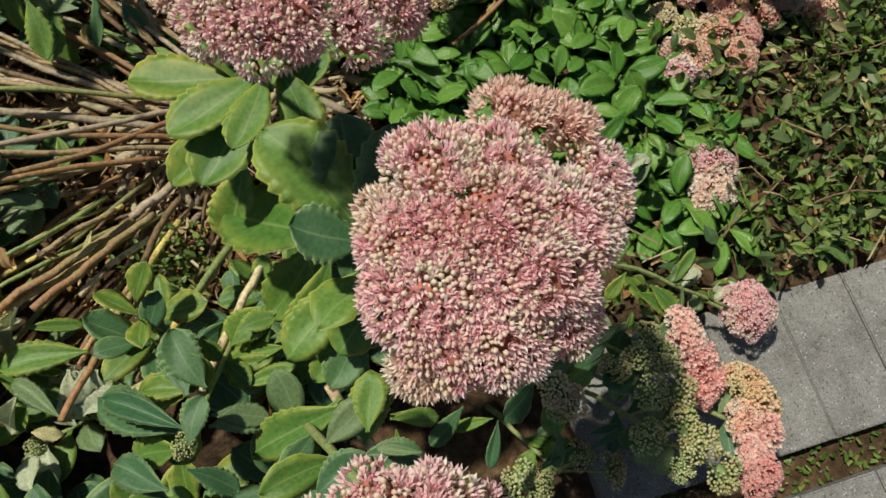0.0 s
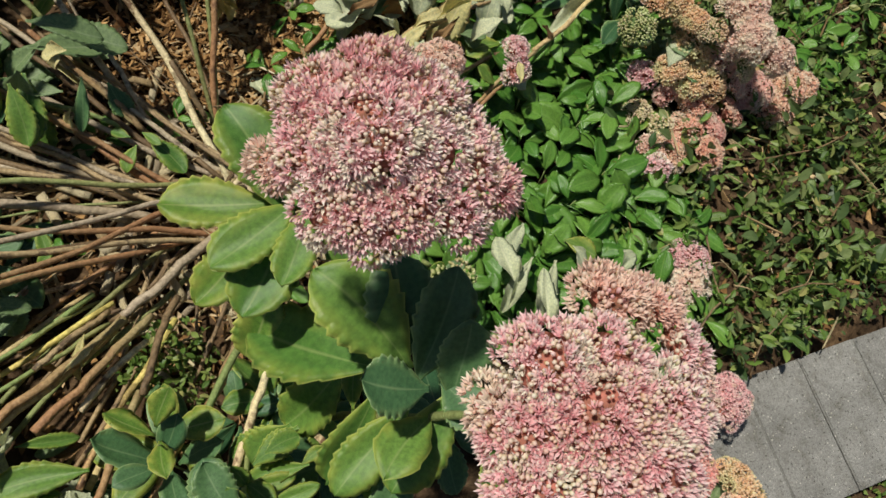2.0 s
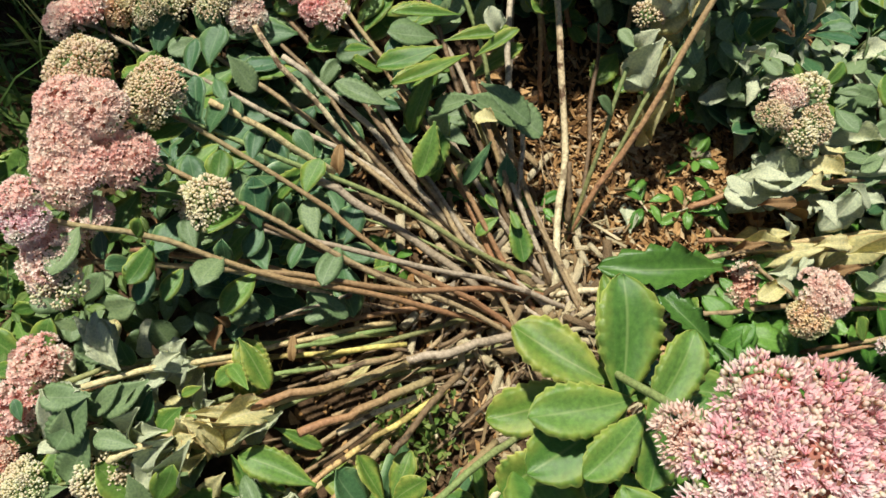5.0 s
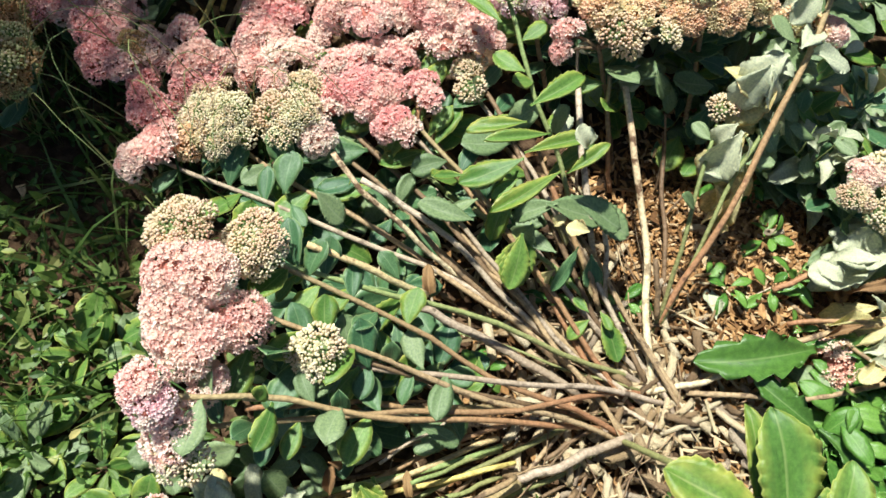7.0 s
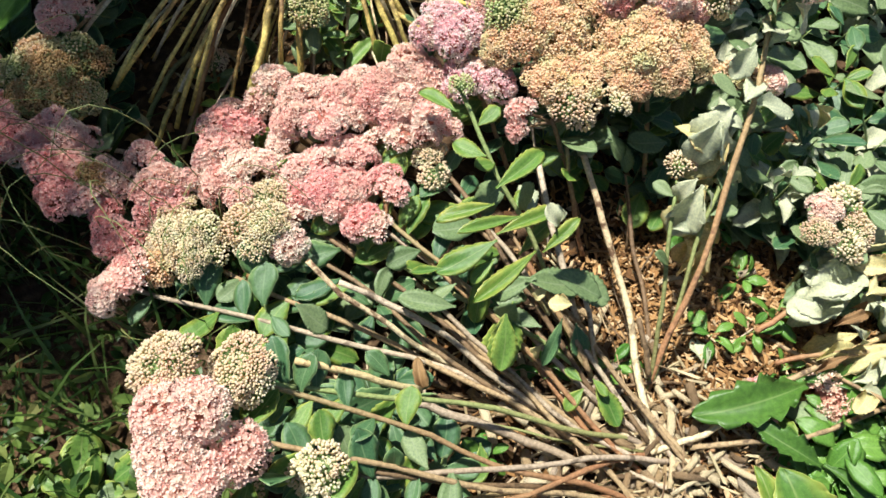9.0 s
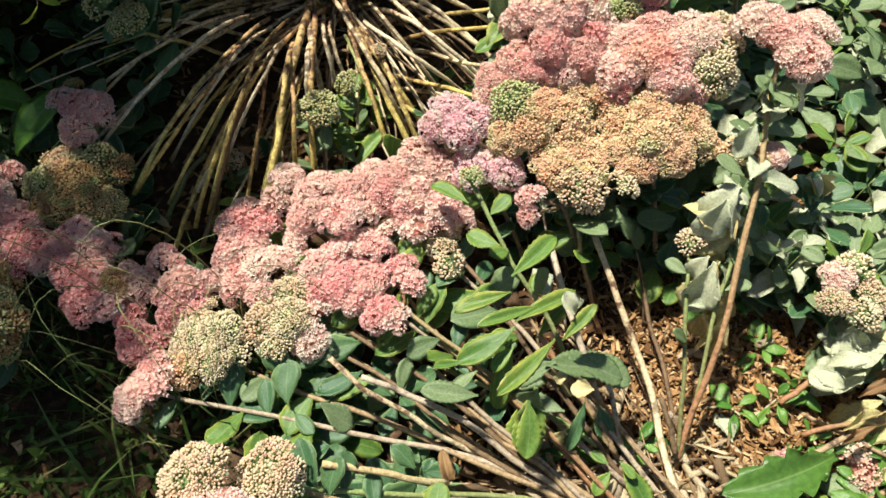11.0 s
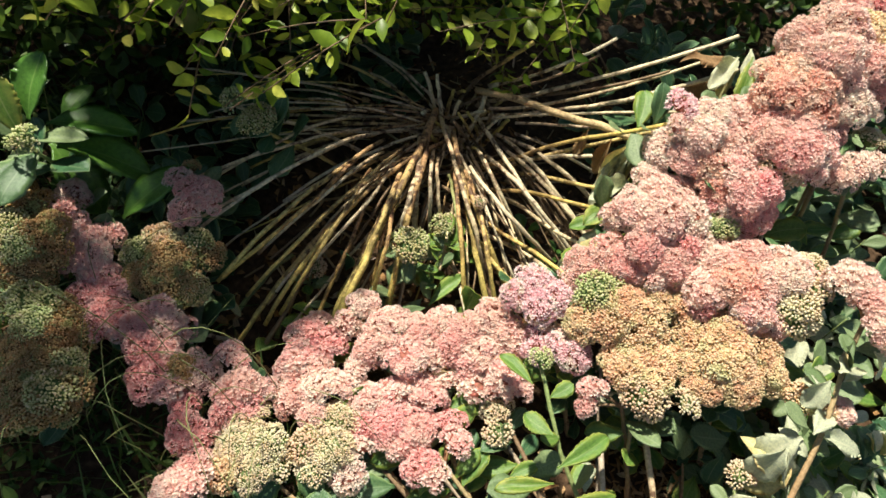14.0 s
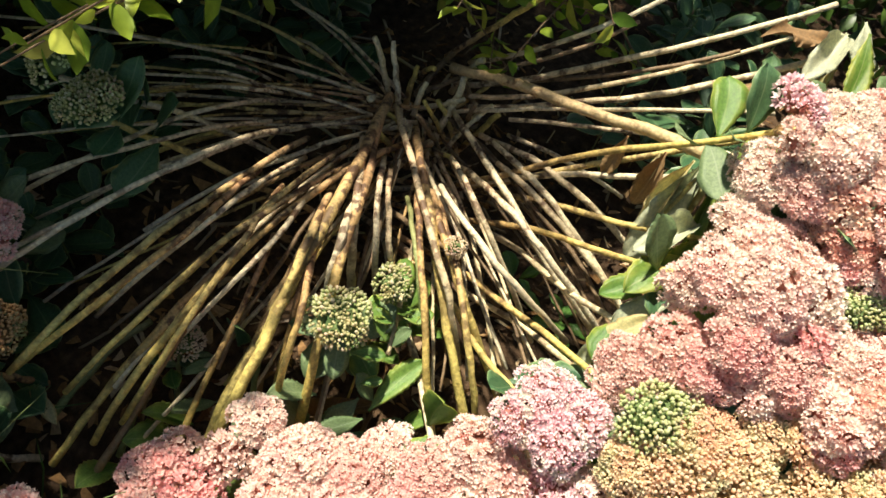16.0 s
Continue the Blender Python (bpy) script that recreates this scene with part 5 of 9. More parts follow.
shoot((-0.360, 0.453, 0.000), [(-0.821, 0.073, 0.237, 0.031, "peach"), (-0.804, 0.059, 0.230, 0.026, "cream"), (-0.825, 0.129, 0.231, 0.021, "peach")], stem='pinkish', leaves=9, size=0.06, kinds=('green', 'deep', 'deep'), lift=0.14, bare=0.66, r=0.004)
shoot((-0.429, 0.411, 0.000), [(-0.821, -0.031, 0.088, 0.030, "peach"), (-0.805, -0.083, 0.088, 0.030, "rose")], stem='pinkish', leaves=9, size=0.07, kinds=('grey', 'pale', 'yellow'), lift=0.14, bare=0.66, r=0.004)
shoot((-0.372, 0.381, 0.000), [(-0.730, -0.137, 0.087, 0.033, "cream"), (-0.670, -0.078, 0.088, 0.029, "cream")], stem='green', leaves=10, size=0.07, kinds=('pale', 'yellow', 'grey'), lift=0.14, bare=0.66, r=0.004)
shoot((-0.376, 0.442, 0.000), [(-0.787, -0.130, 0.072, 0.021, "salmon")], stem='green', leaves=9, size=0.07, kinds=('grey', 'green', 'pale'), lift=0.14, bare=0.66, r=0.004)

# the bank of bloom between the two clumps
shoot((-0.401, 0.388, 0.000), [(-1.029, 0.684, 0.154, 0.036, "peach"), (-0.976, 0.655, 0.159, 0.036, "rose"), (-0.983, 0.702, 0.155, 0.033, "peach"), (-1.024, 0.641, 0.153, 0.033, "peach"), (-0.949, 0.681, 0.152, 0.026, "peach"), (-1.027, 0.612, 0.129, 0.024, "peach")], leaves=6, size=0.065, bare=0.70, kinds=('grey', 'deep', 'green'), lift=0.14, stem='pinkish', r=0.0042)
shoot((-0.388, 0.392, 0.000), [(-1.095, 0.607, 0.122, 0.030, "crimson"), (-1.112, 0.568, 0.123, 0.028, "rose"), (-1.135, 0.608, 0.120, 0.026, "rose"), (-1.087, 0.570, 0.122, 0.025, "peach"), (-1.114, 0.543, 0.114, 0.021, "rose"), (-1.132, 0.631, 0.119, 0.018, "pale")], leaves=6, size=0.065, bare=0.70, kinds=('grey', 'deep', 'green'), lift=0.14, stem='straw', r=0.0042)
shoot((-0.415, 0.412, 0.000), [(-1.057, 0.542, 0.131, 0.029, "pale"), (-1.075, 0.512, 0.122, 0.026, "peach"), (-1.034, 0.566, 0.132, 0.024, "peach"), (-1.039, 0.508, 0.130, 0.022, "peach"), (-1.009, 0.569, 0.127, 0.019, "pale")], leaves=6, size=0.065, bare=0.70, kinds=('grey', 'deep', 'green'), lift=0.14, stem='brown', r=0.0042)
shoot((-0.347, 0.444, 0.000), [(-0.941, 0.567, 0.134, 0.034, "crimson"), (-0.905, 0.580, 0.130, 0.034, "rose"), (-0.922, 0.633, 0.130, 0.034, "rose"), (-0.982, 0.574, 0.124, 0.032, "rose"), (-0.958, 0.604, 0.134, 0.029, "rose"), (-0.918, 0.550, 0.131, 0.028, "rose"), (-0.964, 0.544, 0.126, 0.024, "crimson"), (-0.892, 0.556, 0.125, 0.022, "rose")], leaves=6, size=0.065, bare=0.70, kinds=('grey', 'deep', 'green'), lift=0.14, stem='grey', r=0.0042)
shoot((-0.359, 0.398, 0.000), [(-0.864, 0.536, 0.136, 0.025, "crimson"), (-0.866, 0.616, 0.137, 0.024, "crimson"), (-0.842, 0.592, 0.150, 0.020, "rose"), (-0.841, 0.536, 0.144, 0.018, "peach")], leaves=6, size=0.065, bare=0.70, kinds=('grey', 'deep', 'green'), lift=0.14, stem='pinkish', r=0.0042)
shoot((-0.377, 0.402, 0.000), [(-1.064, 0.434, 0.126, 0.034, "cream"), (-1.111, 0.454, 0.109, 0.032, "cream"), (-1.093, 0.414, 0.125, 0.032, "cream"), (-1.050, 0.401, 0.126, 0.032, "cream"), (-1.082, 0.379, 0.119, 0.028, "tan"), (-1.029, 0.423, 0.121, 0.017, "cream")], leaves=6, size=0.065, bare=0.70, kinds=('grey', 'deep', 'green'), lift=0.14, stem='straw', r=0.0042)
shoot((-0.406, 0.388, 0.000), [(-1.001, 0.525, 0.119, 0.034, "cream"), (-0.978, 0.484, 0.133, 0.033, "cream"), (-1.011, 0.474, 0.126, 0.030, "cream"), (-0.984, 0.454, 0.126, 0.025, "cream"), (-0.945, 0.474, 0.123, 0.025, "pale"), (-0.953, 0.516, 0.126, 0.017, "pale")], leaves=6, size=0.065, bare=0.70, kinds=('grey', 'deep', 'green'), lift=0.14, stem='brown', r=0.0042)
shoot((-0.403, 0.454, 0.000), [(-1.117, 0.331, 0.121, 0.026, "peach"), (-1.122, 0.361, 0.117, 0.024, "rose"), (-1.119, 0.309, 0.126, 0.024, "peach"), (-1.097, 0.343, 0.125, 0.019, "rose")], leaves=6, size=0.065, bare=0.70, kinds=('grey', 'deep', 'green'), lift=0.14, stem='grey', r=0.0042)
shoot((-0.984, 0.658, 0.000), [(-1.082, 0.689, 0.153, 0.022, "pale"), (-1.086, 0.651, 0.140, 0.020, "pale")], leaves=4, size=0.065, bare=0.45, kinds=('grey', 'deep', 'green'), lift=0.14, stem='pinkish', r=0.0042)
shoot((-1.176, 1.029, 0.020), [(-0.920, 0.737, 0.174, 0.033, "peach"), (-0.900, 0.774, 0.185, 0.033, "peach"), (-0.879, 0.722, 0.171, 0.029, "peach"), (-0.863, 0.767, 0.176, 0.029, "peach"), (-0.970, 0.737, 0.152, 0.025, "peach"), (-0.885, 0.693, 0.162, 0.024, "rose"), (-0.926, 0.701, 0.167, 0.023, "rose")], leaves=6, size=0.065, bare=0.82, kinds=('grey', 'deep', 'green'), lift=0.10, stem='fan_grey', r=0.0042)
shoot((-0.395, 0.430, 0.000), [(-0.836, 0.709, 0.170, 0.029, "rose"), (-0.837, 0.690, 0.163, 0.019, "peach"), (-0.864, 0.670, 0.162, 0.019, "pale"), (-0.810, 0.709, 0.166, 0.017, "peach"), (-0.905, 0.658, 0.147, 0.017, "pale")], leaves=6, size=0.065, bare=0.70, kinds=('grey', 'deep', 'green'), lift=0.14, stem='brown', r=0.0042)
shoot((-0.361, 0.448, 0.000), [(-0.823, 0.673, 0.141, 0.021, "cream"), (-0.805, 0.643, 0.144, 0.019, "cream")], leaves=4, size=0.065, bare=0.70, kinds=('grey', 'deep', 'green'), lift=0.14, stem='grey', r=0.0042)
shoot((-1.170, 1.019, 0.020), [(-0.875, 0.833, 0.235, 0.032, "pink"), (-0.848, 0.804, 0.233, 0.026, "pink"), (-0.835, 0.836, 0.229, 0.024, "pink"), (-0.886, 0.803, 0.230, 0.021, "pink")], leaves=6, size=0.065, bare=0.82, kinds=('grey', 'deep', 'green'), lift=0.10, stem='fan', r=0.0042)
shoot((-0.710, 0.768, 0.000), [(-0.818, 0.778, 0.193, 0.029, "pink"), (-0.771, 0.786, 0.200, 0.024, "pink"), (-0.801, 0.798, 0.199, 0.021, "pale")], leaves=6, size=0.065, bare=0.45, kinds=('grey', 'deep', 'green'), lift=0.14, stem='straw', r=0.0042)
shoot((-1.200, 1.028, 0.020), [(-0.790, 0.862, 0.258, 0.030, "green"), (-0.773, 0.890, 0.263, 0.017, "green")], leaves=4, size=0.065, bare=0.82, kinds=('grey', 'deep', 'green'), lift=0.10, stem='fan', r=0.0042)
shoot((-1.202, 1.019, 0.020), [(-0.707, 0.864, 0.245, 0.039, "tan"), (-0.707, 0.918, 0.252, 0.033, "tan"), (-0.779, 0.827, 0.234, 0.032, "tan"), (-0.744, 0.872, 0.260, 0.032, "tan"), (-0.673, 0.924, 0.255, 0.029, "tan"), (-0.752, 0.835, 0.253, 0.028, "tan"), (-0.785, 0.818, 0.207, 0.017, "cream")], leaves=6, size=0.065, bare=0.82, kinds=('grey', 'deep', 'green'), lift=0.10, stem='fan_grey', r=0.0042)
shoot((-0.576, 0.798, 0.000), [(-0.695, 0.830, 0.231, 0.037, "tan"), (-0.663, 0.840, 0.228, 0.034, "tan"), (-0.660, 0.779, 0.224, 0.031, "cream"), (-0.697, 0.793, 0.235, 0.028, "tan"), (-0.659, 0.804, 0.238, 0.024, "tan"), (-0.717, 0.799, 0.228, 0.022, "tan")], leaves=6, size=0.065, bare=0.45, kinds=('grey', 'deep', 'green'), lift=0.14, stem='pinkish', r=0.0042)
shoot((-0.505, 0.838, 0.000), [(-0.588, 0.872, 0.268, 0.039, "tan"), (-0.558, 0.924, 0.256, 0.037, "tan"), (-0.633, 0.898, 0.251, 0.036, "tan"), (-0.604, 0.912, 0.272, 0.034, "tan"), (-0.530, 0.905, 0.250, 0.033, "tan"), (-0.623, 0.859, 0.245, 0.032, "tan"), (-0.597, 0.835, 0.246, 0.032, "tan"), (-0.560, 0.856, 0.259, 0.032, "tan")], leaves=6, size=0.065, bare=0.45, kinds=('grey', 'deep', 'green'), lift=0.14, stem='straw', r=0.0042)
shoot((-0.578, 0.731, 0.000), [(-0.608, 0.794, 0.242, 0.017, "cream"), (-0.722, 0.750, 0.209, 0.017, "rose"), (-0.717, 0.732, 0.193, 0.014, "rose")], leaves=6, size=0.065, bare=0.45, kinds=('grey', 'deep', 'green'), lift=0.14, stem='brown', r=0.0042)
shoot((-1.169, 1.095, 0.020), [(-0.719, 0.954, 0.290, 0.034, "peach"), (-0.824, 0.904, 0.250, 0.033, "peach"), (-0.771, 0.926, 0.275, 0.033, "rose"), (-0.766, 0.944, 0.304, 0.033, "rose"), (-0.805, 0.929, 0.270, 0.029, "peach"), (-0.731, 0.930, 0.277, 0.025, "peach"), (-0.832, 0.888, 0.240, 0.023, "peach"), (-0.715, 0.980, 0.308, 0.019, "crimson")], leaves=6, size=0.065, bare=0.82, kinds=('grey', 'deep', 'green'), lift=0.10, stem='fan_grey', r=0.0042)
shoot((-0.543, 0.932, 0.000), [(-0.633, 0.973, 0.303, 0.043, "salmon"), (-0.637, 1.033, 0.303, 0.036, "peach"), (-0.669, 0.996, 0.302, 0.035, "peach"), (-0.597, 0.953, 0.297, 0.035, "rose"), (-0.600, 0.999, 0.305, 0.034, "peach"), (-0.663, 0.944, 0.296, 0.031, "peach"), (-0.558, 0.966, 0.279, 0.022, "rose"), (-0.654, 0.926, 0.281, 0.021, "crimson"), (-0.599, 0.931, 0.285, 0.021, "rose")], leaves=6, size=0.065, bare=0.45, kinds=('grey', 'deep', 'green'), lift=0.14, stem='pinkish', r=0.0042)
shoot((-0.469, 0.988, 0.000), [(-0.570, 1.024, 0.317, 0.034, "pale"), (-0.539, 0.988, 0.294, 0.028, "cream"), (-0.550, 1.070, 0.309, 0.024, "cream"), (-0.538, 1.021, 0.321, 0.020, "cream"), (-0.592, 1.049, 0.310, 0.020, "pale"), (-0.539, 0.996, 0.313, 0.020, "cream")], leaves=6, size=0.065, bare=0.45, kinds=('grey', 'deep', 'green'), lift=0.14, stem='straw', r=0.0042)
shoot((-1.227, 1.041, 0.020), [(-0.769, 0.989, 0.331, 0.039, "peach"), (-0.764, 1.045, 0.325, 0.036, "peach"), (-0.797, 1.030, 0.328, 0.035, "peach"), (-0.804, 0.986, 0.325, 0.033, "peach"), (-0.731, 1.028, 0.321, 0.030, "pale"), (-0.770, 0.961, 0.317, 0.026, "peach"), (-0.815, 1.050, 0.328, 0.026, "pale"), (-0.821, 0.977, 0.306, 0.025, "pale"), (-0.709, 1.010, 0.309, 0.020, "pale"), (-0.830, 0.975, 0.294, 0.018, "pale")], leaves=6, size=0.065, bare=0.82, kinds=('grey', 'deep', 'green'), lift=0.10, stem='fan', r=0.0042)
shoot((-0.590, 0.988, 0.000), [(-0.689, 1.045, 0.320, 0.024, "green")], leaves=4, size=0.065, bare=0.45, kinds=('grey', 'deep', 'green'), lift=0.14, stem='grey', r=0.0042)
shoot((-1.236, 1.073, 0.020), [(-0.695, 1.074, 0.331, 0.035, "rose"), (-0.753, 1.103, 0.333, 0.034, "salmon"), (-0.723, 1.082, 0.348, 0.034, "salmon"), (-0.686, 1.079, 0.367, 0.034, "rose"), (-0.657, 1.094, 0.336, 0.034, "crimson"), (-0.669, 1.104, 0.370, 0.029, "crimson"), (-0.748, 1.071, 0.319, 0.024, "salmon"), (-0.710, 1.094, 0.381, 0.024, "rose"), (-0.716, 1.066, 0.336, 0.022, "crimson"), (-0.660, 1.072, 0.320, 0.022, "crimson")], leaves=6, size=0.065, bare=0.82, kinds=('grey', 'deep', 'green'), lift=0.10, stem='fan', r=0.0042)
shoot((-1.218, 1.063, 0.020), [(-0.737, 1.150, 0.381, 0.035, "peach"), (-0.816, 1.093, 0.355, 0.034, "pale"), (-0.783, 1.093, 0.366, 0.034, "peach"), (-0.782, 1.162, 0.397, 0.033, "pale"), (-0.750, 1.101, 0.370, 0.031, "salmon"), (-0.780, 1.113, 0.396, 0.030, "pale"), (-0.720, 1.175, 0.385, 0.030, "peach"), (-0.723, 1.129, 0.378, 0.029, "pale"), (-0.759, 1.198, 0.390, 0.028, "peach")], leaves=6, size=0.065, bare=0.82, kinds=('grey', 'deep', 'green'), lift=0.10, stem='fan_grey', r=0.0042)
shoot((-1.202, 1.044, 0.020), [(-0.833, 1.141, 0.404, 0.020, "pink"), (-0.818, 1.127, 0.406, 0.017, "pink"), (-0.817, 1.094, 0.403, 0.015, "pale")], leaves=6, size=0.065, bare=0.82, kinds=('grey', 'deep', 'green'), lift=0.10, stem='fan', r=0.0042)
shoot((-0.554, 1.142, 0.000), [(-0.656, 1.163, 0.408, 0.042, "rose"), (-0.696, 1.203, 0.409, 0.036, "peach"), (-0.689, 1.162, 0.405, 0.035, "peach"), (-0.665, 1.209, 0.414, 0.032, "peach"), (-0.661, 1.142, 0.379, 0.029, "cream"), (-0.728, 1.228, 0.400, 0.028, "peach"), (-0.624, 1.199, 0.393, 0.028, "rose"), (-0.627, 1.164, 0.386, 0.028, "peach"), (-0.635, 1.230, 0.405, 0.022, "rose")], leaves=6, size=0.065, bare=0.45, kinds=('grey', 'deep', 'green'), lift=0.14, stem='grey', r=0.0042)
shoot((-1.207, 1.030, 0.020), [(-0.707, 1.231, 0.445, 0.039, "salmon"), (-0.709, 1.287, 0.450, 0.037, "salmon"), (-0.740, 1.262, 0.437, 0.034, "salmon"), (-0.676, 1.266, 0.450, 0.033, "salmon"), (-0.659, 1.242, 0.433, 0.030, "salmon"), (-0.732, 1.227, 0.428, 0.025, "salmon"), (-0.619, 1.270, 0.389, 0.024, "rose")], leaves=6, size=0.065, bare=0.82, kinds=('grey', 'deep', 'green'), lift=0.10, stem='fan', r=0.0042)
shoot((-0.530, 1.253, 0.000), [(-0.623, 1.291, 0.425, 0.039, "pale"), (-0.596, 1.329, 0.408, 0.025, "pale"), (-0.634, 1.276, 0.418, 0.018, "pale")], leaves=6, size=0.065, bare=0.45, kinds=('grey', 'deep', 'green'), lift=0.14, stem='straw', r=0.0042)
shoot((-0.548, 1.344, 0.000), [(-0.566, 1.475, 0.408, 0.042, "peach"), (-0.636, 1.342, 0.467, 0.041, "peach"), (-0.602, 1.376, 0.442, 0.041, "peach"), (-0.676, 1.310, 0.476, 0.040, "peach"), (-0.597, 1.341, 0.434, 0.028, "rose"), (-0.642, 1.300, 0.452, 0.026, "peach")], leaves=6, size=0.065, bare=0.45, kinds=('grey', 'deep', 'green'), lift=0.14, stem='brown', r=0.0042)
shoot((-0.605, 1.409, 0.000), [(-0.620, 1.520, 0.444, 0.046, "tan"), (-0.697, 1.361, 0.487, 0.045, "pale"), (-0.655, 1.397, 0.476, 0.043, "tan"), (-0.623, 1.638, 0.422, 0.043, "peach"), (-0.666, 1.507, 0.462, 0.041, "crimson"), (-0.731, 1.319, 0.472, 0.037, "pale"), (-0.697, 1.436, 0.480, 0.036, "rose"), (-0.704, 1.294, 0.471, 0.028, "peach")], leaves=6, size=0.065, bare=0.45, kinds=('grey', 'deep', 'green'), lift=0.14, stem='grey', r=0.0042)
shoot((-0.456, 1.206, 0.000), [(-0.580, 1.219, 0.356, 0.026, "pale"), (-0.560, 1.239, 0.373, 0.026, "pale"), (-0.559, 1.328, 0.363, 0.023, "cream"), (-0.540, 1.263, 0.373, 0.019, "pale")], leaves=6, size=0.065, bare=0.45, kinds=('grey', 'deep', 'green'), lift=0.14, stem='pinkish', r=0.0042)
yellowing = shoot((-0.409, 0.507, 0.000), [(-0.475, 1.020, 0.359, 0.038, "peach"), (-0.443, 0.984, 0.362, 0.038, "peach"), (-0.505, 1.025, 0.362, 0.030, "pale"), (-0.435, 1.043, 0.364, 0.033, "pale")], stem='pinkish', leaves=6, size=0.055, kinds=('pale', 'grey'), lift=0.3, bare=0.5, r=0.0046)
leaf(yellowing, "pale", (-0.465, 0.828, 0.270), (-0.497, 0.769, 0.240), 1.2)
leaf(yellowing, "yellow", (-0.449, 0.742, 0.160), (-0.483, 0.702, 0.140), 1.0)
leaf(yellowing, "yellow", (-0.457, 0.779, 0.220), (-0.502, 0.801, 0.260), 1.2)
leaf(yellowing, "yellow", (-0.448, 0.702, 0.130), (-0.398, 0.697, 0.060), 0.9)
leaf(yellowing, "grey", (-0.464, 0.823, 0.250), (-0.421, 0.868, 0.240), 1.2)
leaf(yellowing, "grey", (-0.451, 0.758, 0.180), (-0.398, 0.763, 0.140), 1.0)
leaf(yellowing, "pale", (-0.470, 0.903, 0.310), (-0.482, 0.863, 0.280), 1.1)
leaf(yellowing, "grey", (-0.463, 0.929, 0.340), (-0.492, 0.950, 0.350), 1.2)
leaf(yellowing, "pale", (-0.448, 0.947, 0.350), (-0.409, 0.940, 0.330), 1.1)
leaf(yellowing, "yellow", (-0.457, 0.821, 0.230), (-0.484, 0.752, 0.200), 1.1)
leaf(yellowing, "pale", (-0.452, 0.813, 0.200), (-0.463, 0.836, 0.260), 1.0)
leaf(yellowing, "yellow", (-0.453, 0.767, 0.180), (-0.472, 0.697, 0.120), 0.8)
leaf(yellowing, "yellow", (-0.437, 0.762, 0.150), (-0.410, 0.687, 0.050), 0.7)
leaf(yellowing, "pale", (-0.471, 0.891, 0.300), (-0.503, 0.899, 0.300), 1.1)
leaf(yellowing, "pale", (-0.471, 0.905, 0.330), (-0.446, 0.968, 0.330), 1.0)
leaf(yellowing, "grey", (-0.455, 0.783, 0.200), (-0.403, 0.773, 0.170), 1.1)
leaf(yellowing, "grey", (-0.466, 0.855, 0.260), (-0.434, 0.847, 0.220), 1.0)
shoot((-0.409, 0.507, 0.000), [(-0.465, 0.901, 0.248, 0.031, "tan"), (-0.428, 0.911, 0.251, 0.022, "peach")], leaves=3, size=0.045, kinds=('grey',))
shoot((-0.409, 0.507, 0.000), [(-0.496, 0.772, 0.193, 0.017, "cream")], leaves=3, size=0.045, kinds=('grey', 'pale'))

# a young leafy shoot between the clumps
young = shoot((-0.505, 0.512, 0.000), [(-0.805, 0.728, 0.245, 0.013, "green")], leaves=3, size=0.04, kinds=('green',), lift=0.15, r=0.0038)
leaf(young, "lime", (-0.704, 0.606, 0.200), (-0.764, 0.552, 0.200), 0.55)
leaf(young, "green", (-0.683, 0.568, 0.180), (-0.741, 0.501, 0.160), 0.7)
leaf(young, "lime", (-0.685, 0.574, 0.180), (-0.624, 0.652, 0.190), 0.45)
leaf(young, "green", (-0.736, 0.649, 0.230), (-0.784, 0.651, 0.230), 1.1)
leaf(young, "green", (-0.709, 0.621, 0.210), (-0.672, 0.706, 0.220), 0.55)
leaf(young, "grey", (-0.630, 0.550, 0.130), (-0.555, 0.600, 0.100), 0.9)
leaf(young, "green", (-0.684, 0.559, 0.160), (-0.669, 0.477, 0.080), 0.45)
leaf(young, "grey", (-0.618, 0.563, 0.130), (-0.665, 0.522, 0.100), 0.8)
leaf(young, "yellow", (-0.607, 0.545, 0.100), (-0.602, 0.556, 0.120), 1.2)
leaf(young, "green", (-0.644, 0.509, 0.090), (-0.626, 0.449, 0.030), 1.1)
leaf(young, "grey", (-0.665, 0.644, 0.150), (-0.677, 0.648, 0.200), 1.2)
leaf(young, "green", (-0.795, 0.690, 0.240), (-0.858, 0.705, 0.240), 0.6)

# heads in the shade of the shrub
shoot((-1.439, 0.711, 0.000), [(-1.408, 0.666, 0.200, 0.026, "rose"), (-1.396, 0.634, 0.191, 0.024, "rose"), (-1.392, 0.674, 0.199, 0.022, "rose"), (-1.453, 0.671, 0.189, 0.021, "rose"), (-1.379, 0.667, 0.194, 0.018, "rose"), (-1.458, 0.706, 0.184, 0.013, "olive")], leaves=4, size=0.07, kinds=('deep', 'deep', 'grey'), lift=0.1, stem='brown', bare=0.4, r=0.0042)
shoot((-1.331, 0.621, 0.000), [(-1.360, 0.557, 0.163, 0.037, "olive"), (-1.370, 0.525, 0.142, 0.033, "olive"), (-1.404, 0.584, 0.153, 0.031, "tan"), (-1.325, 0.542, 0.150, 0.029, "olive"), (-1.334, 0.610, 0.148, 0.027, "olive"), (-1.423, 0.548, 0.147, 0.026, "green"), (-1.304, 0.551, 0.150, 0.022, "green"), (-1.395, 0.520, 0.142, 0.022, "olive"), (-1.351, 0.609, 0.174, 0.018, "green")], leaves=4, size=0.07, kinds=('deep', 'deep', 'grey'), lift=0.1, stem='fan', bare=0.4, r=0.0042)
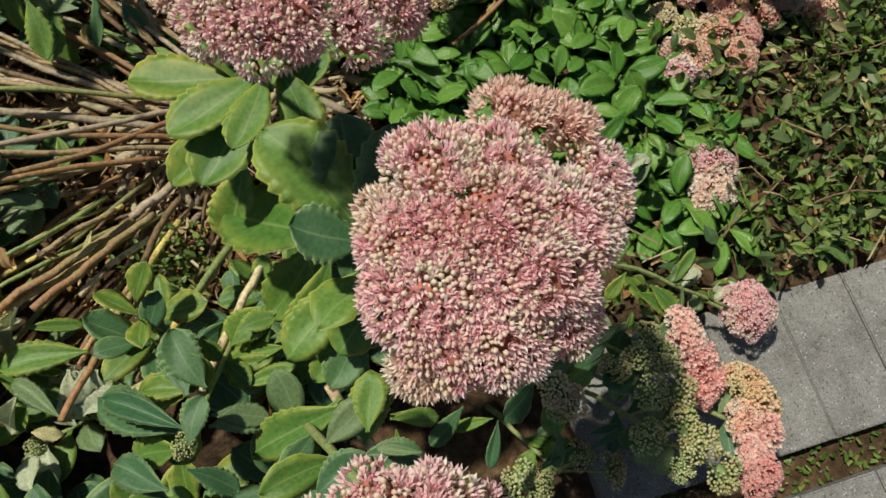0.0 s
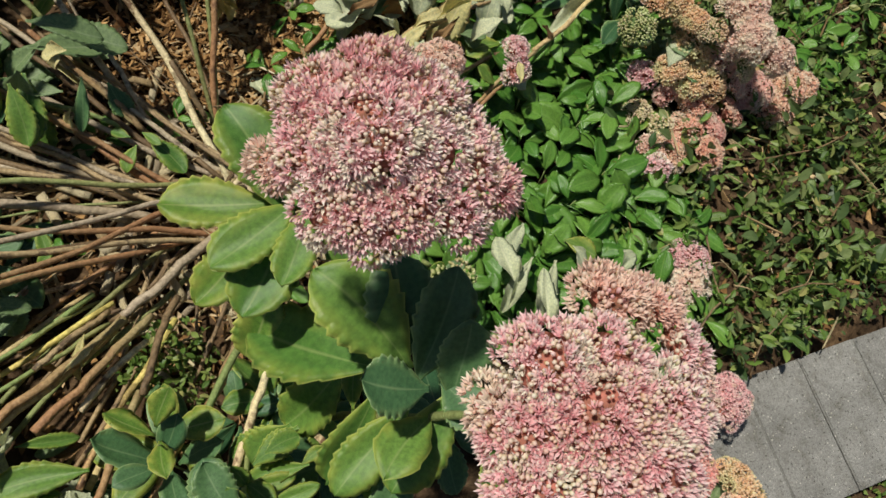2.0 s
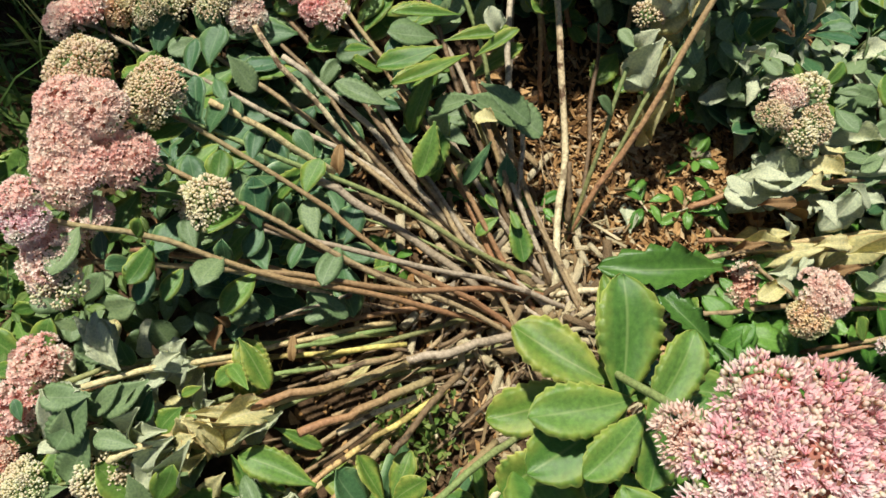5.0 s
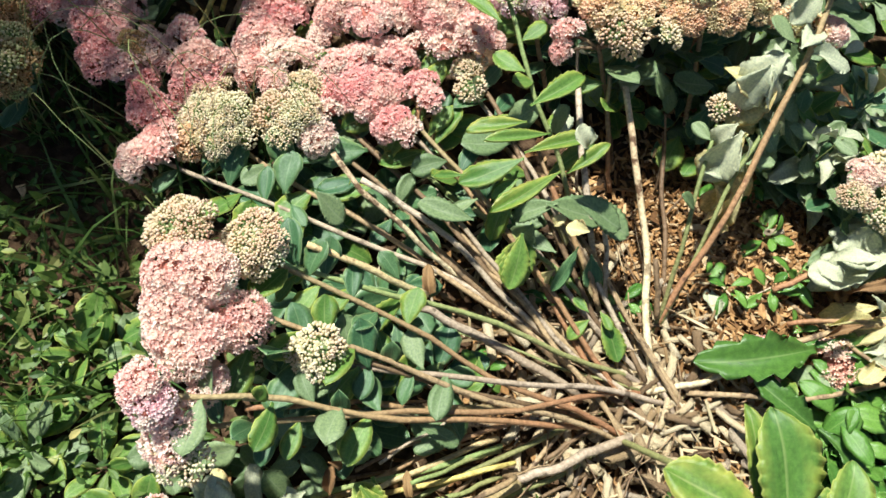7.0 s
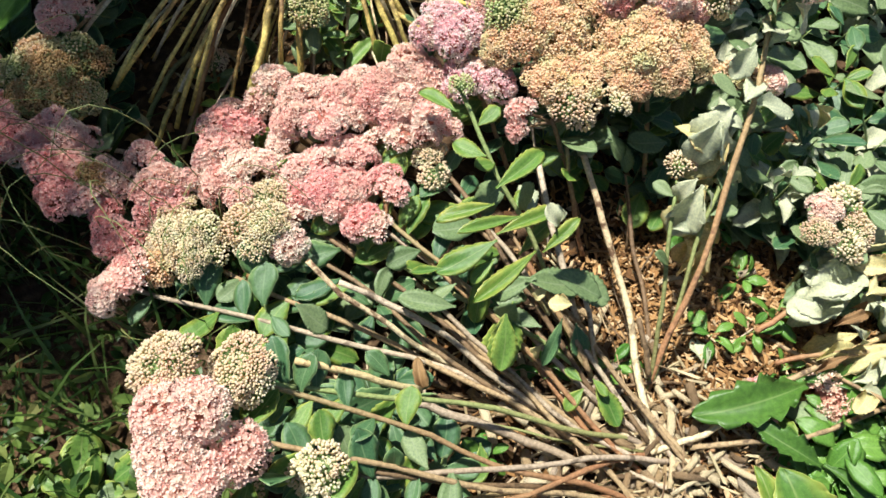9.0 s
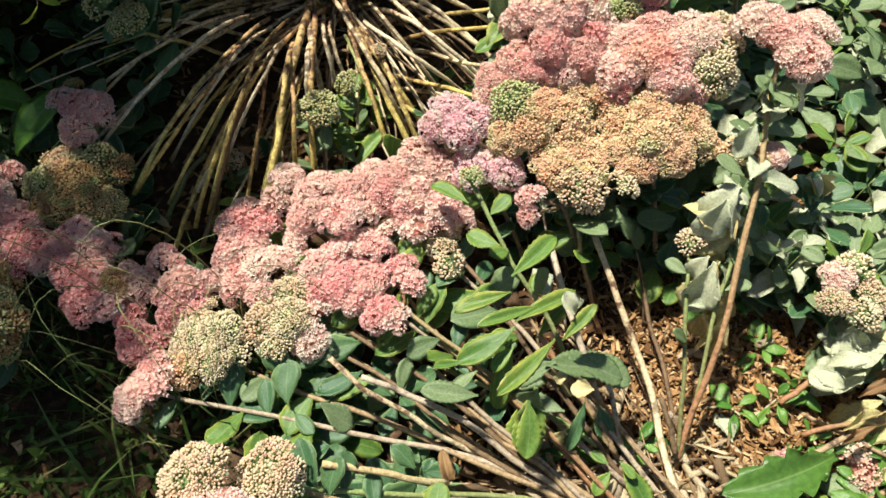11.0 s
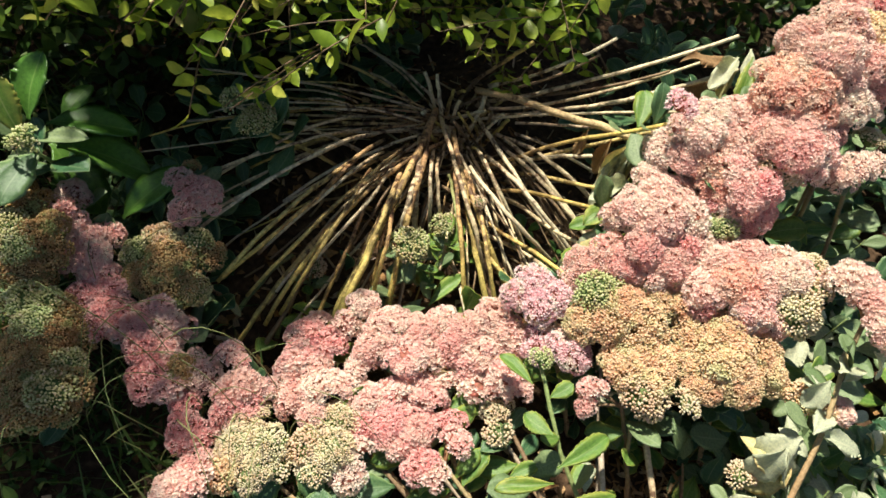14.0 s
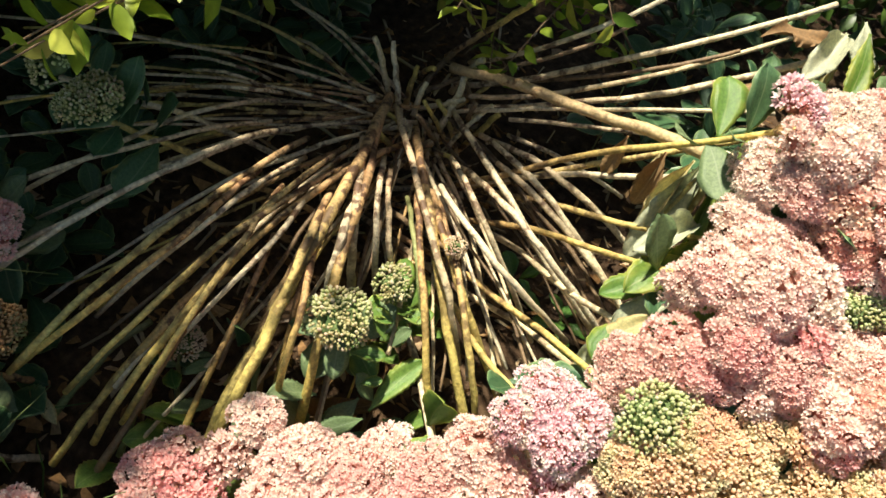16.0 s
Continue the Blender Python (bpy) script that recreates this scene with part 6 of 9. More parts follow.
shoot((-1.494, 0.554, 0.000), [(-1.469, 0.498, 0.147, 0.032, "rose"), (-1.496, 0.513, 0.153, 0.027, "rose"), (-1.491, 0.543, 0.139, 0.025, "rose"), (-1.482, 0.478, 0.149, 0.022, "rose")], leaves=4, size=0.07, kinds=('deep', 'deep', 'grey'), lift=0.1, stem='fan_grey', bare=0.4, r=0.0042)
shoot((-1.563, 0.591, 0.000), [(-1.527, 0.519, 0.172, 0.022, "rose"), (-1.568, 0.556, 0.175, 0.022, "pale"), (-1.543, 0.519, 0.189, 0.019, "rose"), (-1.550, 0.560, 0.168, 0.015, "pale")], leaves=4, size=0.07, kinds=('deep', 'deep', 'grey'), lift=0.1, stem='brown', bare=0.4, r=0.0042)
shoot((-1.424, 0.519, 0.000), [(-1.379, 0.453, 0.136, 0.032, "crimson"), (-1.425, 0.439, 0.134, 0.031, "crimson"), (-1.442, 0.485, 0.131, 0.029, "rose"), (-1.383, 0.426, 0.135, 0.026, "crimson"), (-1.403, 0.477, 0.140, 0.024, "crimson"), (-1.353, 0.443, 0.127, 0.019, "rose")], leaves=4, size=0.07, kinds=('deep', 'deep', 'grey'), lift=0.1, stem='fan', bare=0.4, r=0.0042)
shoot((-1.271, 0.562, 0.000), [(-1.332, 0.479, 0.143, 0.022, "rose"), (-1.297, 0.489, 0.140, 0.021, "peach"), (-1.280, 0.496, 0.122, 0.019, "peach"), (-1.335, 0.457, 0.136, 0.018, "rose"), (-1.320, 0.503, 0.149, 0.016, "rose")], leaves=4, size=0.07, kinds=('deep', 'deep', 'grey'), lift=0.1, stem='fan_grey', bare=0.4, r=0.0042)
shoot((-1.248, 0.523, 0.000), [(-1.299, 0.439, 0.133, 0.026, "crimson"), (-1.280, 0.458, 0.127, 0.026, "rose"), (-1.274, 0.431, 0.129, 0.024, "crimson"), (-1.255, 0.451, 0.130, 0.015, "rose")], leaves=4, size=0.07, kinds=('deep', 'deep', 'grey'), lift=0.1, stem='brown', bare=0.4, r=0.0042)
shoot((-1.264, 0.480, 0.000), [(-1.253, 0.410, 0.126, 0.028, "crimson"), (-1.205, 0.461, 0.120, 0.026, "pale"), (-1.231, 0.446, 0.133, 0.022, "olive"), (-1.225, 0.418, 0.130, 0.020, "rose"), (-1.275, 0.405, 0.126, 0.015, "crimson"), (-1.228, 0.474, 0.126, 0.015, "pale")], leaves=4, size=0.07, kinds=('deep', 'deep', 'grey'), lift=0.1, stem='fan', bare=0.4, r=0.0042)
shoot((-1.122, 0.464, 0.000), [(-1.201, 0.420, 0.108, 0.022, "crimson"), (-1.170, 0.392, 0.116, 0.022, "crimson"), (-1.147, 0.395, 0.111, 0.018, "crimson"), (-1.162, 0.373, 0.113, 0.017, "crimson")], leaves=4, size=0.07, kinds=('deep', 'deep', 'grey'), lift=0.1, stem='fan_grey', bare=0.4, r=0.0042)
shoot((-1.141, 0.561, 0.000), [(-1.142, 0.479, 0.131, 0.027, "peach"), (-1.140, 0.440, 0.116, 0.022, "crimson"), (-1.119, 0.466, 0.127, 0.022, "crimson"), (-1.198, 0.512, 0.119, 0.020, "rose"), (-1.153, 0.462, 0.129, 0.020, "rose"), (-1.106, 0.511, 0.122, 0.016, "pale"), (-1.173, 0.506, 0.131, 0.015, "rose"), (-1.116, 0.498, 0.131, 0.015, "rose")], leaves=4, size=0.07, kinds=('deep', 'deep', 'grey'), lift=0.1, stem='brown', bare=0.4, r=0.0042)
shoot((-1.517, 0.525, 0.000), [(-1.635, 0.493, 0.176, 0.036, "olive"), (-1.506, 0.415, 0.181, 0.032, "olive"), (-1.573, 0.494, 0.197, 0.031, "olive"), (-1.550, 0.443, 0.212, 0.030, "green"), (-1.516, 0.452, 0.204, 0.028, "olive"), (-1.519, 0.429, 0.213, 0.024, "green"), (-1.526, 0.398, 0.183, 0.025, "olive"), (-1.523, 0.487, 0.203, 0.023, "olive"), (-1.494, 0.468, 0.191, 0.020, "olive"), (-1.484, 0.449, 0.176, 0.018, "olive")], leaves=4, size=0.07, kinds=('deep', 'deep', 'grey'), lift=0.1, stem='fan', bare=0.4, r=0.0042)
shoot((-1.433, 0.422, 0.000), [(-1.392, 0.363, 0.161, 0.036, "olive"), (-1.493, 0.411, 0.151, 0.034, "olive"), (-1.412, 0.334, 0.164, 0.032, "olive"), (-1.467, 0.380, 0.171, 0.028, "green"), (-1.423, 0.404, 0.150, 0.028, "olive"), (-1.418, 0.364, 0.180, 0.027, "green"), (-1.400, 0.402, 0.144, 0.027, "olive"), (-1.440, 0.396, 0.169, 0.024, "green"), (-1.375, 0.389, 0.140, 0.019, "olive")], leaves=4, size=0.07, kinds=('deep', 'deep', 'grey'), lift=0.1, stem='fan_grey', bare=0.4, r=0.0042)
shoot((-1.327, 0.344, 0.000), [(-1.368, 0.320, 0.171, 0.035, "olive"), (-1.364, 0.291, 0.173, 0.035, "olive"), (-1.314, 0.330, 0.169, 0.031, "olive"), (-1.320, 0.283, 0.176, 0.031, "olive"), (-1.312, 0.311, 0.191, 0.028, "green"), (-1.340, 0.262, 0.168, 0.026, "olive"), (-1.341, 0.353, 0.168, 0.024, "green"), (-1.296, 0.305, 0.166, 0.023, "olive")], leaves=4, size=0.07, kinds=('deep', 'deep', 'grey'), lift=0.1, stem='brown', bare=0.4, r=0.0042)
shoot((-1.243, 0.984, 0.020), [(-1.409, 0.821, 0.239, 0.027, "green"), (-1.407, 0.798, 0.243, 0.016, "green"), (-1.394, 0.825, 0.243, 0.017, "green")], leaves=5, size=0.07, kinds=('deep',), lift=0.1, stem='fan', bare=0.78, r=0.0042)
shoot((-1.222, 1.056, 0.020), [(-1.457, 0.821, 0.253, 0.019, "green")], leaves=5, size=0.07, kinds=('deep',), lift=0.1, stem='fan_grey', bare=0.78, r=0.0042)
budding = shoot((-1.080, 0.860, 0.000), [(-1.080, 0.804, 0.186, 0.030, "green")], leaves=12, size=0.058, bare=0.3, kinds=('green', 'grey'), lift=0.2, r=0.003)
shoot((-1.020, 0.900, 0.000), [(-1.062, 0.871, 0.183, 0.017, "green")], leaves=10, size=0.05, bare=0.3, kinds=('green',), lift=0.2, r=0.003)
shoot((-1.200, 0.680, 0.000), [(-1.219, 0.720, 0.092, 0.021, "cream")], leaves=4, size=0.05, kinds=('grey', 'deep'))
shoot((-1.263, 1.031, 0.020), [(-1.031, 0.927, 0.216, 0.010, "cream")], leaves=0, lift=0.1, stem='brown', bare=0.78, r=0.0042)
big_left = shoot((-1.620, 0.620, 0.000), [(-1.596, 0.538, 0.293, 0.018, "green")], leaves=5, size=0.09, kinds=("deep",), lift=0.3)
leaf(big_left, "cover", (-1.638, 0.573, 0.280), (-1.663, 0.640, 0.360), 1.0)
leaf(big_left, "lime", (-1.627, 0.549, 0.270), (-1.680, 0.570, 0.350), 0.9)
leaf(big_left, "cover", (-1.630, 0.589, 0.260), (-1.539, 0.686, 0.270), 0.9)
leaf(big_left, "grey", (-1.634, 0.567, 0.250), (-1.600, 0.503, 0.240), 1.1)
leaf(big_left, "grey", (-1.638, 0.549, 0.250), (-1.676, 0.542, 0.300), 0.9)
leaf(big_left, "cover", (-1.599, 0.575, 0.240), (-1.501, 0.680, 0.200), 1.1)
leaf(big_left, "cover", (-1.654, 0.593, 0.200), (-1.527, 0.590, 0.150), 1.1)
leaf(big_left, "grey", (-1.632, 0.554, 0.250), (-1.555, 0.608, 0.280), 0.6)
leaf(big_left, "cover", (-1.487, 0.577, 0.150), (-1.467, 0.651, 0.250), 0.9)
leaf(big_left, "cover", (-1.629, 0.616, 0.250), (-1.641, 0.670, 0.300), 1.0)

# withered leaves on the fallen stems
clump_stem(clump_b, (-1.185, 1.165, 0.200), (-0.817, 1.132, 0.310), 0.03, 0.006, 0.007, "cane", 37)
leaf(clump_b, "pale", (-0.871, 1.126, 0.300), (-0.881, 1.022, 0.220), 0.5)
leaf(clump_b, "pale", (-0.864, 1.127, 0.300), (-0.870, 1.049, 0.230), 0.35)
leaf(clump_b, "yellow", (-0.877, 1.126, 0.300), (-0.893, 1.059, 0.240), 0.4)
leaf(clump_b, "lime", (-0.850, 1.124, 0.300), (-0.826, 1.051, 0.240), 0.4)
leaf(clump_b, "yellow", (-0.858, 1.128, 0.300), (-0.867, 1.054, 0.260), 0.5)
leaf(clump_b, "brown", (-0.906, 1.127, 0.290), (-0.908, 1.076, 0.240), 0.7)
leaf(clump_b, "yellow", (-0.911, 1.122, 0.290), (-0.903, 1.090, 0.260), 0.5)
leaf(clump_b, "brown", (-0.951, 1.130, 0.280), (-0.947, 1.092, 0.240), 0.7)
leaf(clump_b, "grey", (-0.838, 1.126, 0.300), (-0.835, 1.090, 0.260), 0.6)
leaf(clump_b, "yellow", (-0.827, 1.115, 0.310), (-0.815, 1.071, 0.260), 0.4)
leaf(clump_b, "pale", (-0.806, 1.005, 0.220), (-0.866, 0.990, 0.220), 0.7)
leaf(clump_b, "yellow", (-0.802, 0.988, 0.200), (-0.863, 0.897, 0.180), 0.5)
leaf(clump_b, "pale", (-0.800, 0.998, 0.200), (-0.841, 0.909, 0.160), 0.5)
leaf(clump_b, "brown", (-0.810, 1.394, 0.320), (-0.876, 1.356, 0.360), 0.8)
leaf(clump_b, "yellow", (-0.796, 1.394, 0.320), (-0.803, 1.337, 0.300), 0.6)
leaf(clump_b, "pale", (-0.806, 1.407, 0.340), (-0.821, 1.329, 0.320), 0.7)
leaf(clump_b, "lime", (-0.785, 1.412, 0.350), (-0.764, 1.324, 0.310), 0.6)
leaf(clump_b, "pale", (-0.796, 1.429, 0.350), (-0.751, 1.356, 0.340), 0.7)
leaf(clump_b, "brown", (-0.825, 1.372, 0.220), (-0.851, 1.328, 0.310), 0.8)
leaf(clump_b, "deep", (-0.970, 1.366, 0.120), (-0.926, 1.302, 0.180), 1.2)
leaf(clump_b, "deep", (-0.830, 1.436, 0.120), (-0.807, 1.353, 0.160), 1.0)
leaf(clump_a, "yellow", (-0.571, 0.092, 0.110), (-0.633, 0.005, 0.120), 0.7)
leaf(clump_a, "yellow", (-0.572, 0.083, 0.110), (-0.585, 0.019, 0.100), 0.5)
leaf(clump_a, "pale", (-0.808, 0.035, 0.140), (-0.732, 0.033, 0.120), 0.75)
leaf(clump_a, "pale", (-0.777, -0.044, 0.140), (-0.714, -0.087, 0.120), 0.70)
leaf(clump_a, "pale", (-0.739, -0.018, 0.150), (-0.777, -0.050, 0.130), 0.80)
leaf(clump_a, "pale", (-0.697, 0.032, 0.140), (-0.719, -0.033, 0.120), 0.75)
leaf(clump_a, "pale", (-0.704, -0.042, 0.130), (-0.652, -0.031, 0.110), 0.70)
leaf(clump_a, "pale", (-0.630, 0.006, 0.130), (-0.644, -0.070, 0.110), 0.50)
leaf(clump_a, "yellow", (-0.635, 0.024, 0.140), (-0.576, 0.025, 0.120), 0.70)
leaf(clump_a, "yellow", (-0.629, 0.031, 0.150), (-0.567, 0.092, 0.130), 0.40)
leaf(clump_a, "pale", (-0.569, 0.036, 0.140), (-0.559, 0.100, 0.120), 0.45)
leaf(clump_a, "pale", (-0.691, 0.092, 0.140), (-0.708, 0.039, 0.120), 0.80)
leaf(clump_a, "lime", (-0.643, 0.126, 0.150), (-0.580, 0.106, 0.130), 0.75)
leaf(clump_a, "green", (-0.597, 0.091, 0.140), (-0.644, 0.100, 0.120), 0.70)
leaf(clump_a, "yellow", (-0.598, -0.011, 0.130), (-0.628, 0.033, 0.110), 0.50)
leaf(clump_a, "grey", (-0.622, 0.220, 0.120), (-0.568, 0.232, 0.100), 0.70)
leaf(clump_a, "green", (-0.708, 0.171, 0.120), (-0.655, 0.156, 0.100), 0.70)
leaf(clump_a, "grey", (-0.687, -0.102, 0.120), (-0.713, -0.137, 0.100), 0.60)
leaf(clump_a, "pale", (-0.632, 0.013, 0.120), (-0.636, -0.079, 0.100), 0.7)
leaf(clump_a, "yellow", (-0.623, 0.013, 0.120), (-0.587, -0.019, 0.090), 0.8)
leaf(clump_a, "pale", (-0.633, -0.003, 0.120), (-0.704, -0.062, 0.100), 0.6)
leaf(clump_a, "pale", (-0.661, 0.074, 0.100), (-0.639, 0.028, 0.090), 0.6)
leaf(clump_a, "pale", (-0.702, 0.061, 0.100), (-0.693, 0.028, 0.130), 1.0)
leaf(clump_a, "pale", (-0.678, 0.068, 0.110), (-0.709, 0.081, 0.130), 0.8)
leaf(clump_a, "grey", (-0.725, -0.015, 0.150), (-0.774, -0.050, 0.140), 1.0)
leaf(clump_a, "grey", (-0.740, -0.041, 0.150), (-0.722, -0.091, 0.100), 0.8)
leaf(clump_a, "grey", (-0.693, 0.028, 0.130), (-0.708, -0.041, 0.100), 0.7)
leaf(clump_a, "lime", (-0.591, 0.103, 0.100), (-0.648, 0.127, 0.130), 1.0)
leaf(clump_a, "green", (-0.635, 0.126, 0.110), (-0.592, 0.112, 0.090), 1.0)
leaf(clump_a, "pale", (-0.770, 0.037, 0.150), (-0.779, 0.048, 0.170), 0.8)
leaf(clump_a, "grey", (-0.733, 0.030, 0.130), (-0.780, 0.014, 0.150), 0.9)
leaf(clump_a, "brown", (-0.669, 0.102, 0.100), (-0.686, 0.129, 0.110), 0.9)
leaf(clump_a, "brown", (-0.589, 0.149, 0.090), (-0.604, 0.166, 0.110), 0.8)
leaf(clump_a, "yellow", (-0.524, 0.155, 0.090), (-0.503, 0.194, 0.100), 0.4)
leaf(clump_a, "brown", (-0.496, 0.040, 0.090), (-0.526, 0.026, 0.090), 0.9)
leaf(clump_a, "green", (-0.475, 0.056, 0.100), (-0.566, 0.028, 0.120), 0.7)
leaf(clump_a, "brown", (-0.699, 0.371, 0.100), (-0.714, 0.392, 0.130), 0.9)
leaf(clump_a, "grey", (-0.871, 0.376, 0.200), (-0.825, 0.377, 0.170), 1.1)
leaf(clump_a, "pale", (-0.854, 0.309, 0.200), (-0.871, 0.303, 0.210), 1.2)
leaf(clump_a, "grey", (-0.591, 0.248, 0.080), (-0.609, 0.194, 0.090), 1.0)
leaf(clump_a, "green", (-0.670, 0.153, 0.100), (-0.690, 0.154, 0.130), 1.1)
leaf(clump_a, "grey", (-0.779, 0.147, 0.110), (-0.753, 0.134, 0.100), 1.3)
leaf(clump_a, "brown", (-0.697, 0.211, 0.110), (-0.695, 0.186, 0.080), 0.9)
leaf(clump_a, "yellow", (-0.565, 0.523, 0.180), (-0.594, 0.515, 0.180), 1.4)
leaf(clump_a, "yellow", (-0.514, 0.207, 0.080), (-0.521, 0.151, 0.080), 0.5)
leaf(clump_a, "pale", (-0.248, 0.669, 0.130), (-0.285, 0.669, 0.150), 1.1)
leaf(clump_a, "pale", (-0.222, 0.710, 0.150), (-0.275, 0.698, 0.150), 0.9)
leaf(clump_a, "yellow", (-0.206, 0.712, 0.150), (-0.168, 0.772, 0.150), 0.7)
leaf(clump_a, "pale", (-0.139, 0.704, 0.130), (-0.169, 0.721, 0.150), 1.0)
leaf(clump_a, "yellow", (-0.146, 0.664, 0.120), (-0.099, 0.726, 0.130), 0.6)
leaf(clump_a, "brown", (-0.195, 0.639, 0.110), (-0.228, 0.604, 0.110), 0.6)
leaf(clump_a, "pale", (-0.158, 0.750, 0.150), (-0.111, 0.756, 0.150), 0.8)
leaf(clump_a, "pale", (-0.204, 0.678, 0.120), (-0.150, 0.685, 0.110), 0.5)
leaf(clump_a, "brown", (-0.239, 0.648, 0.150), (-0.202, 0.688, 0.170), 0.6)
leaf(clump_a, "yellow", (-0.118, 0.662, 0.150), (-0.049, 0.711, 0.170), 0.5)
leaf(clump_a, "brown", (-0.087, 0.670, 0.150), (-0.125, 0.628, 0.130), 0.5)
leaf(clump_a, "pale", (-0.024, 0.677, 0.150), (-0.070, 0.656, 0.150), 1.0)
leaf(clump_a, "pale", (-0.017, 0.688, 0.150), (-0.033, 0.717, 0.180), 0.9)
leaf(clump_a, "brown", (0.036, 0.681, 0.140), (0.065, 0.676, 0.130), 0.9)
leaf(clump_a, "yellow", (0.006, 0.588, 0.130), (0.002, 0.610, 0.150), 0.8)
leaf(clump_a, "pale", (0.001, 0.297, 0.110), (-0.026, 0.360, 0.130), 0.8)
leaf(clump_a, "pale", (-0.008, 0.269, 0.100), (0.014, 0.319, 0.120), 0.5)
leaf(clump_a, "pale", (0.045, 0.242, 0.100), (0.039, 0.321, 0.130), 0.5)
leaf(clump_a, "pale", (0.081, 0.360, 0.100), (0.105, 0.334, 0.100), 1.0)
leaf(clump_a, "brown", (-0.054, 0.233, 0.100), (-0.019, 0.198, 0.090), 0.6)
leaf(clump_a, "pale", (0.144, 0.326, 0.100), (0.169, 0.351, 0.110), 0.7)
leaf(clump_b, "lime", (-0.824, 1.045, 0.260), (-0.868, 0.971, 0.260), 0.8)
leaf(clump_b, "pale", (-0.821, 1.004, 0.250), (-0.862, 0.943, 0.240), 0.7)
leaf(clump_b, "yellow", (-0.826, 0.975, 0.240), (-0.870, 0.918, 0.220), 0.7)
leaf(clump_b, "lime", (-0.826, 1.070, 0.270), (-0.841, 1.010, 0.260), 0.8)
leaf(clump_b, "pale", (-0.829, 0.954, 0.220), (-0.877, 0.903, 0.210), 0.6)
leaf(clump_b, "pale", (-0.837, 1.080, 0.270), (-0.881, 1.007, 0.280), 0.6)
leaf(clump_b, "green", (-0.840, 1.030, 0.240), (-0.885, 0.967, 0.230), 0.7)
leaf(clump_b, "grey", (-0.835, 0.930, 0.200), (-0.880, 0.869, 0.180), 0.7)
leaf(clump_b, "grey", (-0.860, 0.900, 0.150), (-0.872, 0.842, 0.140), 0.6)
leaf(clump_b, "grey", (-1.012, 0.760, 0.120), (-1.033, 0.714, 0.140), 0.7)
leaf(clump_b, "grey", (-1.067, 0.758, 0.100), (-1.095, 0.723, 0.140), 0.7)

# leaves and stems below the bank of bloom
under = thing("stonecrop_shoot", (-0.538, 0.871, 0.000), "flopped stonecrop stem with broad grey-green leaves below the fading heads", "plant", "stonecrop shoots")
leaf(under, "pale", (-0.602, 0.805, 0.160), (-0.634, 0.768, 0.140), 1.1)
leaf(under, "grey", (-0.602, 0.805, 0.160), (-0.559, 0.798, 0.130), 1.1)
leaf(under, "grey", (-0.517, 0.846, 0.140), (-0.566, 0.805, 0.160), 1.2)
leaf(under, "deep", (-0.531, 0.888, 0.170), (-0.569, 0.865, 0.160), 1.2)
leaf(under, "deep", (-0.557, 0.864, 0.150), (-0.498, 0.882, 0.140), 1.2)
leaf(under, "deep", (-0.540, 0.874, 0.180), (-0.529, 0.913, 0.190), 1.1)
leaf(under, "pale", (-0.672, 0.779, 0.170), (-0.706, 0.767, 0.180), 1.2)
leaf(under, "grey", (-0.653, 0.767, 0.130), (-0.655, 0.738, 0.100), 1.1)
leaf(under, "green", (-0.519, 0.807, 0.050), (-0.509, 0.738, 0.060), 1.1)
leaf(under, "green", (-0.476, 0.800, 0.040), (-0.480, 0.752, 0.050), 1.2)
leaf(under, "deep", (-0.503, 0.840, 0.100), (-0.499, 0.796, 0.070), 1.1)
leaf(under, "deep", (-0.500, 0.969, 0.200), (-0.518, 0.913, 0.190), 1.1)
leaf(under, "grey", (-0.463, 0.952, 0.180), (-0.473, 0.909, 0.160), 1.0)
leaf(under, "grey", (-0.581, 0.820, 0.140), (-0.542, 0.798, 0.100), 0.8)
leaf(under, "grey", (-0.561, 0.793, 0.100), (-0.550, 0.812, 0.100), 1.0)
leaf(under, "deep", (-0.493, 0.901, 0.120), (-0.471, 0.878, 0.090), 1.1)
leaf(under, "deep", (-0.611, 0.799, 0.120), (-0.618, 0.772, 0.100), 1.1)
under_b = thing("stonecrop_shoot", (-0.299, 0.925, 0.000), "leafy stonecrop stem with yellowed and grey-green leaves", "plant", "stonecrop shoots")
leaf(under_b, "pale", (-0.462, 0.931, 0.300), (-0.495, 0.928, 0.280), 1.1)
leaf(under_b, "pale", (-0.450, 0.920, 0.300), (-0.442, 0.945, 0.320), 1.0)
leaf(under_b, "grey", (-0.448, 0.923, 0.280), (-0.410, 0.953, 0.270), 1.1)
leaf(under_b, "green", (-0.390, 0.933, 0.140), (-0.389, 0.963, 0.170), 1.1)
leaf(under_b, "green", (-0.350, 0.951, 0.130), (-0.370, 0.917, 0.100), 1.2)
leaf(under_b, "deep", (-0.380, 0.893, 0.100), (-0.397, 0.916, 0.140), 1.0)
leaf(under_b, "green", (-0.299, 0.890, 0.090), (-0.276, 0.935, 0.100), 1.1)
leaf(under_b, "deep", (-0.279, 0.853, 0.090), (-0.242, 0.917, 0.100), 1.0)
leaf(under_b, "grey", (-0.300, 0.844, 0.080), (-0.355, 0.815, 0.080), 0.9)
leaf(under_b, "deep", (-0.275, 0.861, 0.080), (-0.280, 0.825, 0.060), 1.1)
leaf(under_b, "deep", (-0.317, 0.849, 0.090), (-0.330, 0.878, 0.110), 1.0)
leaf(under_b, "green", (-0.328, 0.861, 0.060), (-0.364, 0.875, 0.080), 1.0)
leaf(under_b, "yellow", (-0.353, 0.954, 0.180), (-0.314, 0.972, 0.160), 1.0)
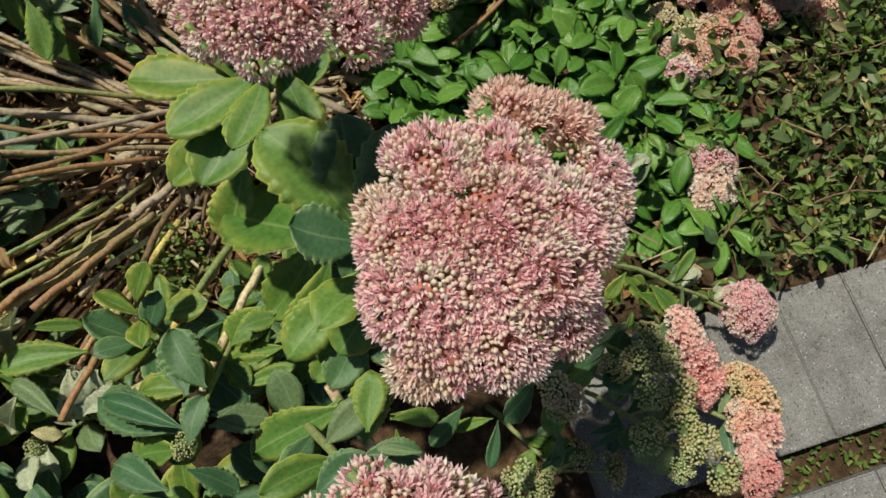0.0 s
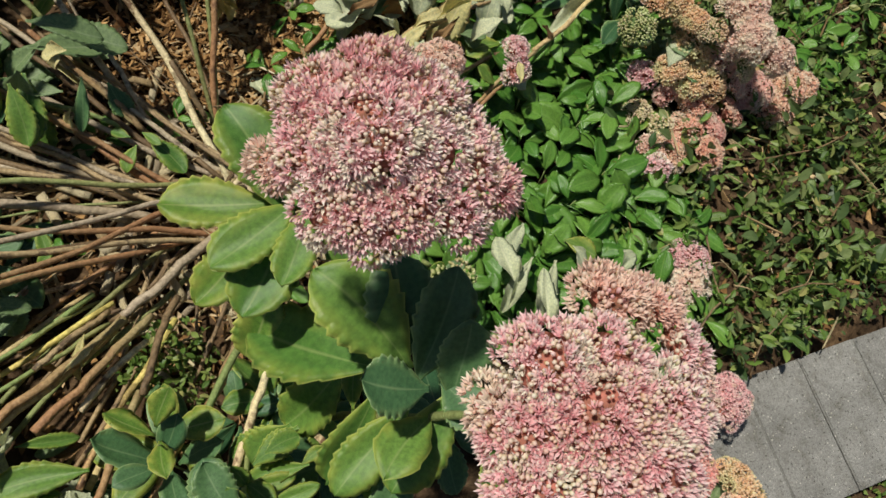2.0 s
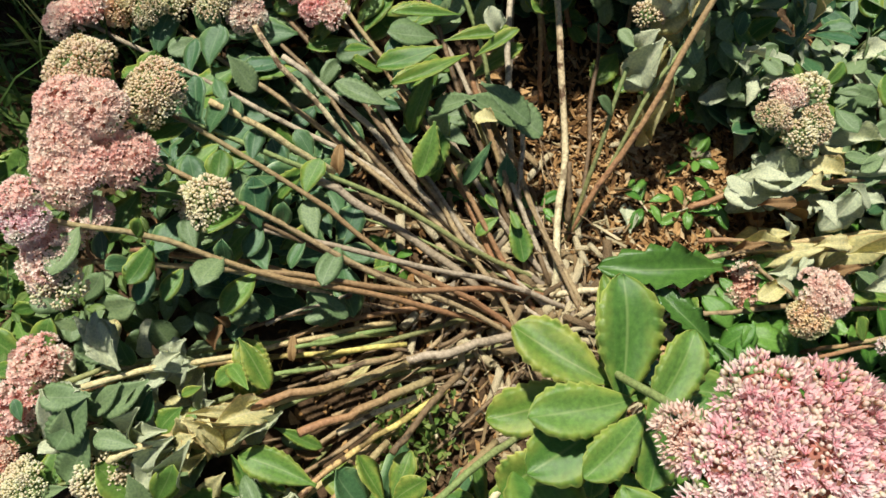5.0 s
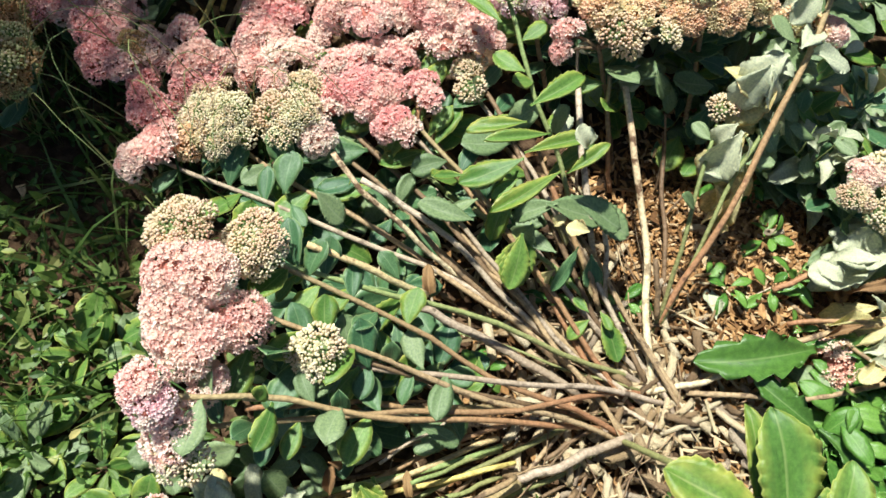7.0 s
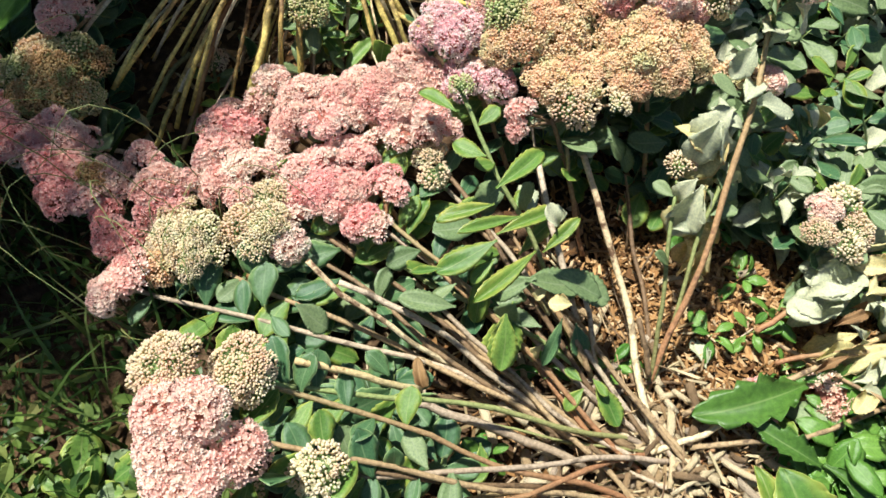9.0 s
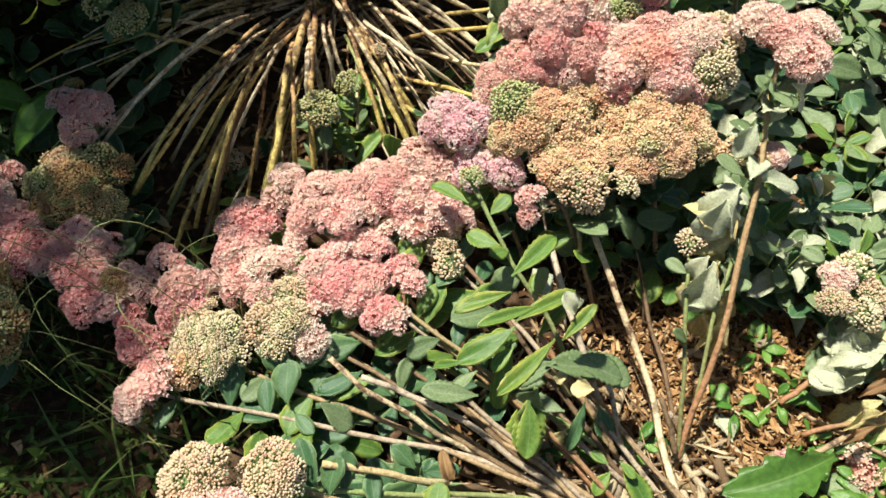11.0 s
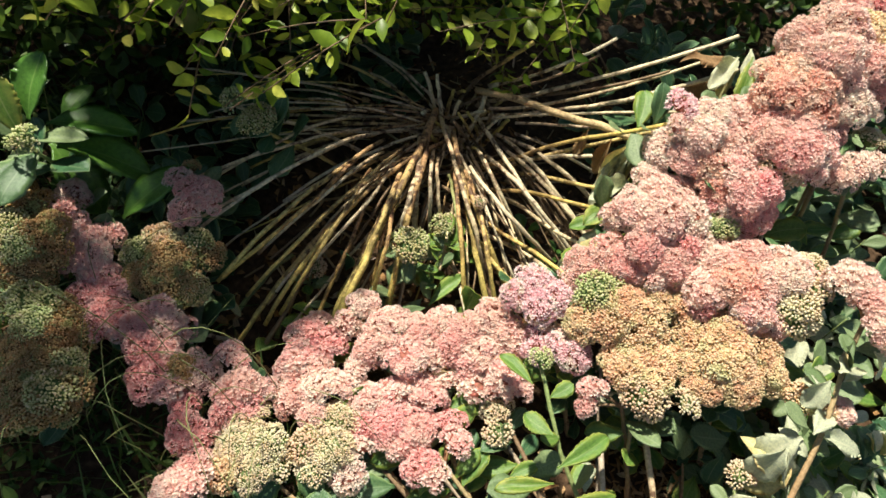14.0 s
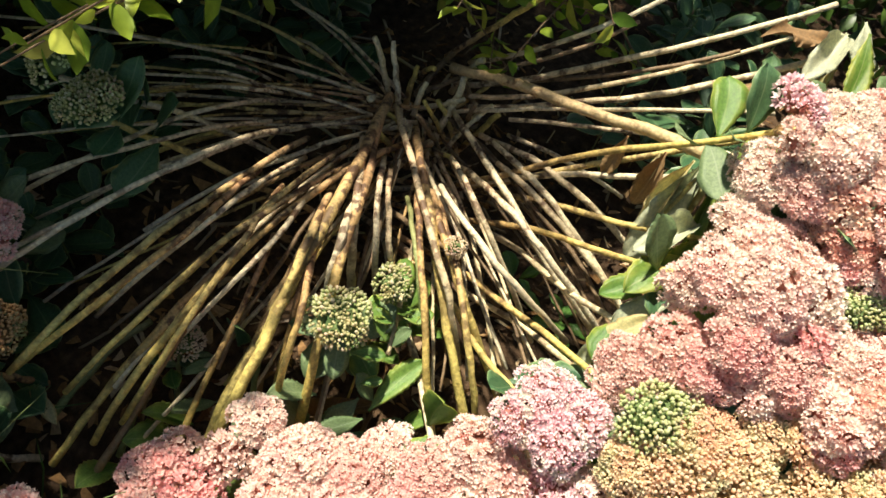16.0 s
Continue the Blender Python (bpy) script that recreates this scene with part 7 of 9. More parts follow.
leaf(under_b, "yellow", (-0.334, 0.972, 0.180), (-0.299, 0.971, 0.140), 0.8)
leaf(under_b, "pale", (-0.385, 0.943, 0.200), (-0.378, 0.964, 0.220), 1.1)
leaf(under_b, "grey", (-0.323, 0.937, 0.120), (-0.279, 0.948, 0.100), 1.1)
leaf(under_b, "deep", (-0.381, 0.849, 0.070), (-0.389, 0.882, 0.090), 1.2)
leaf(under_b, "green", (-0.353, 0.933, 0.110), (-0.313, 0.939, 0.090), 1.2)
leaf(under_b, "grey", (-0.347, 0.961, 0.160), (-0.318, 0.958, 0.130), 1.1)
leaf(under_b, "green", (-0.322, 0.933, 0.100), (-0.270, 0.920, 0.070), 1.2)
leaf(under_b, "green", (-0.349, 0.904, 0.100), (-0.394, 0.902, 0.120), 1.2)
leaf(under_b, "grey", (-0.264, 0.929, 0.080), (-0.252, 0.948, 0.100), 1.2)
leaf(under_b, "deep", (-0.434, 0.908, 0.200), (-0.418, 0.893, 0.170), 1.0)
leaf(under_b, "lime", (-0.342, 0.891, 0.050), (-0.305, 0.887, 0.050), 1.2)
leaf(under_b, "lime", (-0.321, 0.922, 0.060), (-0.350, 0.930, 0.090), 1.2)
leaf(yellowing, "pale", (-0.467, 0.818, 0.240), (-0.469, 0.780, 0.170), 1.05)
leaf(yellowing, "pale", (-0.429, 0.817, 0.200), (-0.425, 0.794, 0.140), 0.9)
leaf(yellowing, "yellow", (-0.430, 0.782, 0.140), (-0.470, 0.755, 0.100), 1.0)
leaf(yellowing, "yellow", (-0.422, 0.765, 0.100), (-0.453, 0.740, 0.050), 1.0)
leaf(yellowing, "grey", (-0.406, 0.814, 0.140), (-0.395, 0.786, 0.080), 1.0)
leaf(yellowing, "pale", (-0.472, 0.834, 0.240), (-0.444, 0.869, 0.240), 1.1)
leaf(yellowing, "brown", (-0.447, 0.796, 0.140), (-0.443, 0.783, 0.100), 0.8)
leaf(yellowing, "pale", (-0.453, 0.833, 0.220), (-0.423, 0.872, 0.200), 1.0)
leaf(yellowing, "yellow", (-0.418, 0.766, 0.060), (-0.379, 0.781, 0.030), 0.8)
leaf(yellowing, "pale", (-0.408, 0.797, 0.100), (-0.393, 0.780, 0.050), 0.9)
clump_stem(clump_a, (-0.564, 0.681, 0.020), (-0.648, 0.759, 0.160), 0.01, 0.0036, 0.0031, "pinkish", 326)
clump_stem(clump_a, (-0.613, 0.663, 0.020), (-0.748, 0.844, 0.200), 0.01, 0.0024, 0.0020, "grey", 327)
clump_stem(clump_a, (-0.504, 0.715, 0.020), (-0.554, 0.778, 0.120), 0.01, 0.0019, 0.0016, "brown", 328)
clump_stem(clump_a, (-0.467, 0.731, 0.030), (-0.475, 0.688, 0.020), 0.01, 0.0017, 0.0014, "brown", 329)
clump_stem(clump_a, (-0.385, 0.435, 0.020), (-0.268, 0.566, 0.060), 0.01, 0.0044, 0.0040, "chaff", 332)
clump_stem(clump_a, (-0.298, 0.653, 0.050), (-0.199, 0.752, 0.090), 0.01, 0.0043, 0.0038, "pinkish", 333)
clump_stem(clump_a, (-0.262, 0.617, 0.050), (-0.165, 0.669, 0.080), 0.01, 0.0038, 0.0034, "pinkish", 334)
clump_stem(clump_a, (-0.485, 0.511, 0.020), (-0.573, 0.554, 0.080), 0.01, 0.0028, 0.0025, "grey", 335)
leaf(clump_a, "grey", (-0.190, 0.784, 0.070), (-0.269, 0.712, 0.060), 0.8)
leaf(clump_a, "pale", (-0.205, 0.793, 0.080), (-0.270, 0.762, 0.090), 0.8)
leaf(clump_a, "yellow", (-0.162, 0.706, 0.060), (-0.227, 0.652, 0.050), 0.7)
leaf(clump_a, "brown", (-0.273, 0.703, 0.050), (-0.182, 0.708, 0.040), 0.6)
leaf(clump_a, "yellow", (-0.415, 0.686, 0.100), (-0.405, 0.689, 0.060), 1.2)
leaf(clump_a, "yellow", (-0.412, 0.722, 0.130), (-0.418, 0.682, 0.060), 0.8)
leaf(clump_a, "pale", (-0.343, 0.583, 0.020), (-0.373, 0.619, 0.030), 0.9)
leaf(clump_a, "pale", (-0.137, 0.636, 0.050), (-0.150, 0.610, 0.050), 1.2)
leaf(yellowing, "pale", (-0.480, 0.801, 0.270), (-0.482, 0.746, 0.220), 1.1)
leaf(yellowing, "pale", (-0.472, 0.802, 0.260), (-0.416, 0.792, 0.220), 1.0)
leaf(yellowing, "pale", (-0.471, 0.748, 0.210), (-0.489, 0.715, 0.180), 1.1)
leaf(yellowing, "pale", (-0.460, 0.749, 0.200), (-0.469, 0.689, 0.140), 1.0)
leaf(yellowing, "pale", (-0.448, 0.750, 0.190), (-0.399, 0.748, 0.150), 0.9)
leaf(yellowing, "yellow", (-0.445, 0.735, 0.130), (-0.385, 0.703, 0.060), 0.9)
leaf(yellowing, "pale", (-0.457, 0.834, 0.280), (-0.451, 0.882, 0.300), 1.0)
leaf(yellowing, "grey", (-0.465, 0.840, 0.280), (-0.507, 0.840, 0.300), 1.0)
leaf(yellowing, "yellow", (-0.468, 0.733, 0.170), (-0.491, 0.703, 0.140), 1.0)
leaf(yellowing, "pale", (-0.462, 0.794, 0.220), (-0.451, 0.746, 0.160), 0.8)
leaf(young, "deep", (-0.818, 0.545, 0.070), (-0.812, 0.609, 0.100), 1.0)
leaf(young, "grey", (-0.829, 0.505, 0.050), (-0.843, 0.433, 0.040), 0.9)
leaf(young, "grey", (-0.748, 0.529, 0.060), (-0.682, 0.609, 0.090), 0.8)
leaf(young, "grey", (-0.676, 0.525, 0.050), (-0.617, 0.580, 0.070), 1.0)
leaf(young, "pale", (-0.657, 0.649, 0.130), (-0.679, 0.675, 0.160), 1.3)
leaf(young, "grey", (-0.596, 0.605, 0.050), (-0.551, 0.623, 0.060), 1.2)
leaf(young, "yellow", (-0.579, 0.558, 0.040), (-0.612, 0.576, 0.080), 1.2)
leaf(young, "lime", (-0.652, 0.605, 0.090), (-0.619, 0.680, 0.120), 0.6)
leaf(young, "deep", (-0.858, 0.565, 0.070), (-0.874, 0.512, 0.060), 1.1)
leaf(young, "deep", (-0.770, 0.489, 0.040), (-0.721, 0.494, 0.030), 1.1)
leaf(young, "green", (-0.700, 0.594, 0.100), (-0.693, 0.543, 0.050), 0.5)
leaf(young, "green", (-0.755, 0.602, 0.120), (-0.733, 0.641, 0.140), 0.8)
clump_stem(clump_a, (-0.606, 0.522, 0.030), (-0.880, 0.530, 0.080), 0.02, 0.0037, 0.0033, "green", 366, sway=0.04)
leaf(young, "green", (-0.677, 0.549, 0.160), (-0.694, 0.510, 0.150), 0.8)
leaf(young, "grey", (-0.596, 0.566, 0.150), (-0.514, 0.577, 0.130), 0.9)
leaf(young, "green", (-0.633, 0.523, 0.120), (-0.623, 0.441, 0.080), 0.9)
leaf(young, "deep", (-0.566, 0.527, 0.120), (-0.566, 0.468, 0.080), 0.5)
leaf(young, "green", (-0.492, 0.483, 0.060), (-0.439, 0.445, 0.040), 0.9)
leaf(young, "green", (-0.503, 0.469, 0.060), (-0.515, 0.432, 0.050), 0.9)
leaf(young, "green", (-0.497, 0.482, 0.070), (-0.469, 0.471, 0.070), 0.9)
leaf(young, "green", (-0.509, 0.475, 0.070), (-0.537, 0.481, 0.070), 1.0)
leaf(young, "grey", (-0.587, 0.508, 0.110), (-0.637, 0.512, 0.110), 0.9)
leaf(young, "yellow", (-0.578, 0.491, 0.100), (-0.591, 0.460, 0.070), 0.7)
leaf(young, "deep", (-0.545, 0.540, 0.090), (-0.514, 0.510, 0.060), 1.0)
clump_stem(clump_a, (-0.714, 0.508, 0.100), (-0.519, 0.497, 0.050), 0.01, 0.0033, 0.0033, "green", 378, sway=0.03)
clump_stem(clump_a, (-0.647, 0.589, 0.130), (-0.495, 0.496, 0.040), 0.01, 0.0038, 0.0038, "pinkish", 379, sway=0.03)
leaf(clump_a, "yellow", (-0.607, 0.022, 0.150), (-0.644, -0.040, 0.120), 0.7)
leaf(clump_a, "pale", (-0.608, 0.014, 0.150), (-0.605, -0.054, 0.100), 0.7)
leaf(clump_a, "yellow", (-0.603, 0.026, 0.150), (-0.576, 0.013, 0.100), 0.6)
leaf(clump_a, "pale", (-0.635, 0.008, 0.150), (-0.682, -0.032, 0.130), 0.7)
leaf(clump_a, "grey", (-0.709, 0.014, 0.150), (-0.728, -0.035, 0.120), 0.9)
leaf(clump_a, "pale", (-0.677, 0.007, 0.150), (-0.686, -0.061, 0.100), 0.8)
leaf(clump_a, "pale", (-0.695, 0.045, 0.140), (-0.665, 0.086, 0.140), 0.7)
leaf(clump_a, "pale", (-0.531, 0.001, 0.120), (-0.549, -0.045, 0.090), 0.8)
leaf(clump_a, "pale", (-0.492, 0.034, 0.100), (-0.484, -0.038, 0.080), 0.8)
leaf(clump_a, "yellow", (-0.560, 0.009, 0.130), (-0.571, -0.058, 0.090), 0.6)
leaf(clump_a, "grey", (-0.710, -0.046, 0.130), (-0.698, -0.113, 0.090), 0.9)
leaf(clump_a, "grey", (-0.644, -0.056, 0.120), (-0.607, -0.086, 0.080), 0.9)
leaf(clump_a, "brown", (-0.496, 0.086, 0.060), (-0.525, 0.070, 0.070), 1.0)
leaf(clump_a, "yellow", (-0.598, 0.038, 0.150), (-0.634, 0.041, 0.150), 0.5)
leaf(clump_a, "pale", (-0.197, 0.752, 0.100), (-0.269, 0.741, 0.110), 1.1)
leaf(clump_a, "pale", (-0.206, 0.739, 0.090), (-0.274, 0.685, 0.090), 1.1)
leaf(clump_a, "grey", (-0.177, 0.762, 0.080), (-0.221, 0.709, 0.080), 0.9)
leaf(clump_a, "pale", (-0.135, 0.783, 0.120), (-0.133, 0.711, 0.100), 1.0)
leaf(clump_a, "pale", (-0.136, 0.874, 0.120), (-0.209, 0.825, 0.120), 0.6)
leaf(clump_a, "grey", (-0.132, 0.838, 0.120), (-0.172, 0.816, 0.120), 0.9)
leaf(clump_a, "yellow", (-0.153, 0.796, 0.110), (-0.212, 0.777, 0.120), 0.9)
leaf(clump_a, "grey", (-0.108, 0.828, 0.110), (-0.145, 0.798, 0.100), 0.8)
leaf(clump_a, "yellow", (-0.072, 0.764, 0.100), (-0.120, 0.677, 0.080), 0.7)
leaf(clump_a, "yellow", (-0.221, 0.629, 0.080), (-0.154, 0.698, 0.080), 0.5)
leaf(clump_a, "brown", (-0.245, 0.701, 0.070), (-0.189, 0.694, 0.060), 0.7)
leaf(clump_a, "brown", (-0.200, 0.719, 0.070), (-0.137, 0.745, 0.070), 0.5)
leaf(clump_a, "pale", (-0.134, 0.644, 0.080), (-0.135, 0.671, 0.100), 0.9)
leaf(clump_a, "pale", (-0.158, 0.612, 0.080), (-0.119, 0.627, 0.080), 1.2)
leaf(clump_a, "grey", (-0.072, 0.695, 0.080), (-0.030, 0.706, 0.080), 0.9)
leaf(clump_a, "pale", (-0.092, 0.794, 0.110), (-0.126, 0.785, 0.110), 1.0)
leaf(clump_a, "grey", (-0.129, 0.859, 0.120), (-0.142, 0.807, 0.120), 0.8)
leaf(clump_a, "green", (-0.167, 0.793, 0.090), (-0.175, 0.763, 0.080), 0.9)
leaf(clump_a, "pale", (-0.719, 0.023, 0.150), (-0.781, 0.047, 0.170), 0.8)
leaf(clump_a, "grey", (-0.734, -0.015, 0.150), (-0.723, -0.087, 0.120), 1.0)
leaf(clump_a, "grey", (-0.690, 0.035, 0.150), (-0.709, -0.032, 0.130), 0.9)
leaf(clump_a, "grey", (-0.651, -0.026, 0.140), (-0.698, -0.050, 0.140), 0.8)
leaf(clump_a, "pale", (-0.629, 0.005, 0.140), (-0.651, -0.059, 0.120), 0.8)
leaf(clump_a, "pale", (-0.683, 0.078, 0.150), (-0.705, 0.038, 0.140), 0.8)
leaf(clump_a, "pale", (-0.666, 0.070, 0.140), (-0.679, 0.036, 0.120), 0.9)
leaf(clump_a, "yellow", (-0.612, 0.037, 0.140), (-0.637, 0.007, 0.130), 0.9)
leaf(clump_a, "yellow", (-0.573, 0.067, 0.130), (-0.597, 0.005, 0.110), 0.6)
leaf(clump_a, "yellow", (-0.592, 0.015, 0.120), (-0.605, -0.034, 0.100), 0.6)
leaf(clump_a, "pale", (-0.556, 0.096, 0.120), (-0.576, 0.031, 0.100), 0.6)
leaf(clump_a, "yellow", (-0.583, 0.090, 0.130), (-0.613, 0.043, 0.120), 0.4)
leaf(clump_a, "lime", (-0.641, 0.064, 0.140), (-0.655, 0.039, 0.130), 0.8)
leaf(clump_a, "pale", (-0.622, 0.060, 0.130), (-0.639, 0.033, 0.110), 0.8)
leaf(clump_a, "lime", (-0.639, 0.143, 0.120), (-0.598, 0.087, 0.100), 1.0)
leaf(clump_a, "green", (-0.630, 0.113, 0.120), (-0.636, 0.070, 0.110), 1.0)
leaf(clump_a, "grey", (-0.683, 0.189, 0.120), (-0.682, 0.132, 0.110), 1.1)
leaf(clump_a, "grey", (-0.771, 0.154, 0.130), (-0.748, 0.126, 0.110), 1.0)
leaf(clump_a, "grey", (-0.575, 0.247, 0.070), (-0.635, 0.221, 0.080), 1.2)
leaf(clump_a, "deep", (-0.684, 0.026, 0.130), (-0.677, -0.011, 0.110), 1.0)
leaf(clump_a, "green", (-0.648, 0.032, 0.120), (-0.653, -0.007, 0.110), 1.3)
leaf(clump_a, "green", (-0.554, 0.075, 0.100), (-0.495, 0.094, 0.080), 0.5)
leaf(clump_a, "green", (-0.574, 0.023, 0.100), (-0.525, 0.002, 0.080), 0.6)
leaf(clump_a, "brown", (-0.602, 0.171, 0.080), (-0.599, 0.142, 0.070), 1.0)
leaf(clump_a, "brown", (-0.566, 0.170, 0.080), (-0.535, 0.168, 0.070), 0.6)
leaf(clump_a, "brown", (-0.690, 0.131, 0.120), (-0.667, 0.136, 0.110), 0.9)
leaf(clump_a, "brown", (-0.784, 0.153, 0.130), (-0.773, 0.134, 0.120), 0.8)
leaf(clump_a, "deep", (-0.775, -0.083, 0.120), (-0.797, -0.072, 0.130), 1.0)
leaf(clump_a, "deep", (-0.759, 0.046, 0.120), (-0.730, 0.030, 0.100), 1.0)
clump_stem(clump_a, (-0.492, 0.224, 0.040), (-0.613, 0.032, 0.130), 0.01, 0.0051, 0.0048, "cane", 441, sway=0.03)
clump_stem(clump_a, (-0.529, 0.273, 0.030), (-0.739, -0.015, 0.150), 0.01, 0.0037, 0.0035, "cane", 442, sway=0.03)
clump_stem(clump_a, (-0.632, 0.004, 0.130), (-0.667, -0.057, 0.130), 0.01, 0.0041, 0.0040, "cane", 443, sway=0.03)
clump_stem(clump_a, (-0.595, 0.281, 0.050), (-0.810, 0.137, 0.140), 0.01, 0.0020, 0.0020, "pinkish", 444, sway=0.03)
clump_stem(clump_a, (-0.539, 0.286, 0.030), (-0.714, 0.185, 0.120), 0.01, 0.0033, 0.0031, "fan_grey", 445, sway=0.03)
clump_stem(clump_a, (-0.575, 0.293, 0.050), (-0.639, 0.161, 0.110), 0.01, 0.0020, 0.0019, "grey", 446, sway=0.03)
clump_stem(clump_a, (-0.445, 0.164, 0.030), (-0.481, 0.036, 0.070), 0.01, 0.0041, 0.0040, "cane", 447, sway=0.03)
clump_stem(clump_a, (-0.462, 0.180, 0.030), (-0.501, 0.043, 0.080), 0.01, 0.0029, 0.0028, "straw", 448, sway=0.03)
clump_stem(clump_a, (-0.500, 0.235, 0.030), (-0.595, 0.122, 0.100), 0.01, 0.0031, 0.0029, "green", 449, sway=0.03)
clump_stem(clump_a, (-0.519, 0.260, 0.030), (-0.596, 0.162, 0.100), 0.01, 0.0028, 0.0027, "green", 450, sway=0.03)
leaf(budding, "grey", (-1.065, 0.788, 0.140), (-1.083, 0.759, 0.130), 1.0)
leaf(budding, "grey", (-1.064, 0.796, 0.150), (-1.093, 0.787, 0.160), 0.9)
leaf(budding, "green", (-1.057, 0.795, 0.150), (-1.028, 0.820, 0.150), 0.9)
leaf(budding, "grey", (-1.032, 0.782, 0.100), (-1.043, 0.738, 0.070), 0.9)
leaf(budding, "green", (-1.012, 0.776, 0.100), (-1.000, 0.847, 0.130), 0.6)
leaf(budding, "green", (-1.037, 0.829, 0.150), (-1.058, 0.838, 0.170), 0.9)
leaf(budding, "green", (-1.039, 0.848, 0.160), (-1.066, 0.837, 0.170), 1.0)
leaf(budding, "green", (-1.034, 0.853, 0.160), (-1.014, 0.879, 0.170), 1.0)
leaf(budding, "grey", (-1.030, 0.832, 0.140), (-1.023, 0.852, 0.160), 1.0)
leaf(budding, "grey", (-1.016, 0.789, 0.100), (-1.041, 0.790, 0.130), 0.9)
leaf(budding, "deep", (-0.999, 0.784, 0.080), (-0.968, 0.799, 0.060), 1.0)
leaf(budding, "deep", (-1.021, 0.760, 0.060), (-0.995, 0.766, 0.050), 1.0)
leaf(budding, "green", (-1.034, 0.787, 0.120), (-1.019, 0.802, 0.130), 1.0)
leaf(budding, "green", (-0.980, 0.791, 0.060), (-0.963, 0.818, 0.090), 0.8)
leaf(clump_b, "grey", (-1.161, 0.707, 0.040), (-1.170, 0.664, 0.090), 0.5)
leaf(clump_b, "green", (-1.165, 0.675, 0.030), (-1.189, 0.651, 0.090), 0.6)
leaf(clump_b, "green", (-1.153, 0.655, 0.020), (-1.188, 0.621, 0.080), 0.9)
leaf(clump_b, "green", (-1.197, 0.602, 0.020), (-1.200, 0.565, 0.060), 1.0)
leaf(clump_b, "deep", (-1.329, 0.589, 0.040), (-1.279, 0.591, 0.080), 1.2)
leaf(clump_b, "yellow", (-1.312, 0.602, 0.050), (-1.267, 0.593, 0.070), 0.5)
leaf(clump_b, "grey", (-1.089, 0.733, 0.030), (-1.088, 0.739, 0.110), 1.2)
leaf(clump_b, "brown", (-1.063, 0.761, 0.010), (-1.040, 0.780, 0.090), 0.5)
leaf(clump_b, "green", (-1.216, 0.700, 0.060), (-1.192, 0.685, 0.080), 1.0)
leaf(clump_b, "grey", (-1.180, 0.740, 0.070), (-1.186, 0.699, 0.100), 0.6)
leaf(clump_b, "deep", (-1.175, 0.757, 0.080), (-1.167, 0.761, 0.140), 1.0)
leaf(clump_b, "brown", (-1.230, 0.683, 0.050), (-1.203, 0.643, 0.060), 0.6)
clump_stem(clump_b, (-1.168, 0.878, 0.180), (-1.130, 0.650, 0.050), 0.025, 0.0053, 0.0061, "fan", 477, sway=0.03)
clump_stem(clump_b, (-1.194, 0.843, 0.180), (-1.146, 0.613, 0.040), 0.025, 0.0030, 0.0035, "fan", 478, sway=0.03)
clump_stem(clump_b, (-1.206, 0.826, 0.180), (-1.244, 0.612, 0.060), 0.025, 0.0034, 0.0039, "fan", 479, sway=0.03)
clump_stem(clump_b, (-1.213, 0.822, 0.170), (-1.240, 0.562, 0.040), 0.025, 0.0034, 0.0039, "fan", 480, sway=0.03)
clump_stem(clump_b, (-1.218, 0.814, 0.160), (-1.203, 0.574, 0.030), 0.025, 0.0038, 0.0042, "pinkish", 481, sway=0.03)
clump_stem(clump_b, (-1.240, 0.717, 0.060), (-1.203, 0.608, 0.020), 0.025, 0.0036, 0.0040, "green", 482, sway=0.03)
clump_stem(clump_b, (-1.259, 0.720, 0.090), (-1.279, 0.595, 0.040), 0.025, 0.0036, 0.0040, "green", 483, sway=0.03)
clump_stem(clump_b, (-1.153, 0.844, 0.150), (-1.107, 0.731, 0.040), 0.025, 0.0030, 0.0035, "fan", 484, sway=0.03)
clump_stem(clump_b, (-1.125, 0.838, 0.130), (-1.077, 0.749, 0.040), 0.025, 0.0041, 0.0047, "fan", 485, sway=0.03)
clump_stem(clump_b, (-1.166, 0.788, 0.090), (-1.131, 0.730, 0.040), 0.025, 0.0032, 0.0036, "green", 486, sway=0.03)

# stems that lie towards the path
clump_stem(clump_a, (-0.458, -0.027, 0.160), (-0.440, 0.142, 0.090), 0.012, 0.0041, 0.0043, "pinkish", 488, sway=0.04)
clump_stem(clump_a, (-0.427, 0.133, 0.130), (-0.419, 0.262, 0.070), 0.012, 0.0043, 0.0045, "brown", 489, sway=0.04)
clump_stem(clump_a, (-0.521, 0.088, 0.150), (-0.443, 0.234, 0.080), 0.012, 0.0049, 0.0052, "pinkish", 490, sway=0.04)
clump_stem(clump_a, (-0.370, 0.088, 0.140), (-0.336, 0.222, 0.070), 0.012, 0.0047, 0.0049, "pinkish", 491, sway=0.04)
clump_stem(clump_a, (-0.326, 0.004, 0.150), (-0.299, 0.195, 0.070), 0.012, 0.0046, 0.0049, "fan_grey", 492, sway=0.04)
clump_stem(clump_a, (-0.401, 0.021, 0.130), (-0.383, 0.111, 0.080), 0.012, 0.0046, 0.0049, "fan", 493, sway=0.04)
clump_stem(clump_a, (-0.185, 0.019, 0.220), (-0.120, -0.058, 0.140), 0.012, 0.0055, 0.0058, "fan_grey", 494, sway=0.04)
clump_stem(clump_a, (-0.541, 0.154, 0.130), (-0.492, 0.236, 0.080), 0.012, 0.0037, 0.0039, "straw", 495, sway=0.04)
clump_stem(clump_a, (-0.490, 0.114, 0.120), (-0.446, 0.205, 0.070), 0.012, 0.0037, 0.0039, "fan_grey", 496, sway=0.04)
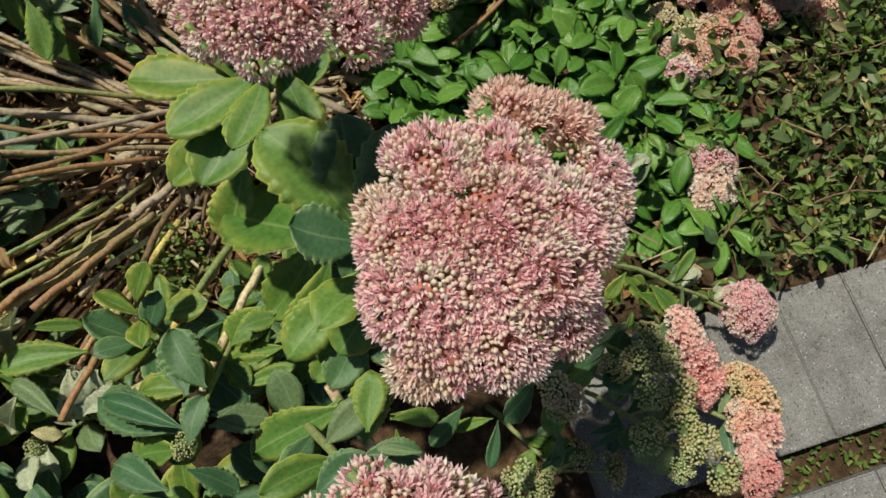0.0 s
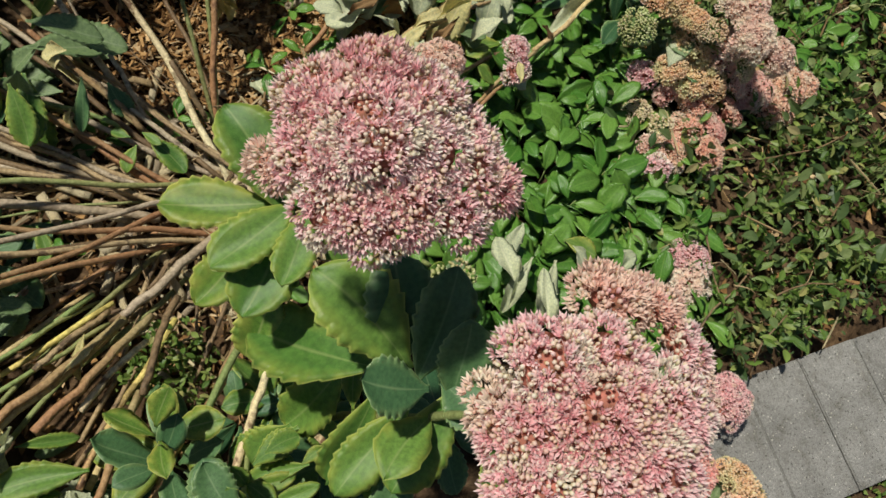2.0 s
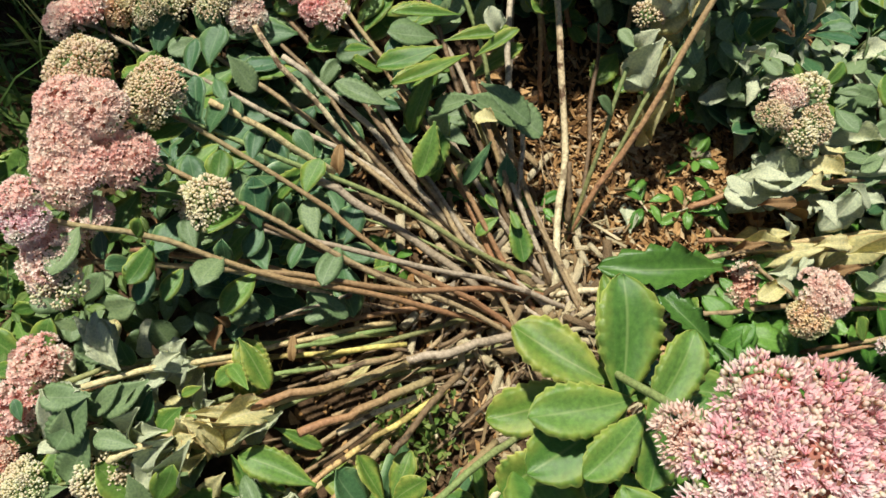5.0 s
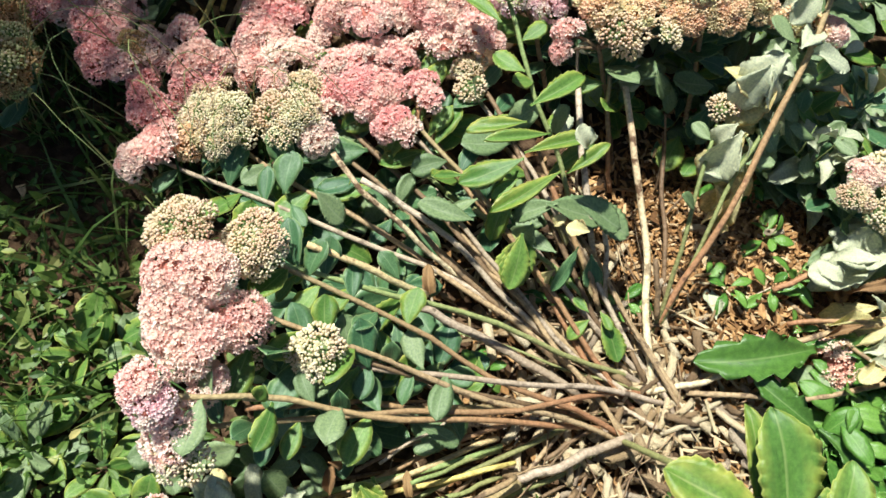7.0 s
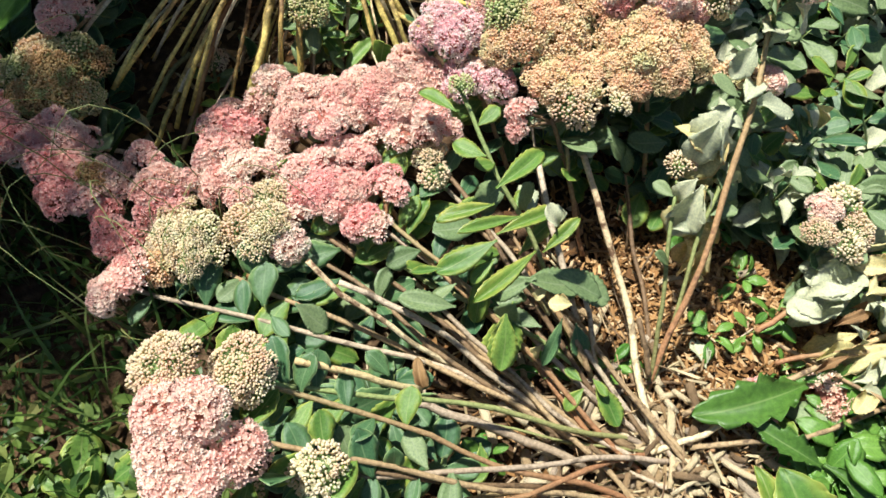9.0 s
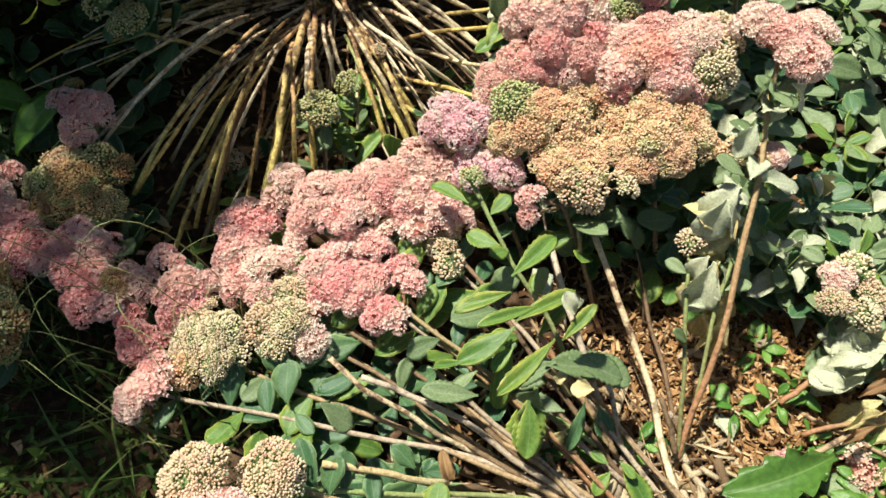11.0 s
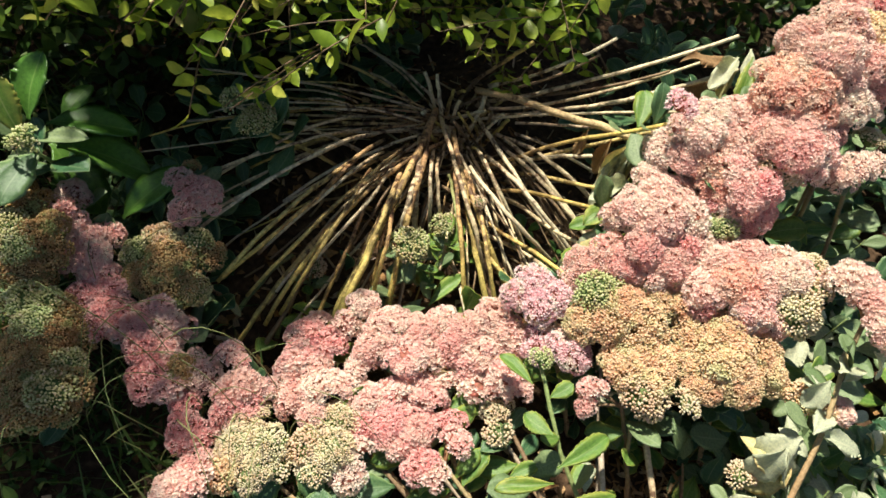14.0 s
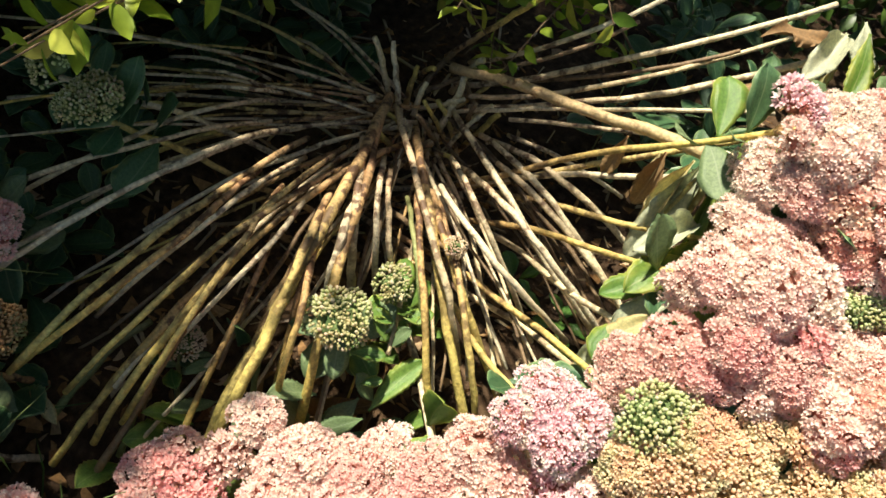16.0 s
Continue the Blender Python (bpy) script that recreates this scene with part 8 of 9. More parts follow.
clump_stem(clump_a, (-0.207, 0.060, 0.180), (-0.279, 0.143, 0.080), 0.012, 0.0041, 0.0043, "fan_grey", 497, sway=0.04)
leaf(bud_a, "yellow", (-0.401, 0.011, 0.150), (-0.337, 0.027, 0.160), 0.75)
leaf(bud_a, "pale", (-0.443, 0.030, 0.140), (-0.450, -0.025, 0.110), 0.9)
leaf(bud_a, "yellow", (-0.495, -0.040, 0.140), (-0.466, -0.037, 0.140), 1.0)
leaf(bud_a, "yellow", (-0.500, 0.037, 0.080), (-0.481, 0.023, 0.070), 0.9)
leaf(bud_a, "brown", (-0.472, 0.061, 0.050), (-0.433, 0.060, 0.060), 1.1)
leaf(bud_a, "green", (-0.537, 0.018, 0.080), (-0.490, -0.005, 0.070), 0.8)
leaf(bud_a, "lime", (-0.535, 0.028, 0.090), (-0.499, 0.031, 0.100), 0.5)
leaf(bud_a, "grey", (-0.504, 0.087, 0.070), (-0.548, 0.071, 0.060), 0.6)
leaf(bud_a, "green", (-0.301, 0.062, 0.160), (-0.258, 0.093, 0.180), 1.0)
leaf(bud_a, "lime", (-0.314, 0.033, 0.150), (-0.256, 0.055, 0.160), 0.6)
leaf(bud_a, "green", (-0.284, 0.019, 0.150), (-0.232, 0.046, 0.170), 0.6)
leaf(bud_a, "lime", (-0.251, 0.063, 0.180), (-0.229, 0.080, 0.190), 0.9)
clump_stem(clump_a, (-0.546, 0.577, 0.100), (-0.497, 0.514, 0.050), 0.012, 0.0035, 0.0037, "grey", 510, sway=0.04)
clump_stem(clump_a, (-0.591, 0.557, 0.090), (-0.500, 0.497, 0.050), 0.012, 0.0041, 0.0043, "straw", 511, sway=0.04)
clump_stem(clump_a, (-0.469, 0.578, 0.100), (-0.423, 0.526, 0.050), 0.012, 0.0038, 0.0040, "brown", 512, sway=0.04)



# broad leaves and long stems laid over the first clump
leaf(clump_a, "pale", (-0.735, 0.018, 0.120), (-0.791, 0.041, 0.150), 1.00)
leaf(clump_a, "grey", (-0.752, -0.024, 0.130), (-0.733, -0.097, 0.080), 1.20)
leaf(clump_a, "grey", (-0.692, 0.029, 0.130), (-0.709, -0.044, 0.100), 1.10)
leaf(clump_a, "pale", (-0.674, 0.075, 0.130), (-0.713, 0.037, 0.120), 1.10)
leaf(clump_a, "pale", (-0.702, 0.074, 0.130), (-0.667, 0.044, 0.100), 1.00)
leaf(clump_a, "pale", (-0.633, -0.007, 0.130), (-0.711, -0.052, 0.110), 0.70)
leaf(clump_a, "yellow", (-0.630, 0.023, 0.150), (-0.563, 0.034, 0.100), 0.80)
leaf(clump_a, "yellow", (-0.602, 0.037, 0.140), (-0.564, 0.098, 0.120), 0.90)
leaf(clump_a, "yellow", (-0.636, 0.022, 0.150), (-0.592, -0.012, 0.100), 0.90)
leaf(clump_a, "pale", (-0.624, -0.004, 0.130), (-0.656, -0.065, 0.100), 0.90)
leaf(clump_a, "lime", (-0.643, 0.131, 0.130), (-0.602, 0.085, 0.080), 1.20)
leaf(clump_a, "lime", (-0.630, 0.113, 0.110), (-0.632, 0.075, 0.090), 1.00)
leaf(clump_a, "grey", (-0.687, 0.180, 0.120), (-0.664, 0.140, 0.100), 1.50)
leaf(clump_a, "grey", (-0.611, 0.250, 0.070), (-0.594, 0.204, 0.060), 1.50)
leaf(clump_a, "grey", (-0.748, 0.159, 0.140), (-0.753, 0.121, 0.120), 1.50)
leaf(clump_a, "green", (-0.715, 0.344, 0.160), (-0.737, 0.277, 0.120), 0.60)
leaf(clump_a, "grey", (-0.716, 0.238, 0.130), (-0.702, 0.207, 0.110), 1.50)
leaf(clump_a, "lime", (-0.667, 0.309, 0.140), (-0.681, 0.225, 0.100), 0.55)
leaf(clump_a, "deep", (-0.757, 0.308, 0.160), (-0.783, 0.256, 0.140), 0.80)
leaf(clump_a, "deep", (-0.779, 0.281, 0.160), (-0.746, 0.272, 0.130), 1.00)
leaf(clump_a, "grey", (-0.639, 0.308, 0.100), (-0.647, 0.276, 0.080), 1.00)
leaf(clump_a, "green", (-0.606, 0.347, 0.050), (-0.581, 0.309, 0.040), 0.80)
leaf(clump_a, "green", (-0.580, 0.326, 0.050), (-0.596, 0.298, 0.040), 0.80)
leaf(clump_a, "deep", (-0.830, 0.276, 0.180), (-0.877, 0.284, 0.170), 1.00)
leaf(clump_a, "green", (-0.835, 0.307, 0.170), (-0.841, 0.277, 0.150), 1.00)
leaf(clump_a, "grey", (-0.819, 0.225, 0.200), (-0.863, 0.199, 0.200), 0.80)
leaf(young, "green", (-0.724, 0.477, 0.240), (-0.761, 0.464, 0.220), 0.50)
leaf(young, "grey", (-0.701, 0.482, 0.130), (-0.771, 0.453, 0.150), 0.70)
leaf(young, "grey", (-0.607, 0.541, 0.200), (-0.530, 0.558, 0.170), 0.80)
leaf(young, "grey", (-0.633, 0.513, 0.140), (-0.635, 0.496, 0.100), 1.60)
leaf(young, "green", (-0.637, 0.494, 0.140), (-0.615, 0.432, 0.100), 0.85)
leaf(young, "lime", (-0.631, 0.543, 0.240), (-0.675, 0.447, 0.250), 0.40)
leaf(young, "green", (-0.664, 0.569, 0.260), (-0.721, 0.509, 0.280), 0.35)
leaf(young, "lime", (-0.623, 0.544, 0.240), (-0.599, 0.593, 0.270), 0.50)
leaf(young, "pale", (-0.618, 0.581, 0.250), (-0.635, 0.586, 0.280), 1.30)
leaf(clump_a, "pale", (-0.206, 0.786, 0.100), (-0.251, 0.714, 0.120), 1.20)
leaf(clump_a, "pale", (-0.193, 0.746, 0.090), (-0.257, 0.683, 0.100), 1.00)
leaf(clump_a, "grey", (-0.141, 0.793, 0.100), (-0.124, 0.723, 0.060), 0.80)
leaf(clump_a, "yellow", (-0.067, 0.754, 0.120), (-0.106, 0.669, 0.090), 0.90)
leaf(clump_a, "pale", (-0.019, 0.806, 0.120), (-0.033, 0.685, 0.100), 0.60)
leaf(clump_a, "yellow", (-0.121, 0.693, 0.100), (-0.204, 0.624, 0.080), 0.60)
leaf(clump_a, "grey", (-0.075, 0.720, 0.080), (-0.034, 0.699, 0.060), 1.40)
leaf(clump_a, "lime", (-0.003, 0.713, 0.050), (-0.057, 0.683, 0.060), 1.30)
leaf(clump_a, "brown", (-0.233, 0.702, 0.080), (-0.190, 0.700, 0.050), 0.80)
leaf(clump_a, "pale", (0.000, 0.953, 0.120), (-0.164, 0.805, 0.140), 0.35)
leaf(clump_a, "grey", (-0.051, 0.882, 0.120), (-0.130, 0.876, 0.130), 0.60)
leaf(clump_a, "pale", (0.081, 0.845, 0.120), (0.016, 0.819, 0.120), 0.70)
leaf(clump_a, "grey", (0.073, 0.829, 0.100), (0.063, 0.780, 0.080), 0.90)
leaf(clump_a, "pale", (0.140, 0.787, 0.100), (0.067, 0.726, 0.080), 0.50)
leaf(clump_a, "pale", (0.029, 0.868, 0.120), (-0.011, 0.841, 0.100), 0.90)
leaf(clump_a, "grey", (0.063, 0.940, 0.140), (0.017, 0.905, 0.120), 0.70)
leaf(clump_a, "pale", (0.012, 0.388, 0.100), (-0.007, 0.338, 0.100), 0.80)
leaf(clump_a, "pale", (0.056, 0.338, 0.100), (0.052, 0.247, 0.080), 0.60)
leaf(clump_a, "pale", (0.025, 0.340, 0.100), (-0.010, 0.264, 0.100), 0.50)
leaf(clump_a, "lime", (0.077, 0.375, 0.080), (0.126, 0.359, 0.080), 1.10)
leaf(clump_a, "grey", (0.102, 0.334, 0.080), (0.168, 0.295, 0.070), 0.70)
leaf(clump_a, "pale", (0.160, 0.343, 0.080), (0.186, 0.377, 0.080), 1.00)
leaf(clump_a, "lime", (-0.420, 0.015, 0.100), (-0.358, 0.025, 0.100), 1.00)
leaf(clump_a, "pale", (-0.467, 0.032, 0.120), (-0.456, -0.018, 0.100), 1.30)
leaf(clump_a, "grey", (-0.374, 0.056, 0.120), (-0.332, 0.025, 0.100), 0.90)
stalk(clump_a, "stem", (-0.244, 0.699, 0.060), (-0.210, 0.779, 0.110), (0.136, 0.963, 0.120), 0.0036, 0.0040, "pinkish", 14, 7, 800)
stalk(clump_a, "stem", (-0.198, 0.647, 0.050), (-0.030, 0.802, 0.120), (0.115, 0.897, 0.110), 0.0040, 0.0045, "cane", 14, 7, 801)
stalk(clump_a, "stem", (0.041, 0.683, 0.080), (0.116, 0.751, 0.105), (0.187, 0.835, 0.110), 0.0040, 0.0045, "cane", 14, 7, 802)
stalk(clump_a, "stem", (-0.086, 0.538, 0.050), (0.015, 0.643, 0.075), (0.048, 0.687, 0.080), 0.0031, 0.0034, "pinkish", 14, 7, 803)
stalk(clump_a, "stem", (-0.789, -0.037, 0.090), (-0.732, 0.040, 0.110), (-0.522, 0.264, 0.050), 0.0032, 0.0035, "green", 14, 7, 804)
stalk(clump_a, "stem", (-0.762, -0.028, 0.090), (-0.681, 0.087, 0.090), (-0.497, 0.255, 0.050), 0.0032, 0.0035, "fan", 14, 7, 805)
stalk(clump_a, "stem", (-0.617, 0.028, 0.130), (-0.539, 0.145, 0.110), (-0.481, 0.235, 0.050), 0.0049, 0.0055, "pinkish", 14, 7, 806)
stalk(clump_a, "stem", (-0.482, 0.035, 0.100), (-0.472, 0.103, 0.085), (-0.422, 0.239, 0.050), 0.0038, 0.0042, "fan", 14, 7, 807)
stalk(clump_a, "stem", (-0.659, 0.140, 0.100), (-0.613, 0.214, 0.085), (-0.563, 0.304, 0.050), 0.0023, 0.0025, "brown", 14, 7, 808)
stalk(clump_a, "stem", (-0.786, 0.129, 0.200), (-0.665, 0.226, 0.120), (-0.540, 0.311, 0.040), 0.0032, 0.0035, "pinkish", 14, 7, 809)
stalk(clump_a, "stem", (-0.718, 0.339, 0.120), (-0.616, 0.379, 0.065), (-0.465, 0.378, 0.030), 0.0054, 0.0060, "grey", 14, 7, 810)
stalk(clump_a, "stem", (-0.833, 0.312, 0.220), (-0.738, 0.339, 0.190), (-0.700, 0.363, 0.120), 0.0040, 0.0045, "cane", 14, 7, 811)
stalk(clump_a, "stem", (-0.894, 0.445, 0.170), (-0.778, 0.406, 0.135), (-0.661, 0.431, 0.040), 0.0036, 0.0040, "fan_grey", 14, 7, 812)
stalk(clump_a, "stem", (-0.852, 0.445, 0.140), (-0.720, 0.457, 0.115), (-0.512, 0.418, 0.030), 0.0040, 0.0045, "grey", 14, 7, 813)
stalk(clump_a, "stem", (-0.484, 0.238, 0.050), (-0.441, 0.291, 0.055), (-0.382, 0.364, 0.040), 0.0059, 0.0065, "grey", 14, 7, 814)
stalk(clump_a, "stem", (-0.621, 0.748, 0.170), (-0.494, 0.623, 0.065), (-0.379, 0.442, 0.020), 0.0046, 0.0052, "fan_grey", 14, 7, 815)
stalk(clump_a, "stem", (-0.676, 0.723, 0.150), (-0.553, 0.544, 0.110), (-0.525, 0.540, 0.030), 0.0045, 0.0050, "grey", 14, 7, 816)
stalk(clump_a, "stem", (-0.541, 0.779, 0.080), (-0.479, 0.673, 0.050), (-0.429, 0.587, 0.020), 0.0032, 0.0035, "brown", 14, 7, 817)


# leaves round the feet of the tall shoots
leaf(tall_c, "green", (-0.168, 0.004, 0.220), (-0.260, -0.052, 0.180), 0.45)
leaf(tall_c, "green", (-0.137, -0.040, 0.300), (-0.140, 0.012, 0.340), 1.00)
leaf(tall_c, "lime", (-0.124, -0.006, 0.220), (-0.077, -0.001, 0.220), 0.40)
leaf(tall_c, "deep", (-0.020, -0.002, 0.200), (-0.021, -0.051, 0.180), 0.50)
leaf(tall_c, "deep", (0.049, -0.005, 0.160), (0.051, -0.042, 0.140), 0.60)
leaf(tall_a, "grey", (0.063, 0.074, 0.220), (0.031, 0.045, 0.200), 0.60)
leaf(tall_a, "grey", (0.100, 0.100, 0.220), (0.071, 0.079, 0.200), 0.60)
leaf(tall_a, "grey", (0.226, 0.232, 0.100), (0.203, 0.191, 0.080), 0.60)
leaf(tall_a, "green", (0.145, 0.161, 0.130), (0.205, 0.143, 0.100), 0.70)
leaf(tall_a, "pale", (0.118, 0.245, 0.130), (0.147, 0.215, 0.120), 1.00)
leaf(tall_a, "lime", (0.120, 0.185, 0.130), (0.165, 0.158, 0.110), 0.80)
leaf(tall_a, "grey", (0.177, 0.345, 0.100), (0.157, 0.318, 0.080), 0.60)
leaf(tall_c, "deep", (0.033, -0.045, 0.140), (0.059, -0.017, 0.150), 0.50)
leaf(tall_c, "deep", (0.091, -0.017, 0.120), (0.125, 0.007, 0.130), 0.40)
leaf(tall_c, "green", (-0.022, 0.002, 0.180), (-0.063, -0.011, 0.160), 0.50)
leaf(tall_c, "grey", (-0.092, -0.049, 0.400), (-0.125, -0.050, 0.400), 0.50)
leaf(tall_c, "deep", (-0.054, 0.009, 0.200), (-0.084, -0.028, 0.160), 0.60)
leaf(tall_c, "green", (-0.118, -0.017, 0.200), (-0.104, -0.063, 0.180), 0.60)
leaf(bud_a, "deep", (-0.301, 0.007, 0.220), (-0.340, 0.058, 0.240), 1.10)
leaf(bud_a, "lime", (-0.316, 0.010, 0.200), (-0.379, 0.005, 0.190), 0.80)
leaf(bud_a, "deep", (-0.301, -0.034, 0.260), (-0.399, -0.008, 0.240), 0.45)
leaf(bud_a, "deep", (-0.292, -0.048, 0.270), (-0.286, -0.006, 0.280), 1.10)
leaf(bud_a, "grey", (-0.287, -0.019, 0.240), (-0.236, -0.016, 0.220), 0.80)
leaf(bud_a, "green", (-0.320, -0.034, 0.220), (-0.375, -0.065, 0.180), 0.80)
leaf(bud_a, "deep", (-0.322, -0.094, 0.200), (-0.399, -0.066, 0.180), 0.55)
leaf(bud_a, "grey", (-0.478, -0.021, 0.120), (-0.548, 0.018, 0.120), 0.50)
leaf(bud_a, "pale", (-0.445, -0.020, 0.140), (-0.414, 0.025, 0.140), 1.20)
leaf(bud_a, "green", (-0.259, 0.105, 0.160), (-0.313, 0.068, 0.130), 1.20)
leaf(bud_a, "green", (-0.243, 0.065, 0.160), (-0.313, 0.043, 0.140), 0.60)
leaf(bud_a, "pale", (-0.497, -0.097, 0.100), (-0.530, -0.061, 0.100), 1.10)
leaf(bud_a, "green", (-0.174, 0.009, 0.220), (-0.227, -0.066, 0.200), 0.50)
leaf(bud_a, "green", (-0.192, -0.043, 0.200), (-0.225, -0.065, 0.180), 0.80)


# ---------------------------------------------------------------- ground cover, weeds and grass
def cover_plant(x, y, size, kind, count, label, seed, high=0.03, group="ground cover", name="ground_cover_plant", rise=0.75):
    rng = np.random.default_rng(seed)
    z = ground_height(x, y)
    ob = thing(name, (x, y, z), label, "plant", group)
    stalk(ob, "stem", (x, y, z - 0.004), (x, y, z + high * 0.5), (x + rng.normal(0, 0.008), y + rng.normal(0, 0.008), z + high), 0.0014, 0.001, "green", 4, 5, seed)
    q0 = rng.uniform(0, 6.28)
    for k in range(count):
        s = (k + 0.5) / count
        q = q0 + k * 2.4
        ln = size * rng.uniform(0.7, 1.15) * (1.1 - 0.45 * s)
        el = 0.1 + rise * s + rng.normal(0, 0.15)
        h = z + high * (0.25 + 0.75 * s)
        b = Vector((x + 0.006 * math.cos(q), y + 0.006 * math.sin(q), h))
        t = b + Vector((math.cos(q) * math.cos(el), math.sin(q) * math.cos(el), math.sin(el))) * ln
        leaf(ob, kind, b, t, rng.uniform(0.85, 1.15), rng.normal(0, 0.35), fine=False)


rng = np.random.default_rng(77)
done = 0
spots = []
while done < 88:
    x, y = rng.uniform(-0.16, 0.3), rng.uniform(0.27, 0.8)
    if path_uv(x, y)[1] > -0.05 or any(math.hypot(x - a, y - b) < 0.031 for a, b in spots):
        continue
    if x > 0.18 and rng.random() < (x - 0.18) * 7:
        continue
    if x < -0.06 and y > 0.62:
        continue
    spots.append((x, y))
    cover_plant(x, y, rng.uniform(0.06, 0.085), "cover", 7, "low bright green ground cover rosette with glossy oval leaves", 100 + done, rng.uniform(0.025, 0.06))
    done += 1
for k in range(96):
    x, y = rng.uniform(0.18, 0.85), rng.uniform(0.24, 1.0)
    if path_uv(x, y)[1] < -0.03:
        cover_plant(x, y, rng.uniform(0.028, 0.045), "weed", 7, "small weed with oval grey-green leaves", 300 + k, rng.uniform(0.02, 0.05), "weeds", "weed")
for k, (x, y) in enumerate(((-0.59, 0.34), (-0.47, 0.53), (-0.56, 0.49), (-0.33, 0.74), (-0.3, 0.66), (-0.27, 0.7), (-0.39, 0.8), (-0.44, 0.78), (-0.24, 0.62), (-0.35, 0.63), (-0.9, 1.05), (-0.98, 1.07), (-0.3, 0.3), (-0.2, 0.32), (-0.18, 0.24))):
    cover_plant(x, y, 0.042, "cover", 6, "young green seedling with rounded leaves", 400 + k, 0.04, "seedlings", "seedling")
for k in range(105):
    x, y = rng.uniform(-0.55, 0.25), rng.uniform(0.78, 1.7)
    if x < -0.25 and y < 0.86:
        continue
    cover_plant(x, y, 0.085, rng.choice(("grey", "green", "deep", "grey", "pale")), 8, "leafy grey-green stonecrop without flowers", 500 + k, rng.uniform(0.05, 0.16), "bed plants", "bed_plant", 0.3)
for k in range(34):
    x, y = rng.uniform(-1.05, -0.36), rng.uniform(-0.15, 0.45)
    if math.hypot(x - BASE[0], y - BASE[1]) > 0.3 and math.hypot(x + 0.580, y - 0.120) > 0.16:
        cover_plant(x, y, 0.075, rng.choice(("green", "deep", "grey", "green", "deep")), 7, "stonecrop seedling with broad green leaves", 600 + k, rng.uniform(0.02, 0.05), "stonecrop seedlings", "stonecrop_seedling")
for k in range(40):
    x, y = rng.uniform(-1.75, -1.35), rng.uniform(0.55, 1.35)
    cover_plant(x, y, 0.07, "deep", 7, "dark green broad-leaved plant in shade", 700 + k, rng.uniform(0.04, 0.1), "shade plants", "shade_plant")
for k in range(26):
    x, y = rng.uniform(-0.78, -0.4), rng.uniform(0.76, 1.15)
    cover_plant(x, y, 0.055, rng.choice(("deep", "grey", "green")), 7, "broad green leaves under the flower bank", 800 + k, rng.uniform(0.03, 0.1), "bed plants", "bed_plant", 0.3)

for k in range(17):
    x, y = rng.uniform(-0.62, -0.2), rng.uniform(-0.2, 0.12)
    if math.hypot(x + 0.580, y - 0.120) < 0.16:
        continue
    cover_plant(x, y, 0.085, rng.choice(("deep", "green", "green", "lime", "deep")), 8, "stonecrop shoot with broad toothed leaves and no flowers", 900 + k, rng.uniform(0.06, 0.2), "stonecrop seedlings", "stonecrop_seedling")


for k in range(26):
    x, y = rng.uniform(-1.1, -0.5), rng.uniform(1.3, 1.85)
    cover_plant(x, y, 0.075, "deep", 7, "dark green broad-leaved plant in shade", 950 + k, rng.uniform(0.06, 0.2), "shade plants", "shade_plant")
for k in range(16):
    x, y = rng.uniform(-0.46, -0.16), rng.uniform(0.8, 1.02)
    cover_plant(x, y, 0.066, ("grey", "green", "pale", "grey", "deep")[k % 5], 8, "leafy grey-green stonecrop without flowers", 980 + k, rng.uniform(0.07, 0.17), "bed plants", "bed_plant", 0.3)


for k, (x, y) in enumerate(((-0.35, 1.22), (-0.28, 1.26), (-0.31, 1.36), (-0.25, 1.42), (-0.4, 1.3), (-0.27, 1.15))):
    cover_plant(x, y, 0.08, ("grey", "deep", "green")[k % 3], 8, "leafy grey-green stonecrop without flowers", 1180 + k, 0.09, "bed plants", "bed_plant", 0.3)
for k, (x, y) in enumerate(((0.581, 0.827), (0.62, 0.797), (0.597, 0.735), (0.63, 0.88), (0.69, 0.9), (0.55, 0.85), (0.52, 0.79))):
    cover_plant(x, y, 0.06, "cover", 7, "bright green weed with rounded oval leaves", 1200 + k, 0.05, "weeds", "weed")
for k in range(22):
    x, y = rng.normal(-0.923, 0.07), rng.normal(0.049, 0.07)
    cover_plant(x, y, 0.035, "weed", 7, "small weed with oval grey-green leaves", 1020 + k, rng.uniform(0.02, 0.05), "weeds", "weed")


for k, (x, y) in enumerate(((-0.247, 0.102), (-0.285, 0.052), (-0.333, 0.123), (-0.200, 0.024), (-0.265, 0.169), (-0.180, 0.140), (-0.224, 0.095), (-0.290, 0.145), (-0.084, 0.131))):
    cover_plant(x, y, 0.075, ("deep", "green", "deep")[k % 3], 7, "stonecrop seedling with broad green leaves", 1060 + k, rng.uniform(0.03, 0.09), "stonecrop seedlings", "stonecrop_seedling", 0.4)
for k, (x, y) in enumerate(((-0.84, 0.30), (-0.79, 0.20), (-0.73, 0.33), (-0.64, 0.29), (-0.93, 0.38), (-0.81, 0.46), (-0.72, 0.23), (-0.70, 0.53), (-0.84, 0.29), (-0.75, 0.33), (-0.90, 0.32), (-0.74, 0.37), (-0.76, 0.22), (-0.91, 0.27), (-0.70, 0.18))):
    cover_plant(x, y, 0.08, "deep", 7, "stonecrop seedling with broad dark green leaves", 1120 + k, rng.uniform(0.05, 0.13), "stonecrop seedlings", "stonecrop_seedling", 0.4)
